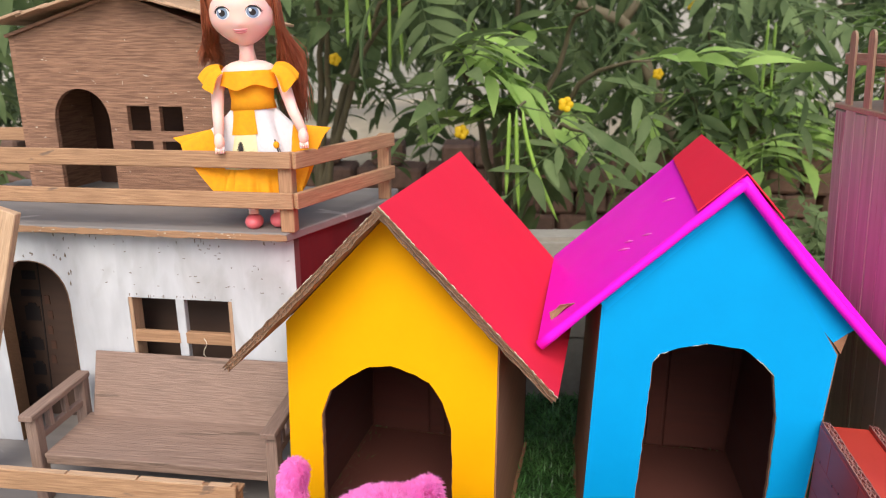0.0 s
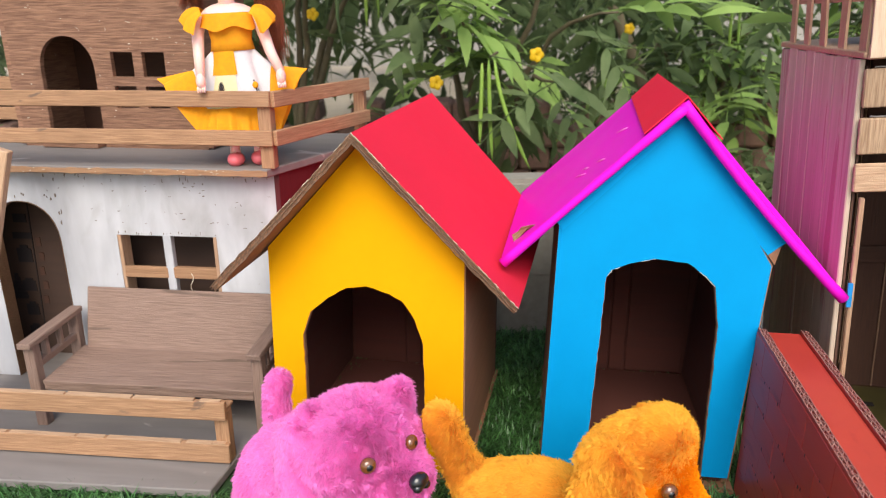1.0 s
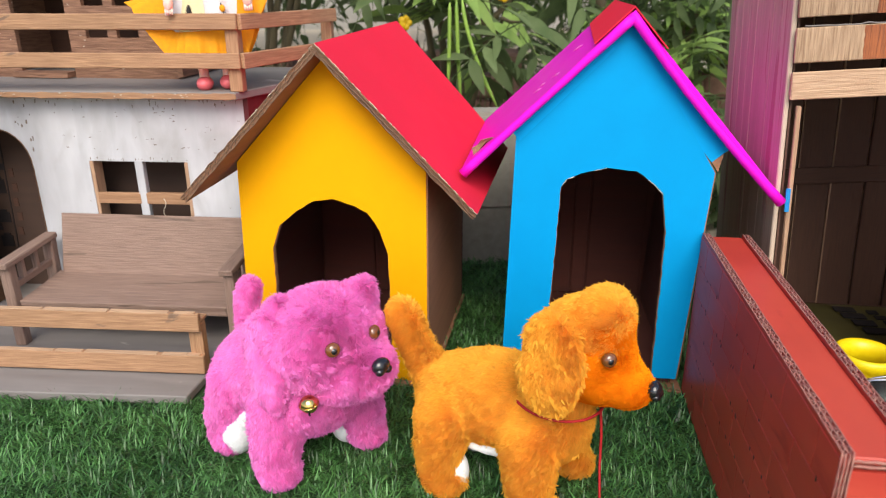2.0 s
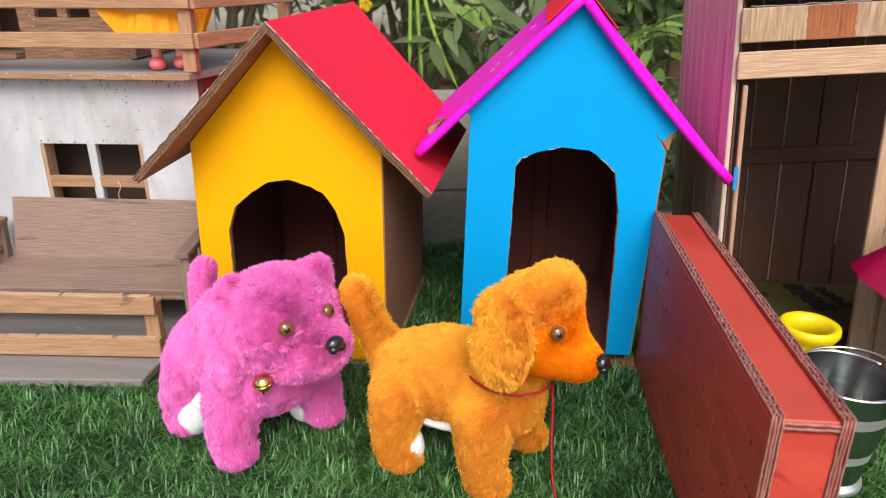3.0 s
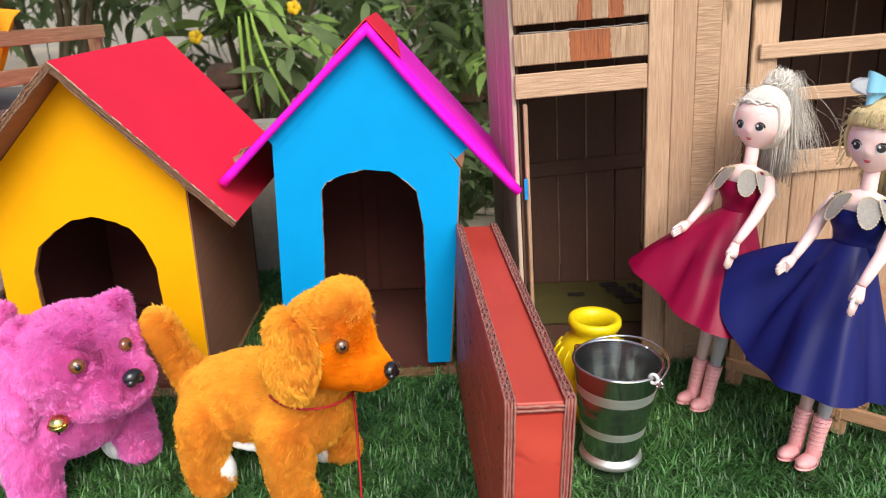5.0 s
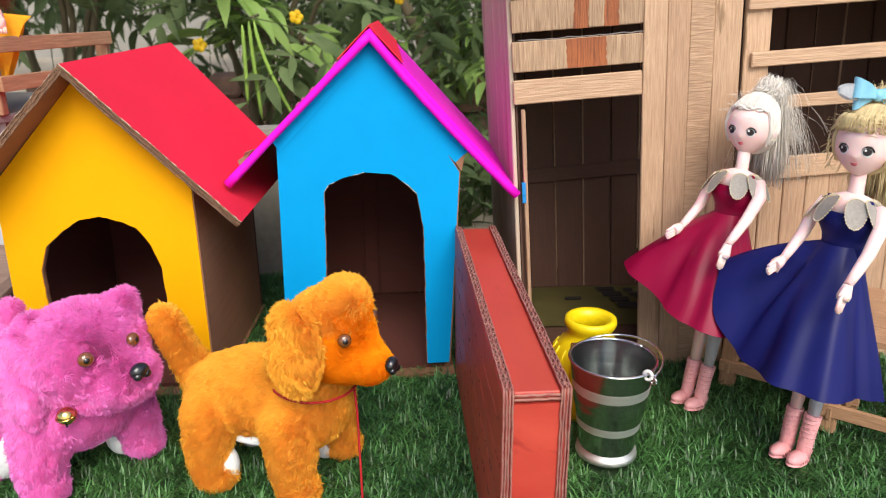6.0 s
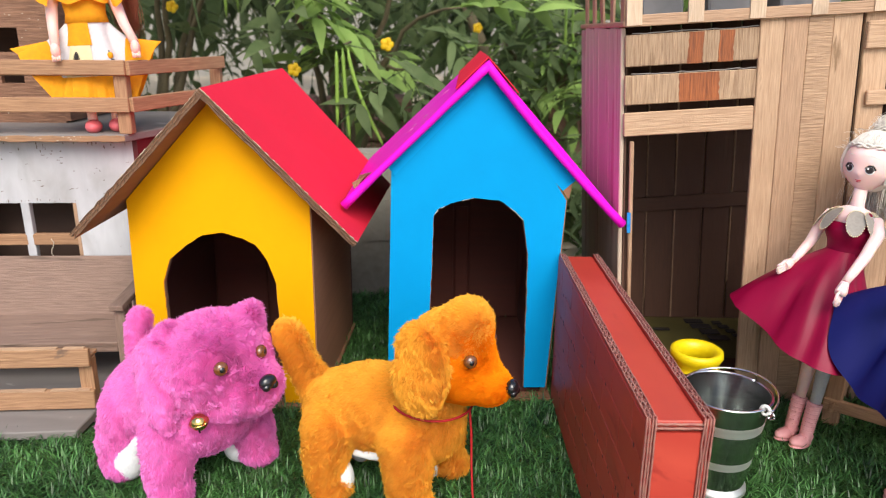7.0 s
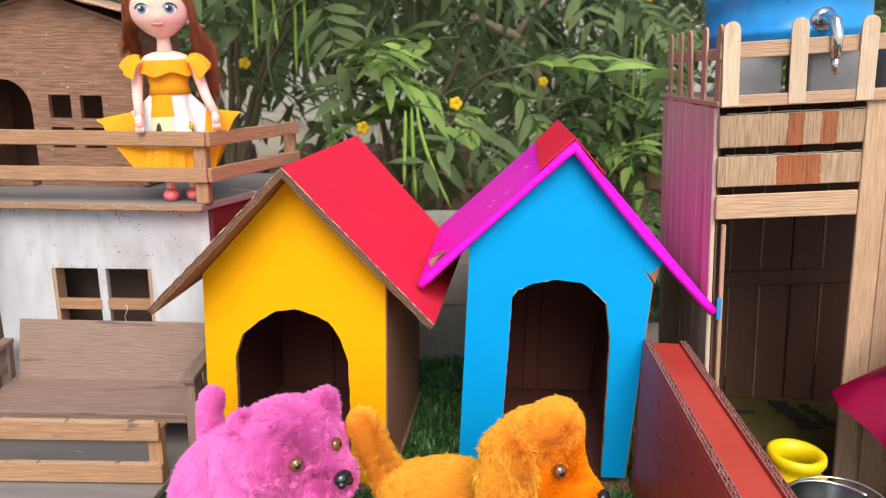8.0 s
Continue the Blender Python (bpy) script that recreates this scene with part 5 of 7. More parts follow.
def skirt(bm, cz, r0, hem, mi, folds=9, amp=0.006, mi_hem=None, n=14, seg=120, crease=()):
    """From a waist of radius r0 at height cz to a hem; hem(a) gives the hem's point at the angle a."""
    rings = []
    for i in range(n + 1):
        k = i / n
        ring = []
        for j in range(seg):
            a = 2 * math.pi * j / seg
            top = V((r0 * math.cos(a), r0 * math.sin(a), cz))
            h = V(hem(a))
            p = top.lerp(h, k)
            p.z += 0.004 * math.sin(math.pi * k)
            out = V((math.cos(a), math.sin(a), 0))
            wv = math.sin(folds * a + 0.8 + 0.9 * math.sin(2 * a))
            p += out * amp * k ** 1.3 * (wv * abs(wv) + 0.5 * wv + 0.35 * math.sin((folds * 2 - 1) * a + 2 + 1.5 * k))
            if crease:
                # slack satin: uneven soft folds that run down and fade out
                for q, (ca, wd, k0, dp) in enumerate(crease):
                    da = (a - radians(ca) - 0.10 * math.sin(4 * k + q) + math.pi) % (2 * math.pi) - math.pi
                    p += out * dp * math.exp(-(da / wd) ** 2) * min(1, max(0, (k - k0) / 0.35)) * (0.75 + 0.25 * math.sin(5 * k + 2 * q))
            ring.append(bm.verts.new(p))
        rings.append(ring)
    for i, (r, s) in enumerate(zip(rings, rings[1:])):
        for j in range(seg):
            f = bm.faces.new((r[j], s[j], s[(j + 1) % seg], r[(j + 1) % seg]))
            f.material_index, f.smooth = (mi_hem if (mi_hem is not None and i >= n - 1) else mi), True


def tall_doll(name, label, m, cloth, hair, seed, bow=False, hem_front=(0.096, 0.124), hem_back=(0.062, 0.082), look_turn=0, lobe=-128, swing=3.5, head_back=0.0, deep=()):
    SK, BO, ST, CL, HA, GA, GO, EY, LI, BW, WH = range(11)
    BK = 12
    bm = bmesh.new()
    for s in (-1, 1):
        # boots
        x = s * 0.0074
        tube(bm, [(x, 0.001, 0.002), (x, 0.001, 0.014), (x, 0.002, 0.030), (x, 0.003, 0.042)], [0.0060, 0.0056, 0.0060, 0.0066], 14, BO)
        ball(bm, (x, -0.0075, 0.0055), (0.0062, 0.012, 0.0055), mi=BO)
        ball(bm, (x, -0.006, 0.0018), (0.0066, 0.0135, 0.0020), mi=BO)
        tube(bm, [(x, 0.0055, 0.0006), (x, 0.0050, 0.010)], [0.0034, 0.0050], 10, BO)
        for k in range(4):
            tube(bm, [(x + 0.0064 * math.cos(t * math.pi / 6), -0.003 - 0.0030 * k + 0.001 * math.cos(t), 0.0035 + (0.0075 - 0.0008 * k) * math.sin(t * math.pi / 6)) for t in range(7)], 0.0007, 5, BO)
        for k in range(7):
            tube(bm, [(x + 0.0060 * math.cos(t * math.pi / 6), 0.0018 - 0.0060 * math.sin(t * math.pi / 6), 0.016 + k * 0.0040) for t in range(7)], 0.0006, 5, BO)
        tube(bm, [(x, 0.003, 0.041), (x * 0.95, 0.004, 0.075), (x * 0.9, 0.004, 0.11), (x * 0.9, 0.003, 0.15)], [0.0045, 0.0062, 0.0075, 0.0105], 12, ST if s > 0 else SK)
    # dress
    r0 = random.Random(seed)

    def hem(a):
        f = ((1 + math.cos(a - radians(lobe))) / 2) ** swing     # 1 where the skirt swings out
        rr = hem_back[0] + (hem_front[0] - hem_back[0]) * f
        g = ((1 + math.cos(a - radians(60))) / 2) ** 1.5          # hangs close behind
        rr *= 1 - 0.42 * g
        return (rr * math.cos(a), rr * math.sin(a), hem_back[1] + (hem_front[1] - hem_back[1]) * f - 0.012 * g)
    skirt(bm, 0.183, 0.0135, hem, CL, folds=5, amp=0.0050, crease=[(c0 + r0.uniform(-7, 7), r0.uniform(0.07, 0.15), r0.uniform(0.05, 0.5), r0.choice((1, -1)) * r0.uniform(0.0014, 0.0036)) for c0 in range(-180, 180, 24)] + list(deep))
    lathe(bm, [(0.0003, 0.174), (0.0160, 0.176), (0.0140, 0.184), (0.0152, 0.190), (0.0185, 0.199), (0.0180, 0.207), (0.0003, 0.208)], 28, mi=CL, ripple=lambda i, a, p: V((p.x * 1.08, p.y * 0.72 - (0.003 if i == 4 and p.y < 0 else 0), p.z)))
    ball(bm, (0, 0.0, 0.2095), (0.0195, 0.0115, 0.0130), mi=SK)
    for s in (-1, 1):
        tube(bm, [(s * 0.012, -0.006, 0.205), (s * 0.015, -0.003, 0.217), (s * 0.013, 0.006, 0.212)], 0.0022, 6, CL)
    tube(bm, [(0, 0.002, 0.212), (0, 0.002, 0.226), (0, 0.001, 0.238)], [0.0066, 0.0052, 0.0052], 14, SK)
    # collar of gauze petals with a beaded hem, lying over the shoulders
    for deg in (-158, -118, -62, -22, 18, 58, 122, 162):
        c, q = math.cos(radians(deg)), math.sin(radians(deg))
        p0, p1 = V((0.0140 * c, 0.0090 * q, 0.2190)), V((0.0300 * c, 0.0215 * q, 0.1985))
        v = V((-q, c, 0)).normalized()
        ring = []
        for t in range(18):
            u, w = (1 - math.cos(2 * math.pi * t / 18)) / 2, math.sin(2 * math.pi * t / 18) * 0.0078
            ring.append(p0.lerp(p1, u) + v * w * (0.75 + 0.35 * u) + V((0, 0, 0.0055 * math.sin(math.pi * u) - 26.0 * w * w)))
        mid = sum(ring, V((0, 0, 0))) / 18 + V((0, 0, 0.0020))
        for dz in (0, -0.0005):
            vs = [bm.verts.new(p + V((0, 0, dz))) for p in ring]
            vc = bm.verts.new(mid + V((0, 0, dz)))
            for t in range(18):
                f = bm.faces.new((vs[t], vs[(t + 1) % 18], vc)); f.material_index, f.smooth = GA, True
        for p, p2 in zip(ring, ring[1:] + ring[:1]):
            ball(bm, p, 0.00062, mi=GO, seg=6, rings=4)
            ball(bm, (p + p2) / 2, 0.00062, mi=GO, seg=6, rings=4)
    # arms held forward
    for s in (-1, 1):
        if s > 0:
            pts = [(0.019, 0.001, 0.213), (0.0265, -0.006, 0.202), (0.030, -0.0245, 0.1850), (0.0295, -0.036, 0.172), (0.029, -0.042, 0.165)]
            way, side = V((0.0, -0.28, -0.96)), V((0.0, 0.96, -0.28))
        else:
            pts = [(-0.019, 0.001, 0.213), (-0.0260, 0.000, 0.200), (-0.028, -0.006, 0.184), (-0.0285, -0.018, 0.172), (-0.028, -0.026, 0.166)]
            way, side = V((0.0, -0.93, -0.36)), V((0.0, -0.36, 0.93))
        tube(bm, pts, [0.0052, 0.0052, 0.0046, 0.0038, 0.0031], 12, SK)
        o = V(pts[-1])
        palm = [o + way * k for k in (0.0, 0.004, 0.008, 0.0115)]
        tube(bm, palm, [0.0031, 0.0040, 0.0048, 0.0042], 12, SK)
        for q in range(4):
            b0 = o + way * 0.0085 + side * (0.0036 - q * 0.0024)
            tube(bm, [b0, b0 + way * (0.0135 - 0.0014 * abs(q - 1.4))], [0.0017, 0.0012], 6, SK)
        b0 = o + way * 0.003 + side * -0.0028
        tube(bm, [b0, b0 + way * 0.0065 + side * -0.0045], [0.0016, 0.0011], 6, SK)
    # head
    H = pose(0, -0.001 + head_back, 0.258, 0, 0, look_turn)
    hb = bmesh.new()
    face = doll_head(hb, (0, -0.001, 0.001), (0.0205, 0.0205, 0.0250), SK)
    for s in (-1, 1):
        painted_eye(hb, face, s, 0.0082, -0.0046, (0.0035, 0.0038), 0.0029, 0.0021, WH, EY, BK, 0.0006, 7)
        tube(hb, [face(s * x, z, 0.0002) for x, z in ((0.0125, 0.0055), (0.0095, 0.0074), (0.0060, 0.0070))], [0.0001, 0.00025, 0.0002], 5, HA)
        ball(hb, (s * 0.0200, 0.001, -0.004), (0.002, 0.0035, 0.005), mi=SK, seg=10, rings=8)
        ball(hb, (s * 0.0212, -0.001, -0.0095), 0.0007, mi=GO, seg=8, rings=6)
    for dz, wx in ((0.0006, 0.0026), (-0.0006, 0.0021)):
        tube(hb, [face(wx * q, -0.0150 + dz + 0.0003 * q * q, 0.0001) for q in (-1, -0.5, 0, 0.5, 1)], [0.0002, 0.0005, 0.0006, 0.0005, 0.0002], 6, LI)
    # hair: a combed cap, a braid round the brow, a high tail and loose nylon strands
    cap, cr = V((0, 0.0008, 0.0020)), V((0.0214, 0.0212, 0.0262))
    root = V((0, 0.62, 0.85)).normalized()
    r = random.Random(seed + 5)

    def brow_el(az):
        c = min(1.0, max(0.0, (math.cos(az + math.pi / 2) - 0.22) / 0.38))     # 1 at the brow, 0 before the ears
        return radians(-38 + 68 * c * c * (3 - 2 * c))

    def brow_line(az):
        el = brow_el(az)
        return V((math.cos(az) * math.cos(el), math.sin(az) * math.cos(el), math.sin(el)))

    def on_cap(d, k=1.0):
        d = d.normalized()
        return cap + V((d.x * cr.x, d.y * cr.y, d.z * cr.z)) * k
    # scalp of combed hair down to the hairline
    grid = []
    for i in range(73):
        az = 2 * math.pi * i / 72
        e0 = brow_el(az)
        grid.append([hb.verts.new(on_cap(V((math.cos(az) * math.cos(e), math.sin(az) * math.cos(e), math.sin(e))), 1.0)) for e in (e0 + (radians(89) - e0) * j / 12 for j in range(13))])
    for p, q in zip(grid, grid[1:]):
        for j in range(12):
            f = hb.faces.new((p[j], q[j], q[j + 1], p[j + 1])); f.material_index, f.smooth = HA, True
    ball(hb, (0, 0.0075, -0.006), (0.0190, 0.0140, 0.0185), mi=HA, seg=28, rings=16)
    for i in range(430):
        d0 = brow_line(2 * math.pi * i / 430 + r.uniform(-0.03, 0.03))
        lift = r.uniform(1.0, 1.04)
        pts = [on_cap(d0.lerp(root, k) + V((r.uniform(-1, 1), r.uniform(-1, 1), r.uniform(-1, 1))) * 0.02, lift + 0.06 * k * k) for k in (0, 0.2, 0.4, 0.6, 0.8, 1.0)]
        tube(hb, pts, [0.0004, 0.0006, 0.0006, 0.0006, 0.0006, 0.0005], 4, HA)
    for ph in (0, 2.1, 4.2):
        pts = []
        for i in range(46):
            az = radians(-168 + 156 * i / 45)
            o = on_cap(brow_line(az), 1.03)
            q = i * 0.9 + ph
            pts.append(o + V((math.cos(az), math.sin(az), 0)) * 0.0009 * math.cos(q) + V((0, 0, 1)) * 0.0013 * math.sin(q * 0.5 + ph))
        tube(hb, pts, 0.0011, 6, HA)
    P = cap + V((root.x * cr.x, root.y * cr.y, root.z * cr.z)) * 1.08
    if not bow:
        # loops of the messy knot at the crown
        for i in range(150):
            az, up = r.uniform(0, 2 * math.pi), r.uniform(-0.2, 1.0)
            dn = V((math.cos(az), math.sin(az), up)).normalized()
            sd = dn.orthogonal().normalized()
            R = r.uniform(0.004, 0.0085)
            tube(hb, [P + V((0, 0.002, 0.004)) + dn * R * (1 - math.cos(q * 0.8)) * 0.85 + sd * R * 0.6 * math.sin(q * 0.8 + i) for q in range(9)], 0.00042, 4, HA)
    for i in range(1150):
        frizz = i % 5 < 2
        sx, sy = r.gauss(0, 0.016 if frizz else 0.0070), abs(r.gauss(0, 0.026 if frizz else 0.007))
        L = r.uniform(0.030, 0.078)
        wave, ph = r.uniform(0.0008, 0.0045 if frizz else 0.0018), r.uniform(0, 6)
        o = P + V((r.gauss(0, 0.0035), r.gauss(0, 0.003), r.gauss(0, 0.003)))
        pts = []
        for j in range(10):
            k = j / 9
            pts.append(o + V((sx * k + wave * math.sin(9 * k + ph), (0.020 + sy) * math.sin(1.45 * k) + wave * math.cos(11 * k + ph), 0.015 * math.sin(math.pi * min(1, 2.2 * k)) - L * k * k + wave * math.sin(8 * k + 2 * ph))))
        tube(hb, pts, 0.00010 if frizz else 0.00042, 3, HA)
    for i in range(60):
        az = r.uniform(0, 6.28)
        o = on_cap(V((math.cos(az), math.sin(az), r.uniform(0.2, 1.4))), 1.02)
        d = (o - cap).normalized()
        tube(hb, [o, o + d * 0.003 + V((0, 0, 0.001)), o + d * 0.005 + V((r.gauss(0, 0.003), r.gauss(0, 0.003), 0.002)), o + d * 0.006 + V((r.gauss(0, 0.005), r.gauss(0, 0.005), 0.0))], 0.0001, 3, HA)
    if bow:
        for i in range(130):
            az = radians(r.uniform(-170, -15))
            o = on_cap(brow_line(az), 1.06)
            out = V((math.cos(az), math.sin(az), 0))
            tube(hb, [o + V((0, 0, 0.006)), o + out * 0.003 + V((0, 0, 0.003)), o + out * 0.0035 + V((r.gauss(0, 0.001), 0, -0.003)), o + out * 0.004 + V((r.gauss(0, 0.003), 0, -0.007))], 0.00032, 3, HA)
    if bow:
        for s in (-1, 1):
            # ribbon loops in blue, wider loops of white tulle behind
            for c, ln, hi, wide, back, up in ((BW, 0.023, 0.0060, 0.0150, 0.0, 0.20), (WH, 0.033, 0.0050, 0.0125, 0.004, 0.05), (BW, 0.018, 0.0040, 0.0120, 0.003, -0.35)):
                ra, rb = [], []
                for k in range(17):
                    t = 2 * math.pi * k / 16
                    u = (1 - math.cos(t)) / 2
                    w = hi * math.sin(t) * (0.35 + 0.65 * u)
                    h = ((0.30 + 0.70 * u) if c == BW else (0.12 + math.sin(math.pi * u * 0.97) * (0.75 + 0.25 * u))) * wide / 2
                    x, z = s * ln * u, ln * u * math.sin(up)
                    sway = V((0, 0.0007 * math.sin(9 * u + c), 0))
                    turn = Euler((0, 0, 1.10)).to_matrix()
                    ra.append(hb.verts.new(turn @ (V((x, w + back, z - h)) + sway) + V((0, 0.002, 0.036))))
                    rb.append(hb.verts.new(turn @ (V((x, w + back, z + h)) - sway) + V((0, 0.002, 0.036))))
                for k in range(16):
                    f = hb.faces.new((ra[k], ra[k + 1], rb[k + 1], rb[k])); f.material_index, f.smooth = (c if c == BW else 11), True
        ball(hb, (0, 0.001, 0.036), (0.0038, 0.0045, 0.0048), mi=BW, seg=10, rings=8)
    hb.transform(H @ Matrix.Scale(0.96, 4))
    tmp = bpy.data.meshes.new("tmp"); hb.to_mesh(tmp); hb.free(); bm.from_mesh(tmp); bpy.data.meshes.remove(tmp)
    return single(name, bm, [M_SKIN, M_BOOT, M_STOCK, cloth, hair, M_GAUZE, M_GOLD, M_IRISD, M_LIP, M_BOWB, M_SCLERA, M_TULLE, M_DARK], label, "doll", m)


tall_doll("doll", "doll in a crimson satin dress with pale blond hair", pose(0.492, 0.420, 0.0, -7.5, 0, -68), M_CRIM, M_HAIRW, 11, hem_front=(0.076, 0.127), hem_back=(0.066, 0.094), lobe=-162, swing=3.9, look_turn=6, head_back=0.006)
tall_doll("doll", "doll in a navy satin dress with a blue bow", pose(0.528, 0.327, 0.0, -5.5, 0, -68), M_NAVY, M_HAIRY, 23, bow=True,
          hem_front=(0.086, 0.150), hem_back=(0.064, 0.083), lobe=-166, swing=22.0, look_turn=6, head_back=0.002, deep=((-132, 0.17, 0.1, -0.010), (-96, 0.30, 0.3, 0.005)))


def frock_doll(m):
    SK, SH, YE, WH, HA, DK, IR, LI, CR, SC = range(10)
    bm = bmesh.new()
    for s in (-1, 1):
        x = s * 0.0115
        ball(bm, (x, -0.003, 0.006), (0.0085, 0.0125, 0.0072), mi=SH)
        tube(bm, [(x, 0, 0.003), (x, 0, 0.018), (x, 0, 0.04), (x, 0, 0.07)], [0.0055, 0.0048, 0.0055, 0.007], 12, SK)
    # white overskirt whose yellow pleated flounce hangs low in front and stands out at the sides
    def hem(a, low):
        f = min(1.0, max(0.0, (abs(math.cos(a)) - 0.88) / 0.10))
        f *= f * (3 - 2 * f)
        if low:
            r, z = 0.0415 + 0.0255 * f, 0.029 + 0.055 * f
        else:
            r, z = 0.034 + 0.003 * f, 0.057 + 0.036 * f
        r *= 1 - 0.06 * math.cos(a)
        return V((r * math.cos(a), r * math.sin(a) * (0.44 - 0.1 * f), z))

    def on_skirt(a, k, off=0.0):
        top, low = V((0.0185 * math.cos(a), 0.0130 * math.sin(a), 0.112)), hem(a, False)
        p = top.lerp(low, k ** (1 + 1.4 * abs(math.cos(a)) ** 2))
        p.z = top.z + (low.z - top.z) * k
        out = V((math.cos(a), math.sin(a), 0))
        return p + out * (0.0010 * k * math.sin(6 * a + 1) + off) + V((0, 0, 0.004 * math.sin(math.pi * k)))

    def on_flounce(a, k):
        pleat = math.sin(17 * a + 1.6 * math.sin(3 * a)) + 0.35 * math.sin(31 * a)
        p = on_skirt(a, 1.0).lerp(hem(a, True), k)
        return p + V((math.cos(a), 0.6 * math.sin(a), 0.5 * abs(math.cos(a)) ** 3 + 0.4)) * 0.0034 * k * pleat

    def sheet(f, a0, a1, na, nk, mi, k0=0.0, k1=1.0):
        g = [[bm.verts.new(f(radians(a0 + (a1 - a0) * i / na), k0 + (k1 - k0) * j / nk)) for i in range(na + 1)] for j in range(nk + 1)]
        for j in range(nk):
            for i in range(na):
                q = bm.faces.new((g[j][i], g[j][i + 1], g[j + 1][i + 1], g[j + 1][i]))
                q.material_index, q.smooth = mi, True
    sheet(on_skirt, 0, 360, 120, 8, WH)
    sheet(on_flounce, 0, 360, 260, 5, YE)
    sheet(lambda a, k: on_skirt(a, k, 0.0012), -152, -84, 16, 6, YE, 0.0, 0.52)
    sheet(lambda a, k: on_skirt(a, k, 0.0010), -138, -88, 16, 6, CR, 0.52, 1.0)
    # bodice, straight neck band and fluttering shoulder frills
    lathe(bm, [(0.0003, 0.106), (0.0195, 0.109), (0.0180, 0.118), (0.0195, 0.130), (0.0205, 0.138), (0.0003, 0.140)], 28, mi=YE, ripple=lambda i, a, p: V((p.x * 1.05, p.y * 0.75, p.z)))

    def flap(a, k):
        r = 0.0225 + 0.0035 * k + 0.0010 * k * math.sin(7 * a + 1)
        return V((r * 1.05 * math.cos(a), r * 0.78 * math.sin(a), 0.1425 - 0.0140 * k + 0.0022 * k * math.sin(5 * a + 2)))
    sheet(flap, -158, -22, 60, 5, YE)
    sheet(flap, 22, 158, 60, 5, YE)
    for s in (-1, 1):
        def frill(a, k):
            # from the front edge over the shoulder to the back, rippled along its free edge
            c, q = math.cos(a), math.sin(a)
            p = V((s * (0.0200 + 0.0045 * q), -0.0150 * c, 0.1400 + 0.0085 * q))
            wv = math.sin(4.6 * a + (0.6 if s < 0 else 2.4)) + 0.5 * math.sin(9 * a + 1)
            h = min(1.0, 1.8 * max(0.0, q))
            return p + V((s * (0.0050 + 0.0150 * h), -0.0050 * c, 0.0030 * h)) * k + V((s * -0.0030 * h, 0, -0.0210 + 0.0040 * h)) * k * k + V((s * 0.0024, -0.0010 * c, 0.0030)) * k * wv
        sheet(frill, 4, 176, 70, 6, YE)
    ball(bm, (0, 0, 0.141), (0.0245, 0.014, 0.011), mi=SK)
    tube(bm, [(0, 0, 0.146), (0, 0, 0.160), (0, 0, 0.172)], [0.0085, 0.0064, 0.0066], 14, SK)
    for s in (-1, 1):
        ex = 0.0305 if s < 0 else 0.0350
        hx = 0.0300 if s < 0 else 0.0430
        tube(bm, [(s * 0.024, 0, 0.143), (s * 0.0295, -0.002, 0.126), (s * ex, -0.008, 0.106), (s * hx, -0.018, 0.088)], [0.0060, 0.0058, 0.0050, 0.0042], 12, SK)
        ball(bm, (s * hx, -0.0205, 0.0835), (0.0046, 0.0060, 0.0075), mi=SK, seg=12, rings=8)
        for q in range(4):
            o = V((s * (hx - 0.003 + 0.002 * q), -0.023, 0.079))
            tube(bm, [o, o + V((0.0003 * s, -0.001, -0.0055))], [0.0012, 0.0009], 6, SK)
    # printed palm and cactus
    for k in range(11):
        a = -118 + 5.5 * math.sin(radians(-75 + 15 * k)) * 1.4
        p, q = on_skirt(radians(-115), 0.82, 0.0016), on_skirt(radians(a + 2), 0.82 - 0.20 * math.cos(radians(-75 + 15 * k)), 0.0016)
        tube(bm, [p, q], [0.0006, 0.0003], 4, DK)
    tube(bm, [on_skirt(radians(-115), 0.82, 0.0016), on_skirt(radians(-114), 0.98, 0.0016)], 0.0005, 4, DK)
    tube(bm, [on_skirt(radians(-52), k, 0.0012) for k in (0.62, 0.75, 0.95)], 0.0006, 4, DK)
    tube(bm, [on_skirt(radians(-52), 0.88, 0.0012), on_skirt(radians(-47), 0.86, 0.0012), on_skirt(radians(-47), 0.76, 0.0012)], 0.0005, 4, DK)
    ball(bm, on_skirt(radians(-52), 0.70, 0.0012), (0.0028, 0.0012, 0.0034), mi=YE, seg=8, rings=6)
    # head
    hb = bmesh.new()
    hz = 0.197
    face = doll_head(hb, (0, 0, hz - 0.001), (0.0278, 0.028, 0.0292), SK, taper=0.25)
    for s in (-1, 1):
        painted_eye(hb, face, s, 0.0125, hz - 0.0035, (0.0060, 0.0050), 0.0047, 0.0027, SC, IR, DK, 0.0006, 7)
        brow = [face(s * (0.008 + 0.0035 * q), hz + 0.0105 + (0.0016, 0.0026, 0.0024, 0.0008)[q], 0.0003) for q in range(4)]
        tube(hb, brow, [0.0003, 0.0006, 0.0005, 0.0002], 5, HA)
    for dz, wx in ((0.0008, 0.0062), (-0.0010, 0.0054)):
        tube(hb, [face(wx * q, hz - 0.0182 + dz + 0.0007 * q * q, 0.0002) for q in (-1, -0.5, 0, 0.5, 1)], [0.0003, 0.0010, 0.0012, 0.0010, 0.0003], 8, LI)
    ball(hb, (0, 0.006, hz + 0.008), (0.0325, 0.029, 0.029), mi=HA, seg=28, rings=16)
    r = random.Random(4)
    for s in (-1, 1):
        for k in range(620):
            t, u = r.random(), r.random()
            w, ph = r.uniform(0.0012, 0.0034), 1.9 * round(2 * u) + r.uniform(-0.8, 0.8)
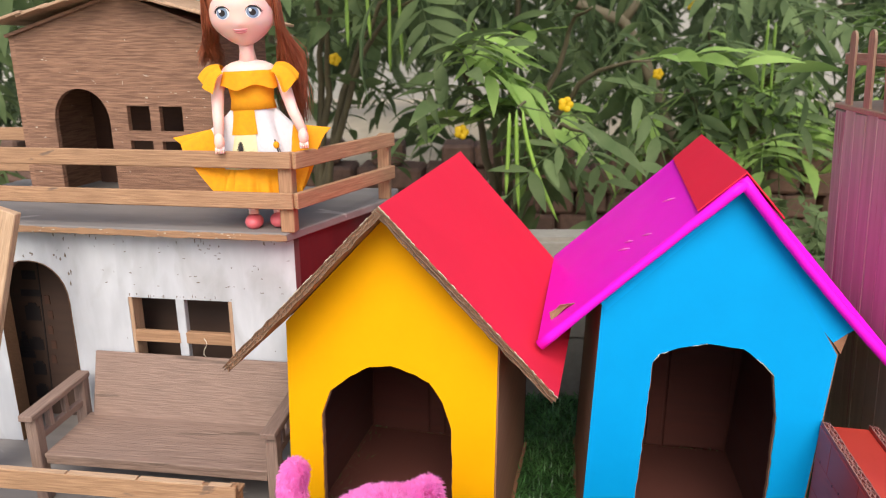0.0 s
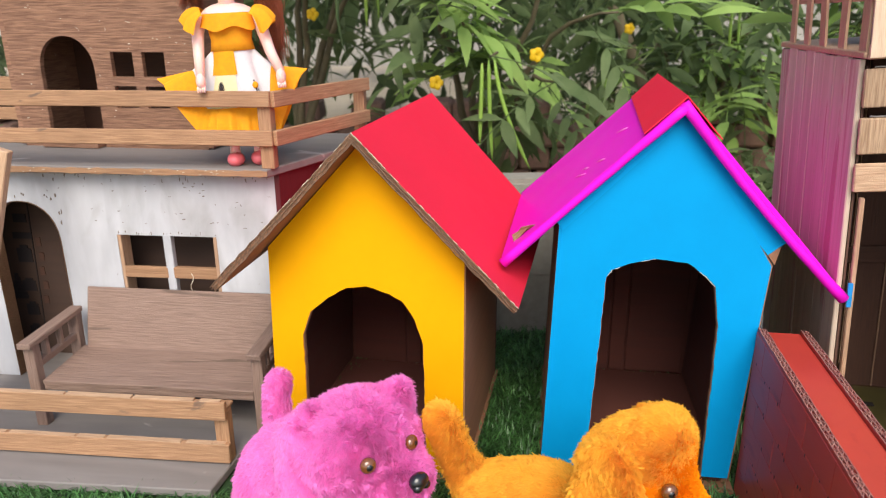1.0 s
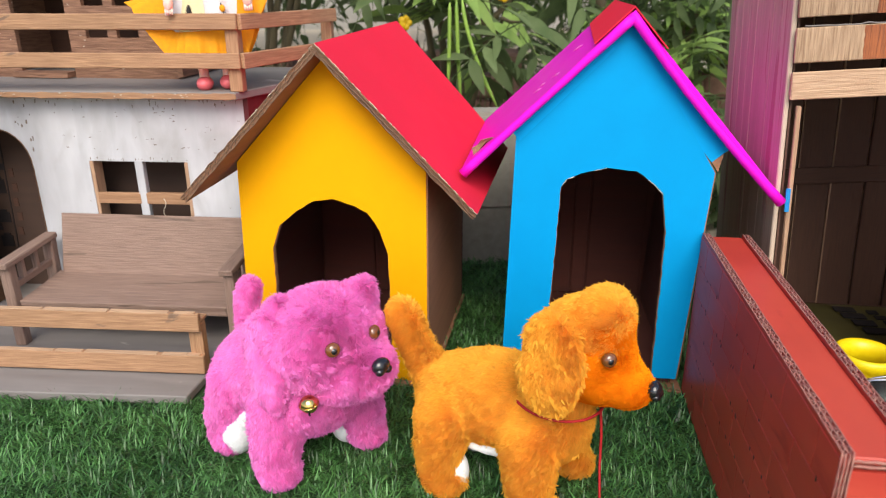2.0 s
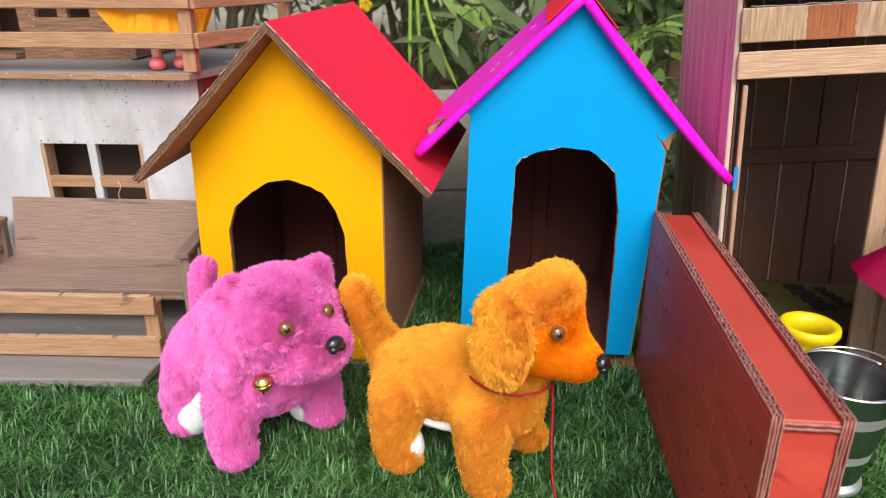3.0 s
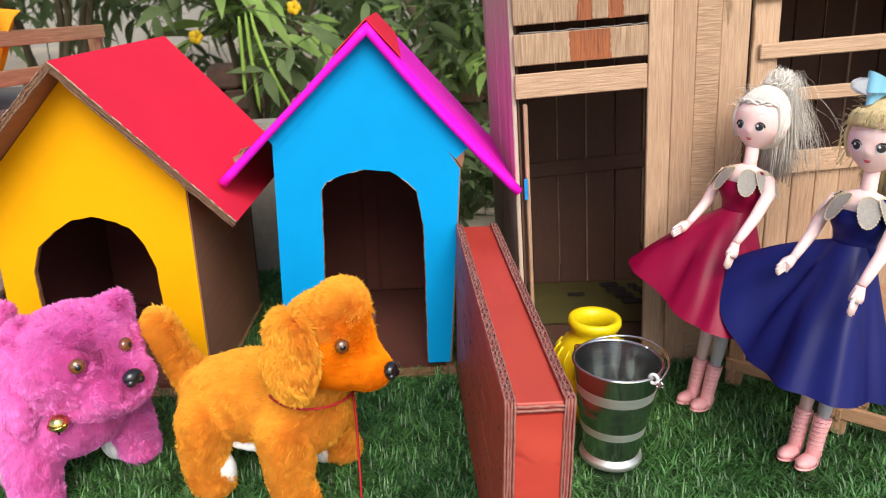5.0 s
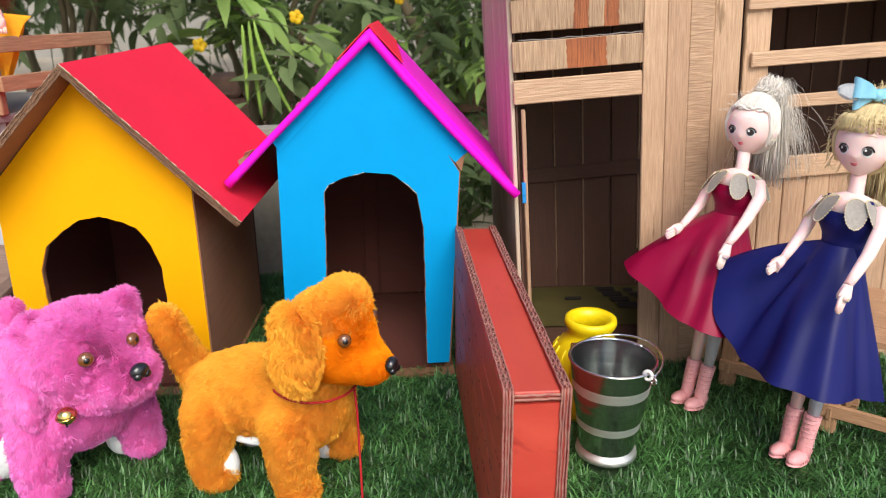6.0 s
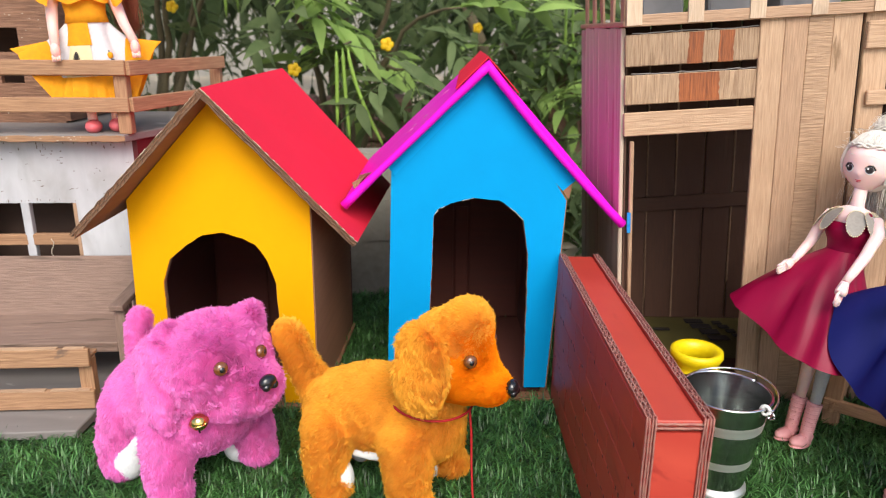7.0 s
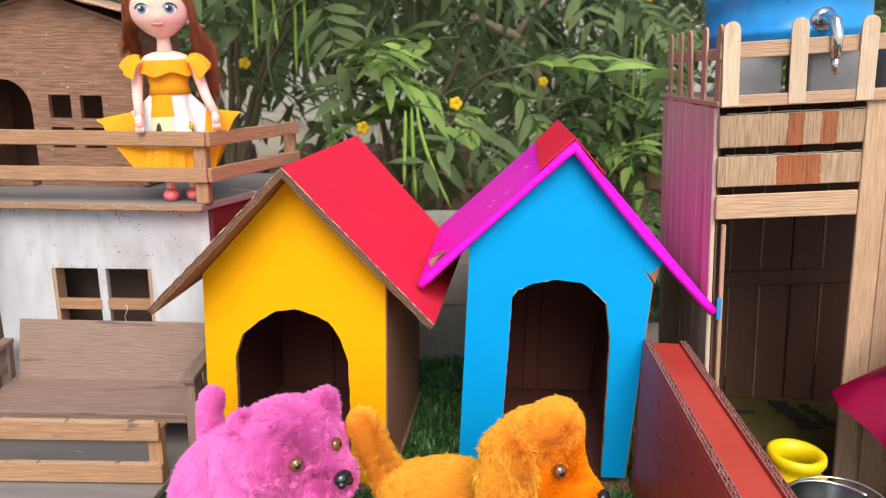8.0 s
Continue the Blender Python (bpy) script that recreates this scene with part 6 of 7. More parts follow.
            end = hz - (r.uniform(0.030, 0.048) if s < 0 else r.uniform(0.055, 0.105))
            far = 0.024 + 0.014 * u + (0.010 * r.random() if s > 0 else 0.004)
            key = [V((s * 0.001, -0.016 + 0.034 * t, hz + 0.0365 - 0.010 * abs(t - 0.45))), V((s * 0.020, -0.015 + 0.036 * t, hz + 0.029)), V((s * (0.0282 + 0.0030 * u), -0.013 + 0.039 * t, hz + 0.010)),
                   V((s * (0.0265 + 0.0075 * u), -0.005 + 0.032 * t, hz - 0.014)), V((s * far, 0.016 + 0.016 * t, (hz + end) / 2 - 0.006)), V((s * (far - 0.002 + 0.006 * u), 0.026 + 0.014 * t, end))]
            pts = []
            for j in range(16):
                x = j / 15 * 5
                i0 = min(int(x), 4)
                p = key[i0].lerp(key[i0 + 1], x - i0)
                g = max(0.0, x - 1.8) / 2.5
                pts.append(p + V((w * g * math.sin(2.6 * x + ph), w * g * math.cos(2.2 * x + ph), 0)))
            tube(hb, pts, [0.00034] * 14 + [0.00022, 0.0001], 3, HA)
    hb.transform(pose(0, -0.002, -0.0035) @ Matrix.Translation((0, 0, 0.170)) @ Matrix.Scale(0.99, 4) @ Matrix.Translation((0, 0, -0.170)))
    tmp = bpy.data.meshes.new('tmp'); hb.to_mesh(tmp); hb.free(); bm.from_mesh(tmp); bpy.data.meshes.remove(tmp)
    return single("doll", bm, [M_SKINT, M_SHOE, M_CLOTHY, M_CLOTHW, M_HAIRB, M_DARK, M_IRIS, M_LIPS, M_CREAM, M_SCLERA], "auburn-haired doll in a yellow and white frock on the terrace", "doll", m)


frock_doll(pose(-0.1565, 0.698, 0.2565, 0, -2.8, 9))


# ---- plush dogs ----
def capsule_chain(bm, pts, radii, steps=6):
    for (p, q), (r, s) in zip(zip(pts, pts[1:]), zip(radii, radii[1:])):
        for i in range(steps + 1):
            k = i / steps
            ball(bm, V(p).lerp(V(q), k), r + (s - r) * k, seg=12, rings=8)


def soften(bm, voxel=0.0032, rounds=6):
    """Melts overlapping lumps into one skin."""
    me = bpy.data.meshes.new("lumps")
    bm.to_mesh(me); bm.free()
    ob = new("lumps", me)
    r = ob.modifiers.new("r", "REMESH"); r.mode, r.voxel_size = "VOXEL", voxel
    s = ob.modifiers.new("s", "SMOOTH"); s.factor, s.iterations = 0.5, rounds
    out = bpy.data.meshes.new_from_object(ob.evaluated_get(bpy.context.evaluated_depsgraph_get()))
    bpy.data.objects.remove(ob); bpy.data.meshes.remove(me)
    return out


def with_fur(name, skin, mat, count, length, flow, lift, seed, width=0.0005, mess=0.45):
    """The skin and its pile of fine tapered hairs in one mesh."""
    skin.calc_loop_triangles()
    nv = len(skin.vertices)
    co = np.empty(nv * 3); skin.vertices.foreach_get("co", co); co = co.reshape(-1, 3)
    nt = len(skin.loop_triangles)
    tri = np.empty(nt * 3, int); skin.loop_triangles.foreach_get("vertices", tri); tri = tri.reshape(-1, 3)
    a, b, c = co[tri[:, 0]], co[tri[:, 1]], co[tri[:, 2]]
    nr = np.cross(b - a, c - a)
    area = np.linalg.norm(nr, axis=1)
    nr /= area[:, None] + 1e-12
    r = np.random.default_rng(seed)
    pick = r.choice(nt, count, p=area / area.sum())
    u, v = r.random(count), r.random(count)
    flip = u + v > 1
    u[flip], v[flip] = 1 - u[flip], 1 - v[flip]
    p = a[pick] + (b - a)[pick] * u[:, None] + (c - a)[pick] * v[:, None]
    n = nr[pick]
    # tufts lean together
    cell = (np.floor((p + r.normal(0, 0.0007, p.shape)) / 0.0034) @ np.array([73856093, 19349663, 83492791])).astype(np.int64) % 50021
    tuft = np.random.default_rng(seed + 1).normal(0, mess, (50021, 3))[cell]
    d = np.array(flow)[None, :] + tuft + r.normal(0, 0.16, (count, 3))
    d -= n * (d * n).sum(1)[:, None]
    L = length * r.uniform(0.65, 1.2, count)
    w = np.cross(d + n * lift, n); w /= np.linalg.norm(w, axis=1)[:, None] + 1e-9
    rows = []
    for k, side in ((0.0, -1.0), (0.0, 1.0), (0.6, 0.9), (1.0, -0.3)):
        dirn = n * lift * (1 - 0.45 * k) + d * (0.35 + 0.65 * k)
        dirn /= np.linalg.norm(dirn, axis=1)[:, None] + 1e-9
        rows.append(p + dirn * (L * k)[:, None] + side * w * width)
    hv = np.stack(rows, 1).reshape(-1, 3)
    base = np.arange(count)[:, None] * 4 + nv
    quads, tips = base + np.array([0, 1, 2]), base + np.array([0, 2, 3])
    sf = [list(pl.vertices) for pl in skin.polygons]
    me = bpy.data.meshes.new(name)
    loops = np.concatenate([np.array([i for f in sf for i in f], int), quads.ravel(), tips.ravel()])
    sizes = np.array([len(f) for f in sf] + [3] * count + [3] * count)
    me.vertices.add(nv + len(hv)); me.vertices.foreach_set("co", np.concatenate([co, hv]).ravel())
    me.loops.add(len(loops)); me.loops.foreach_set("vertex_index", loops)
    me.polygons.add(len(sizes)); me.polygons.foreach_set("loop_start", np.concatenate([[0], np.cumsum(sizes)[:-1]]))
    me.update(calc_edges=True)
    smooth = np.zeros(len(sizes), bool); smooth[:len(sf)] = True
    me.polygons.foreach_set("use_smooth", smooth)
    me.materials.append(mat)
    bpy.data.meshes.remove(skin)
    return me


def put(name, me, parent, label=""):
    ob = new(name, me)
    ob.parent = parent
    return tagged(ob, label)


def glass_eye(parent, at, look_to, r=0.0048):
    bm = bmesh.new()
    rot = V(look_to).to_track_quat("Z", "Y").to_matrix()
    ball(bm, at, (r, r, r * 0.75), rot, 0, 18, 12)
    ob = part("eye", bm, M_EYE, parent, "amber glass eye with a dark pupil")
    bm = bmesh.new()
    ball(bm, V(at) + V(look_to).normalized() * r * 0.42, (r * 0.52, r * 0.52, r * 0.40), rot, 0, 14, 8)
    part("pupil", bm, M_BLACK, ob)


def pink_dog():
    d = thing("plush_dog", "pink fluffy plush toy dog with amber eyes and a brass bell", "plush toy", pose(-0.048, 0.462, 0, 0, 0, -45), group="plush dogs")
    bm = bmesh.new()
    ball(bm, (-0.010, -0.008, 0.068), (0.058, 0.043, 0.034))
    ball(bm, (0.022, -0.004, 0.064), (0.043, 0.045, 0.035))
    ball(bm, (-0.034, -0.012, 0.058), (0.035, 0.041, 0.035))
    ball(bm, (0.036, 0.000, 0.088), (0.029, 0.035, 0.022))
    feet = ((0.030, -0.045), (0.038, 0.034), (-0.035, -0.047), (-0.034, 0.034))
    for x, y in feet:
        capsule_chain(bm, [(x * 0.85, y * 0.78, 0.058), (x, y * 0.95, 0.032), (x + 0.001, y, 0.0165)], [0.0225, 0.0180, 0.0152])
        ball(bm, (x + 0.004, y, 0.0115), (0.0170, 0.0155, 0.0115))
    capsule_chain(bm, [(-0.046, -0.006, 0.066), (-0.062, -0.004, 0.090), (-0.0660, -0.001, 0.108), (-0.0640, 0.001, 0.117)], [0.014, 0.0100, 0.0096, 0.0095])
    put("body", with_fur("body", soften(bm), M_PINK, 165000, 0.0052, (-0.15, 0, -0.7), 0.55, 31, width=0.00024, mess=0.20), d, "pink plush body")
    bm = bmesh.new()
    ball(bm, (0.038, 0.000, 0.108), (0.041, 0.047, 0.037))
    ball(bm, (0.034, -0.016, 0.112), (0.030, 0.029, 0.027))
    ball(bm, (0.070, 0.008, 0.093), (0.022, 0.027, 0.020))
    ball(bm, (0.054, 0.006, 0.084), (0.027, 0.033, 0.017))
    capsule_chain(bm, [(0.041, 0.024, 0.123), (0.042, 0.033, 0.132), (0.044, 0.0370, 0.1400)], [0.018, 0.0120, 0.0070])
    head = put("head", with_fur("head", soften(bm), M_PINK, 160000, 0.0064, (-0.05, 0, -0.7), 0.66, 33, width=0.00024, mess=0.28), d, "long pink plush pile on the head")
    bm = bmesh.new()
    # a broad flap that hangs from behind the brow down to the bell
    capsule_chain(bm, [(0.024, -0.026, 0.134), (0.020, -0.037, 0.118), (0.024, -0.0440, 0.100), (0.036, -0.0475, 0.084), (0.044, -0.0480, 0.0755)], [0.010, 0.0105, 0.0100, 0.0080, 0.0050])
    ball(bm, (0.023, -0.0390, 0.108), (0.020, 0.0085, 0.030), Euler((0.1, 0.25, 0.2)).to_matrix())
    ball(bm, (0.035, -0.0455, 0.091), (0.016, 0.0075, 0.018), Euler((0.1, 0.5, 0.2)).to_matrix())
    put("ear", with_fur("ear", soften(bm, 0.0025, 4), M_PINK, 52000, 0.0058, (0.30, 0, -0.8), 0.48, 35, width=0.00024, mess=0.24), head, "floppy pink plush ear")
    for s in (-1, 1):
        glass_eye(head, (0.0768, -0.001 + s * 0.0185, 0.1205), (1, s * 0.4, 0.15), 0.0056)
    bm = bmesh.new()
    ball(bm, (0.0945, 0.008, 0.104), (0.0055, 0.0075, 0.0060), None, 0, 18, 12)
    for s in (-1, 1):
        ball(bm, (0.0970, 0.008 + s * 0.0035, 0.1015), (0.0034, 0.0036, 0.0032), None, 0, 12, 8)
    part("nose", bm, M_BLACK, head, "glossy black plastic nose")
    bm = bmesh.new()
    ball(bm, (0, 0, 0), 0.0066, None, 0, 22, 14)
    tube(bm, [(0.0068 * math.cos(t / 20 * 2 * math.pi), 0.0068 * math.sin(t / 20 * 2 * math.pi), 0.0004) for t in range(21)], 0.0006, 6)
    bell = part("bell", bm, M_BRASS, d, "round brass bell", m=pose(0.0650, -0.0345, 0.0790, 10, 0, 0))
    bm = bmesh.new()
    box(bm, (0.0045, -0.004, -0.0022), (0.001, 0.0012, 0.006))
    part("slit", bm, M_BLACK, bell)
    bm = bmesh.new()
    ball(bm, (0.002, -0.002, 0.0345), (0.046, 0.034, 0.012), None, 0, 24, 14)
    part("belly", bm, M_FELT, d, "white felt belly")
    for (x, y), (ox, oy) in zip(feet, ((-0.004, 0.010), (-0.010, -0.0095), (0.0125, 0.001), (0.006, -0.008))):
        bm = bmesh.new()
        ball(bm, (x + ox, y + oy, 0.0185), (0.0130, 0.0135, 0.0185), None, 0, 20, 14)
        capsule_chain(bm, [(x + ox * 0.9, y + oy, 0.024), (x * 0.7 + ox, y * 0.75 + oy, 0.040)], [0.0115, 0.0115], 4)
        part("paw_lining", bm, M_FELT, d, "white felt inner leg")


def orange_dog():
    d = thing("plush_dog", "orange plush toy dog with floppy ears and a red thread collar", "plush toy", pose(0.104, 0.415, 0, 0, 0, -26), group="plush dogs")
    here = pose(0.104, 0.415, 0, 0, 0, -26).inverted()
    bm = bmesh.new()
    ball(bm, (0.004, 0, 0.070), (0.052, 0.036, 0.0345))
    ball(bm, (0.041, 0, 0.066), (0.034, 0.036, 0.037))
    ball(bm, (-0.028, 0, 0.062), (0.029, 0.034, 0.034))
    ball(bm, (0.052, 0, 0.092), (0.024, 0.030, 0.024))
    legs = ((0.042, -0.035), (0.052, 0.028), (-0.028, -0.033), (-0.028, 0.030))
    for x, y in legs:
        capsule_chain(bm, [(x * 0.94, y * 0.78, 0.060), (x, y * 0.94, 0.032), (x + 0.001, y, 0.0165)], [0.0215, 0.0170, 0.0140])
        ball(bm, (x + 0.005, y, 0.011), (0.0165, 0.0145, 0.011))
    capsule_chain(bm, [(-0.044, 0, 0.068), (-0.059, -0.002, 0.096), (-0.070, -0.003, 0.120), (-0.073, -0.003, 0.126)], [0.015, 0.0122, 0.0118, 0.0105])
    put("body", with_fur("body", soften(bm), M_ORANGE, 185000, 0.0056, (-0.70, 0, -0.60), 0.40, 41, width=0.00024, mess=0.17), d, "short orange plush pile")
    T = pose(0.0650, -0.004, 0.1315, 0, -3, -9)
    bm = bmesh.new()
    ball(bm, (0.002, 0, -0.006), (0.033, 0.034, 0.034))
    ball(bm, (0.0150, 0, 0.016), (0.0190, 0.025, 0.0235))
    ball(bm, (0.014, 0, -0.019), (0.028, 0.026, 0.021))
    ball(bm, (0.031, 0, -0.0245), (0.0185, 0.0175, 0.0150))
    bm.transform(T)
    head = put("head", with_fur("head", soften(bm), M_ORANGED, 95000, 0.0032, (-0.80, 0, -0.25), 0.26, 43, width=0.00024, mess=0.10), d, "deep orange short plush head")
    bm = bmesh.new()
    ball(bm, (0.003, -0.001, 0.0075), (0.0280, 0.0300, 0.0250))
    ball(bm, (0.0150, -0.001, 0.0220), (0.0175, 0.0235, 0.0195))
    ball(bm, (-0.010, -0.001, -0.0040), (0.0245, 0.031, 0.0270))
    bm.transform(T)
    put("crown", with_fur("crown", soften(bm), M_ORANGE, 62000, 0.0050, (-0.8, 0, -0.2), 0.42, 44, width=0.00024, mess=0.18), head, "lighter orange plush crown")
    for s in (-1, 1):
        bm = bmesh.new()
        ball(bm, (-0.004, s * 0.0350, 0.004 if s < 0 else -0.010), (0.0205, 0.0085, 0.0290), Euler((s * -0.15, 0.08, s * 0.15)).to_matrix())
        ball(bm, (-0.006, s * 0.0380, -0.010 if s < 0 else -0.020), (0.0200, 0.0080, 0.0245))
        ball(bm, (-0.004, s * 0.0270, 0.014 if s < 0 else 0.002), (0.0160, 0.0110, 0.0120))
        bm.transform(T)
        put("ear", with_fur("ear", soften(bm, 0.0025, 4), M_ORANGE, 46000, 0.0064, (-0.1, 0, -0.8), 0.42, 45 + s, width=0.00024, mess=0.22), head, "floppy orange ear")
        at = T @ V((0.0285, -0.0240, 0.0045) if s < 0 else (0.0265, 0.0205, 0.0045))
        glass_eye(head, at, T.to_3x3() @ V((0.75, s * 0.8, 0.1)), 0.0050)
    bm = bmesh.new()
    ball(bm, T @ V((0.0500, 0, -0.0225)), (0.0052, 0.0066, 0.0060), None, 0, 18, 12)
    for s in (-1, 1):
        ball(bm, T @ V((0.0520, s * 0.003, -0.0255)), (0.0032, 0.0032, 0.003), None, 0, 12, 8)
    part("nose", bm, M_BLACK, head, "glossy black plastic nose")
    bm = bmesh.new()
    n = 40
    ring = [(0.050 + 0.0325 * math.cos(2 * math.pi * k / n), 0.000 + 0.0350 * math.sin(2 * math.pi * k / n), 0.0865 - 0.003 * math.cos(2 * math.pi * k / n)) for k in range(n + 1)]
    tube(bm, ring, 0.0010, 6)
    part("collar", bm, M_THREAD, d, "twisted red thread collar")
    bm = bmesh.new()
    tube(bm, [here @ V(p) for p in ((0.1775, 0.384, 0.079), (0.1785, 0.380, 0.060), (0.1785, 0.377, 0.034), (0.178, 0.368, 0.013), (0.176, 0.340, 0.008), (0.168, 0.27, 0.007), (0.148, 0.19, 0.007))], 0.0010, 6)
    part("lead", bm, M_THREAD, d, "loose red thread lead trailing over the turf")
    bm = bmesh.new()
    ball(bm, (0.006, 0, 0.0400), (0.044, 0.027, 0.0095), None, 0, 24, 12)
    part("belly", bm, M_FELT, d, "white felt belly")
    for (x, y), (ox, oy) in zip(legs, ((-0.004, 0.009), (-0.008, -0.007), (0.0105, 0.004), (0.006, -0.008))):
        bm = bmesh.new()
        ball(bm, (x + ox, y + oy, 0.0180), (0.0120, 0.0105, 0.0180), None, 0, 20, 14)
        part("paw_lining", bm, M_FELT, d, "white felt inner leg")


pink_dog()
orange_dog()


# ---- shrubs behind ----
def leaflet(L, W, fold=0.25, droop=0.25, plain=False):
    """Vertices and faces of a pointed leaflet along +x."""
    vs, fs = [], []
    st = [(0, 0.08), (0.2, 0.75), (0.42, 1.0), (0.65, 0.8), (0.85, 0.4), (1.0, 0.02)]
    if plain:
        st = [(0, 0.08), (0.4, 1.0), (0.75, 0.6), (1.0, 0.02)]
    for k, w in st:
        z = -droop * L * k * k
        for s in (-1, 0, 1):
            vs.append((L * k, s * W / 2 * w, z + (abs(s) * fold * W / 2 * w)))
    for i in range(len(st) - 1):
        for j in (0, 1):
            a = i * 3 + j
            fs.append((a, a + 1, a + 4, a + 3))
    return np.array(vs), fs


def compound(seed, plain=False):
    """A feathered leaf: a thin stalk with paired pointed leaflets and one at the tip."""
    r = random.Random(seed)
    V_, F_ = [], []
    n = r.choice((3, 3, 4))
    L = r.uniform(0.10, 0.15)
    spots = []
    for i in range(n):
        k = 0.35 + 0.55 * i / n
        for s in (-1, 1):
            spots.append((k, s * radians(r.uniform(45, 65)), r.uniform(0.045, 0.066)))
    spots.append((1.0, 0.0, r.uniform(0.055, 0.075)))
    for k, a, ln in spots:
        v, f = leaflet(ln, ln * r.uniform(0.24, 0.31), droop=r.uniform(0.1, 0.5), plain=plain)
        c, s = math.cos(a), math.sin(a)
        tw = r.uniform(-0.4, 0.4)
        y, z = v[:, 1] * math.cos(tw) - v[:, 2] * math.sin(tw), v[:, 1] * math.sin(tw) + v[:, 2] * math.cos(tw)
        v = np.stack([v[:, 0] * c - y * s + L * k, v[:, 0] * s + y * c, z - 0.35 * L * k * k], 1)
        b = sum(len(q) for q in V_)
        V_.append(v); F_ += [tuple(i + b for i in q) for q in f]
    b = sum(len(q) for q in V_)
    st = []
    for i in range(6):
        k = i / 5
        for dy, dz in ((-0.0009, 0), (0.0009, 0), (0, 0.0012)):
            st.append((L * k, dy, -0.35 * L * k * k + dz))
    V_.append(np.array(st))
    for i in range(5):
        for j in range(3):
            F_.append((b + i * 3 + j, b + i * 3 + (j + 1) % 3, b + i * 3 + 3 + (j + 1) % 3, b + i * 3 + 3 + j))
    return np.concatenate(V_), F_


LEAVES = [compound(s) for s in range(6)]
FAR_LEAVES = [compound(s, True) for s in range(6)]
LEAF_MESH = []
for v, f in LEAVES:
    me = bpy.data.meshes.new("leaf")
    me.from_pydata(v.tolist(), [], f)
    me.materials.append(M_LEAF)
    for pl in me.polygons:
        pl.use_smooth = True
    LEAF_MESH.append(me)


YOUNG_MESH = []
for me in LEAF_MESH:
    me = me.copy()
    me.materials[0] = M_LEAFY
    YOUNG_MESH.append(me)


def shrub(name, label, base, tips, leaves, seed, pods=(), flowers=(), young=0.0, size=1.0):
    r = random.Random(seed)
    s = thing(name, label, "shrub", pose(*base))
    spots = []
    for tip in tips:
        bm = bmesh.new()
        end = V(tip) - V(base)
        mid = V((end.x * 0.35 + r.uniform(-0.05, 0.05), end.y * 0.25, end.z * 0.75 + 0.12))
        pts = []
        for i in range(13):
            k = i / 12
            p = (1 - k) ** 2 * V((0, 0, -0.01)) + 2 * k * (1 - k) * mid + k * k * end
            p += V((r.uniform(-1, 1), r.uniform(-1, 1), r.uniform(-1, 1))) * 0.006 * (0 < i < 12)
            pts.append(p)
            if k > 0.4:
                spots.append((p, (end - mid).normalized(), k))
        tube(bm, pts, [0.010 * (1 - 0.85 * i / 12) for i in range(13)], 8)
        part("branch", bm, M_STEM, s)
    for i in range(leaves):
        p, d, k = spots[r.randrange(len(spots))]
        yaw = r.uniform(0, 360)
        ob = new("leaf", (YOUNG_MESH if r.random() < young else LEAF_MESH)[r.randrange(len(LEAF_MESH))])
        ob.parent = s
        sc = size * r.uniform(0.85, 1.3)
        ob.matrix_local = Matrix.Translation(p) @ pose(0, 0, 0, r.uniform(-25, 25), r.uniform(-20, 50), yaw) @ Matrix.Diagonal((sc, sc, sc, 1))
    for x, y, z, L, lean in pods:
        bm = bmesh.new()
        o = V((x, y, z)) - V(base)
        pts = [o + V((lean * L * (i / 9) ** 1.5, r.uniform(-0.001, 0.001), -L * i / 9)) for i in range(10)]
        tube(bm, pts, [0.0012] + [0.0030] * 7 + [0.0024, 0.0006], 8)
        part("pod", bm, M_POD, s, "long slender light green seed pod")
    for x, y, z in flowers:
        bm = bmesh.new()
        o = V((x, y, z)) - V(base)
        for k in range(5):
            a = 2 * math.pi * k / 5
            ball(bm, o + V((0.006 * math.cos(a), -0.003, 0.006 * math.sin(a))), (0.0055, 0.002, 0.0055), Euler((0.3 * math.sin(a), a, 0)).to_matrix(), 0, 10, 6)
        lathe(bm, [(0.005, 0), (0.0035, 0.008), (0.002, 0.016)], 10, m=Matrix.Translation(o) @ pose(0, 0, 0, -80, 0, 0))
        part("flower", bm, M_PETAL, s, "yellow trumpet flower")
    return s


shrub("shrub", "leafy green shrub with long pods behind the yellow kennel", (0.10, 1.42, -0.016),
      [(0.00, 1.12, 0.42), (0.10, 1.06, 0.34), (0.20, 1.10, 0.30), (0.02, 1.22, 0.46), (0.22, 1.22, 0.48), (0.12, 1.3, 0.62), (0.30, 1.15, 0.40)], 46, 3,
      [(0.098, 1.07, 0.335, 0.15, 0.05), (0.106, 1.06, 0.335, 0.16, 0.35), (0.088, 1.065, 0.33, 0.12, -0.02), (-0.16, 1.2, 0.52, 0.10, 0.0), (-0.13, 1.2, 0.55, 0.12, 0.05)],
      [(0.17, 1.10, 0.34), (0.02, 1.1, 0.30)], young=0.3, size=1.2)
shrub("shrub", "leafy green shrub with bright young leaves behind the blue kennel", (0.64, 1.78, -0.016),
      [(0.46, 1.52, 0.33), (0.56, 1.46, 0.34), (0.64, 1.50, 0.36), (0.70, 1.55, 0.42), (0.52, 1.60, 0.46), (0.76, 1.50, 0.50), (0.60, 1.42, 0.26), (0.50, 1.50, 0.22), (0.72, 1.45, 0.28)], 66, 8,
      [(0.590, 1.468, 0.47, 0.145, 0.02), (0.604, 1.468, 0.465, 0.14, 0.05)], [(0.47, 1.55, 0.50), (0.66, 1.6, 0.56), (0.40, 1.5, 0.37)], young=0.55, size=1.15)
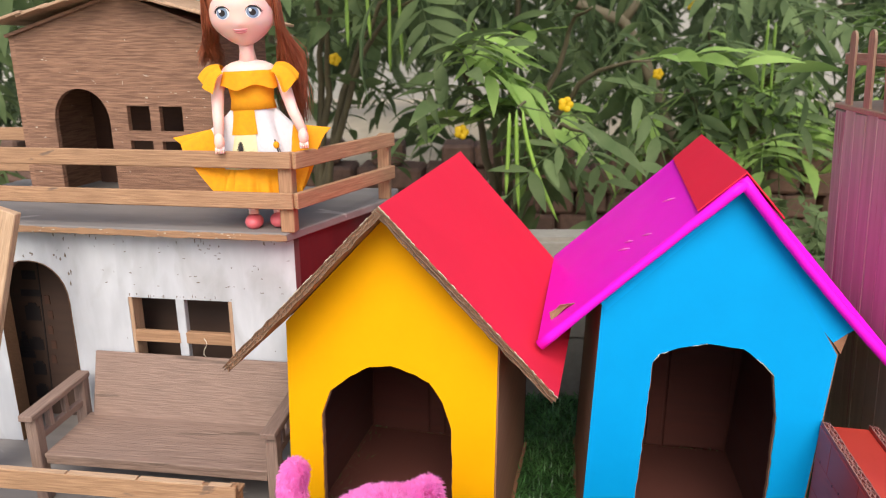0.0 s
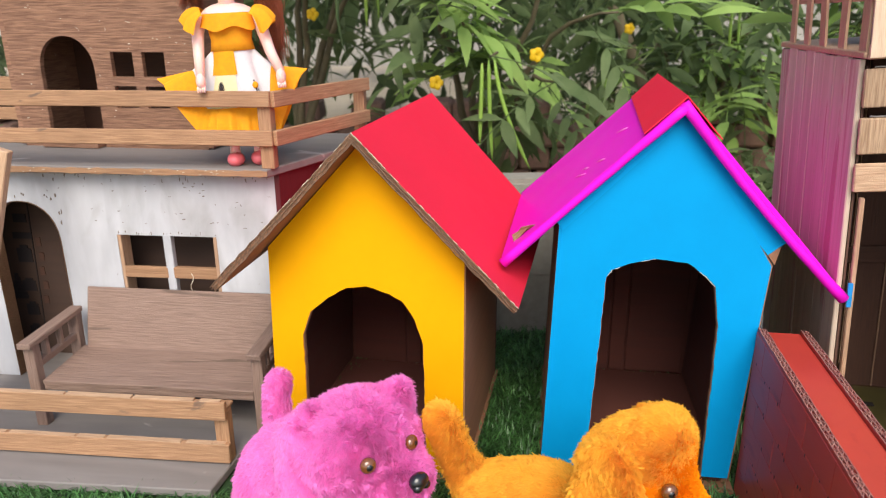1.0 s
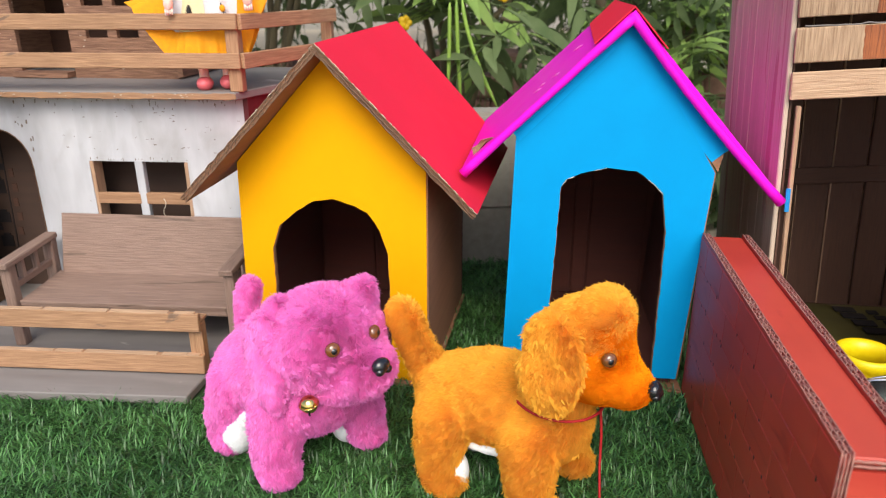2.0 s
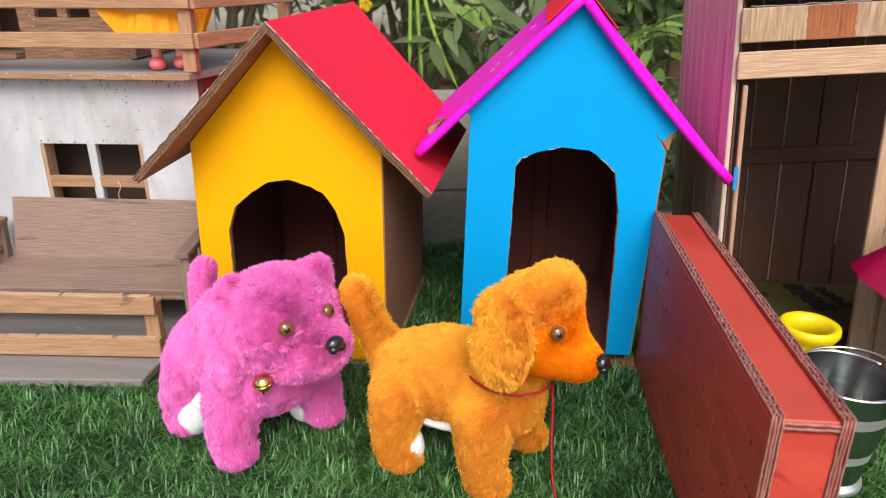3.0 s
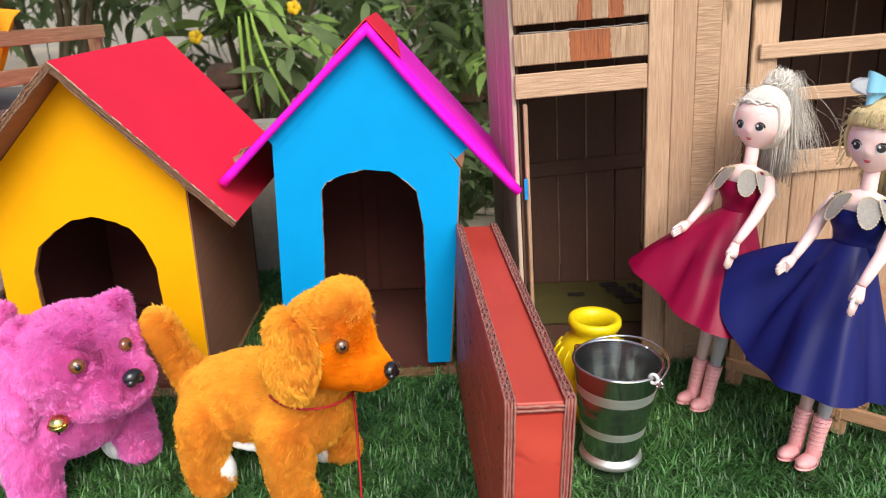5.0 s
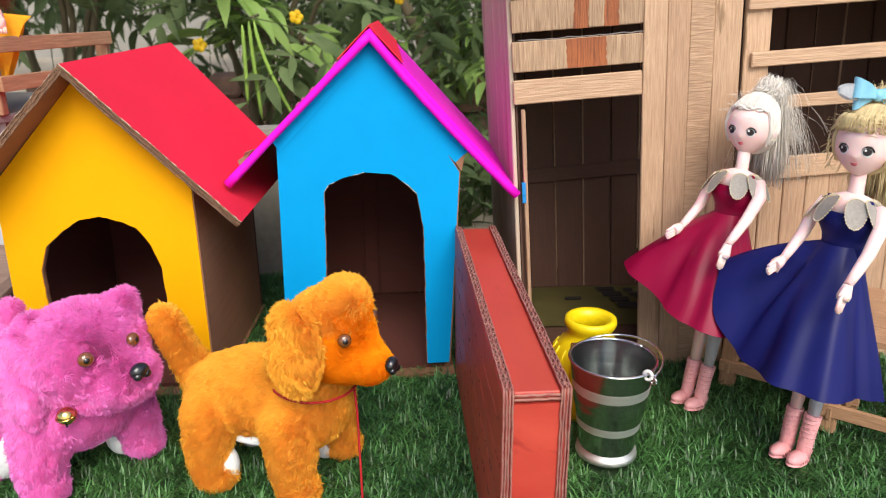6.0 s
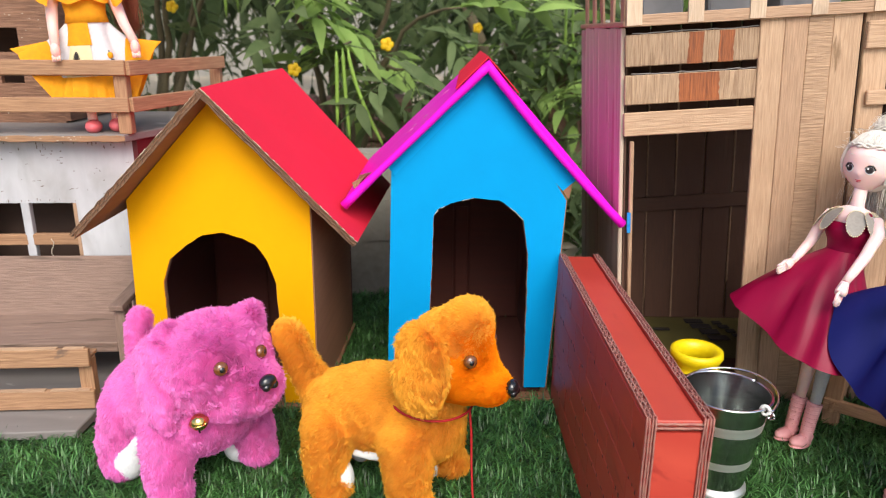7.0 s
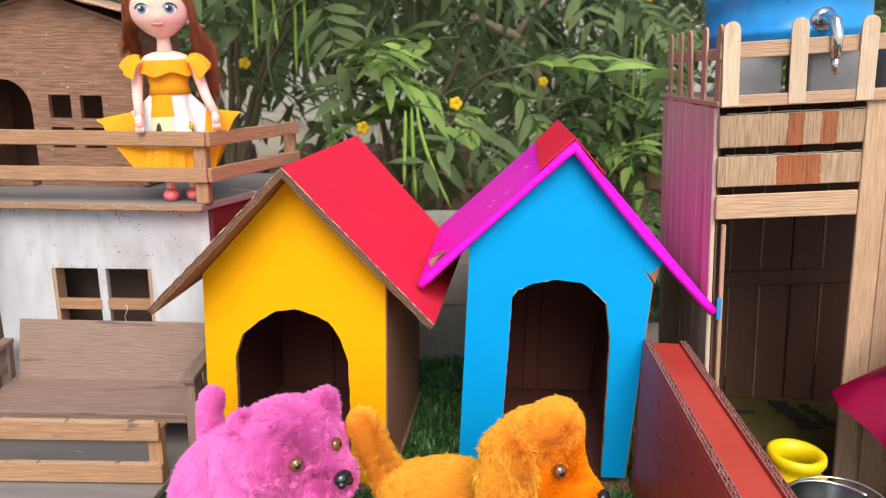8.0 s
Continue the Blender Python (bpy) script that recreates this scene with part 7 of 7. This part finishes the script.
shrub("shrub", "leafy green shrub hanging over the wooden terrace", (-0.30, 1.50, -0.016),
      [(-0.20, 1.25, 0.52), (-0.06, 1.26, 0.53), (-0.24, 1.28, 0.56), (-0.35, 1.3, 0.58), (-0.04, 1.2, 0.50), (-0.5, 1.3, 0.55)], 26, 15,
      [(-0.10, 1.25, 0.50, 0.12, 0.0), (-0.085, 1.26, 0.52, 0.13, 0.04)], [(-0.2, 1.3, 0.40)])
shrub("shrub", "leafy green shrub beside the shed roof", (1.10, 1.85, -0.016),
      [(0.90, 1.55, 0.40), (0.98, 1.50, 0.5), (1.15, 1.55, 0.45), (0.86, 1.6, 0.55), (1.25, 1.6, 0.55), (1.02, 1.45, 0.3)], 52, 21, (), (), young=0.3, size=1.1)

# a leaning woody trunk with forking limbs among the shrubs
tree = thing("tree", "leaning brown tree with forked bare limbs among the shrubs", "tree", pose(0.62, 1.95, -0.016) @ Matrix.Diagonal((1.42, 1.0, 1.32, 1)))
bm = bmesh.new()
tube(bm, [(0, 0, 0), (-0.03, -0.01, 0.12), (-0.07, -0.02, 0.23), (-0.115, -0.02, 0.33), (-0.145, -0.02, 0.379), (-0.26, -0.02, 0.423), (-0.364, -0.02, 0.447), (-0.390, -0.01, 0.51), (-0.41, 0.0, 0.60), (-0.43, 0.02, 0.9)], [0.015, 0.0135, 0.012, 0.011, 0.0105, 0.0100, 0.0095, 0.009, 0.008, 0.006], 12)
part("trunk", bm, M_STEM, tree)
for a, b, c in (((-0.364, -0.02, 0.447), (-0.45, -0.03, 0.458), (-0.55, -0.02, 0.480)), ((-0.26, -0.02, 0.423), (-0.285, -0.03, 0.475), (-0.22, -0.02, 0.53)), ((-0.145, -0.02, 0.379), (-0.08, 0.0, 0.46), (-0.02, 0.02, 0.62)), ((-0.390, -0.01, 0.51), (-0.34, 0.0, 0.56), (-0.28, 0.02, 0.68))):
    bm = bmesh.new()
    tube(bm, [a, V(a).lerp(V(b), 0.5) + V((0, 0, 0.006)), b, V(b).lerp(V(c), 0.5) + V((0, 0, -0.006)), c], [0.009, 0.008, 0.007, 0.005, 0.003], 10)
    part("limb", bm, M_STEM, tree)


def thicket(name, n, x0, x1, y0, y1, z0, z1, seed, mat, label, scale=1.0, gaps=0.0, clear=lambda x, y, z: False):
    r = np.random.default_rng(seed)
    Vs, Fs, off = [], [], 0
    made = 0
    while made < n:
        p = np.array([r.uniform(x0, x1), r.uniform(y0, y1), r.uniform(z0, z1)])
        if noise.noise(Vector(p * 3.2)) < gaps - 0.25:
            continue
        if clear(*p) and r.random() < 0.85:
            continue
        v, f = (FAR_LEAVES if p[1] > 1.9 else LEAVES)[r.integers(len(LEAVES))]
        m = np.array(Euler((r.uniform(-0.5, 0.5), r.uniform(0.0, 1.35), r.uniform(0, 6.28))).to_matrix())
        Vs.append((v * scale * r.uniform(0.7, 1.15)) @ m.T + p)
        Fs += [tuple(i + off for i in q) for q in f]
        off += len(v)
        made += 1
    me = bpy.data.meshes.new(name)
    me.from_pydata(np.concatenate(Vs).tolist(), [], Fs)
    me.materials.append(mat)
    for pl in me.polygons:
        pl.use_smooth = True
    return tagged(new(name, me), label, "foliage", kind="stuff")


thicket("foliage_near", 250, -1.1, 1.5, 1.25, 1.9, 0.08, 0.70, 3, M_LEAF, "dense feathery green leaves of the shrubs", 1.2, 0.20,
        clear=lambda x, y, z: -0.55 < x < 0.85 and z < (0.46 if x < 0.12 else 0.26))
thicket("foliage_low", 170, 0.37, 0.66, 1.02, 1.34, 0.0, 0.17, 21, M_LEAF, "low green weeds growing beside the kerb", 0.9, 0.0)
# Out-of-view boughs, added only to shade the shrubs.
thicket("foliage_canopy", 110, -1.3, 0.45, 0.95, 1.7, 0.74, 1.05, 9, M_LEAF, "unseen leafy boughs added to shade the shrubs", 2.0, 0.15)
thicket("foliage_far", 1500, -1.9, 2.7, 1.95, 3.2, 0.05, 1.05, 4, M_LEAFF, "thicket leaves behind the brick wall, shade in their green", 1.7, 0.24,
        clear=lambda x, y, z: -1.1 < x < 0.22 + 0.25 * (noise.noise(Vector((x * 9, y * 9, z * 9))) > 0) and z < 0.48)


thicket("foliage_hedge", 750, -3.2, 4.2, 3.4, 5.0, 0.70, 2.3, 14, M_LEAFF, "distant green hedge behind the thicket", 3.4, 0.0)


# pale backdrop added far behind the thicket for bright gaps between the leaves
bm = bmesh.new()
box(bm, (0.3, 6.5, 1.1), (16, 0.12, 2.25))
single("wall_far", bm, M_FARWALL, "pale backdrop wall added behind the leaves for bright gaps", "wall", pose(0, 0, -0.016), kind="structure")
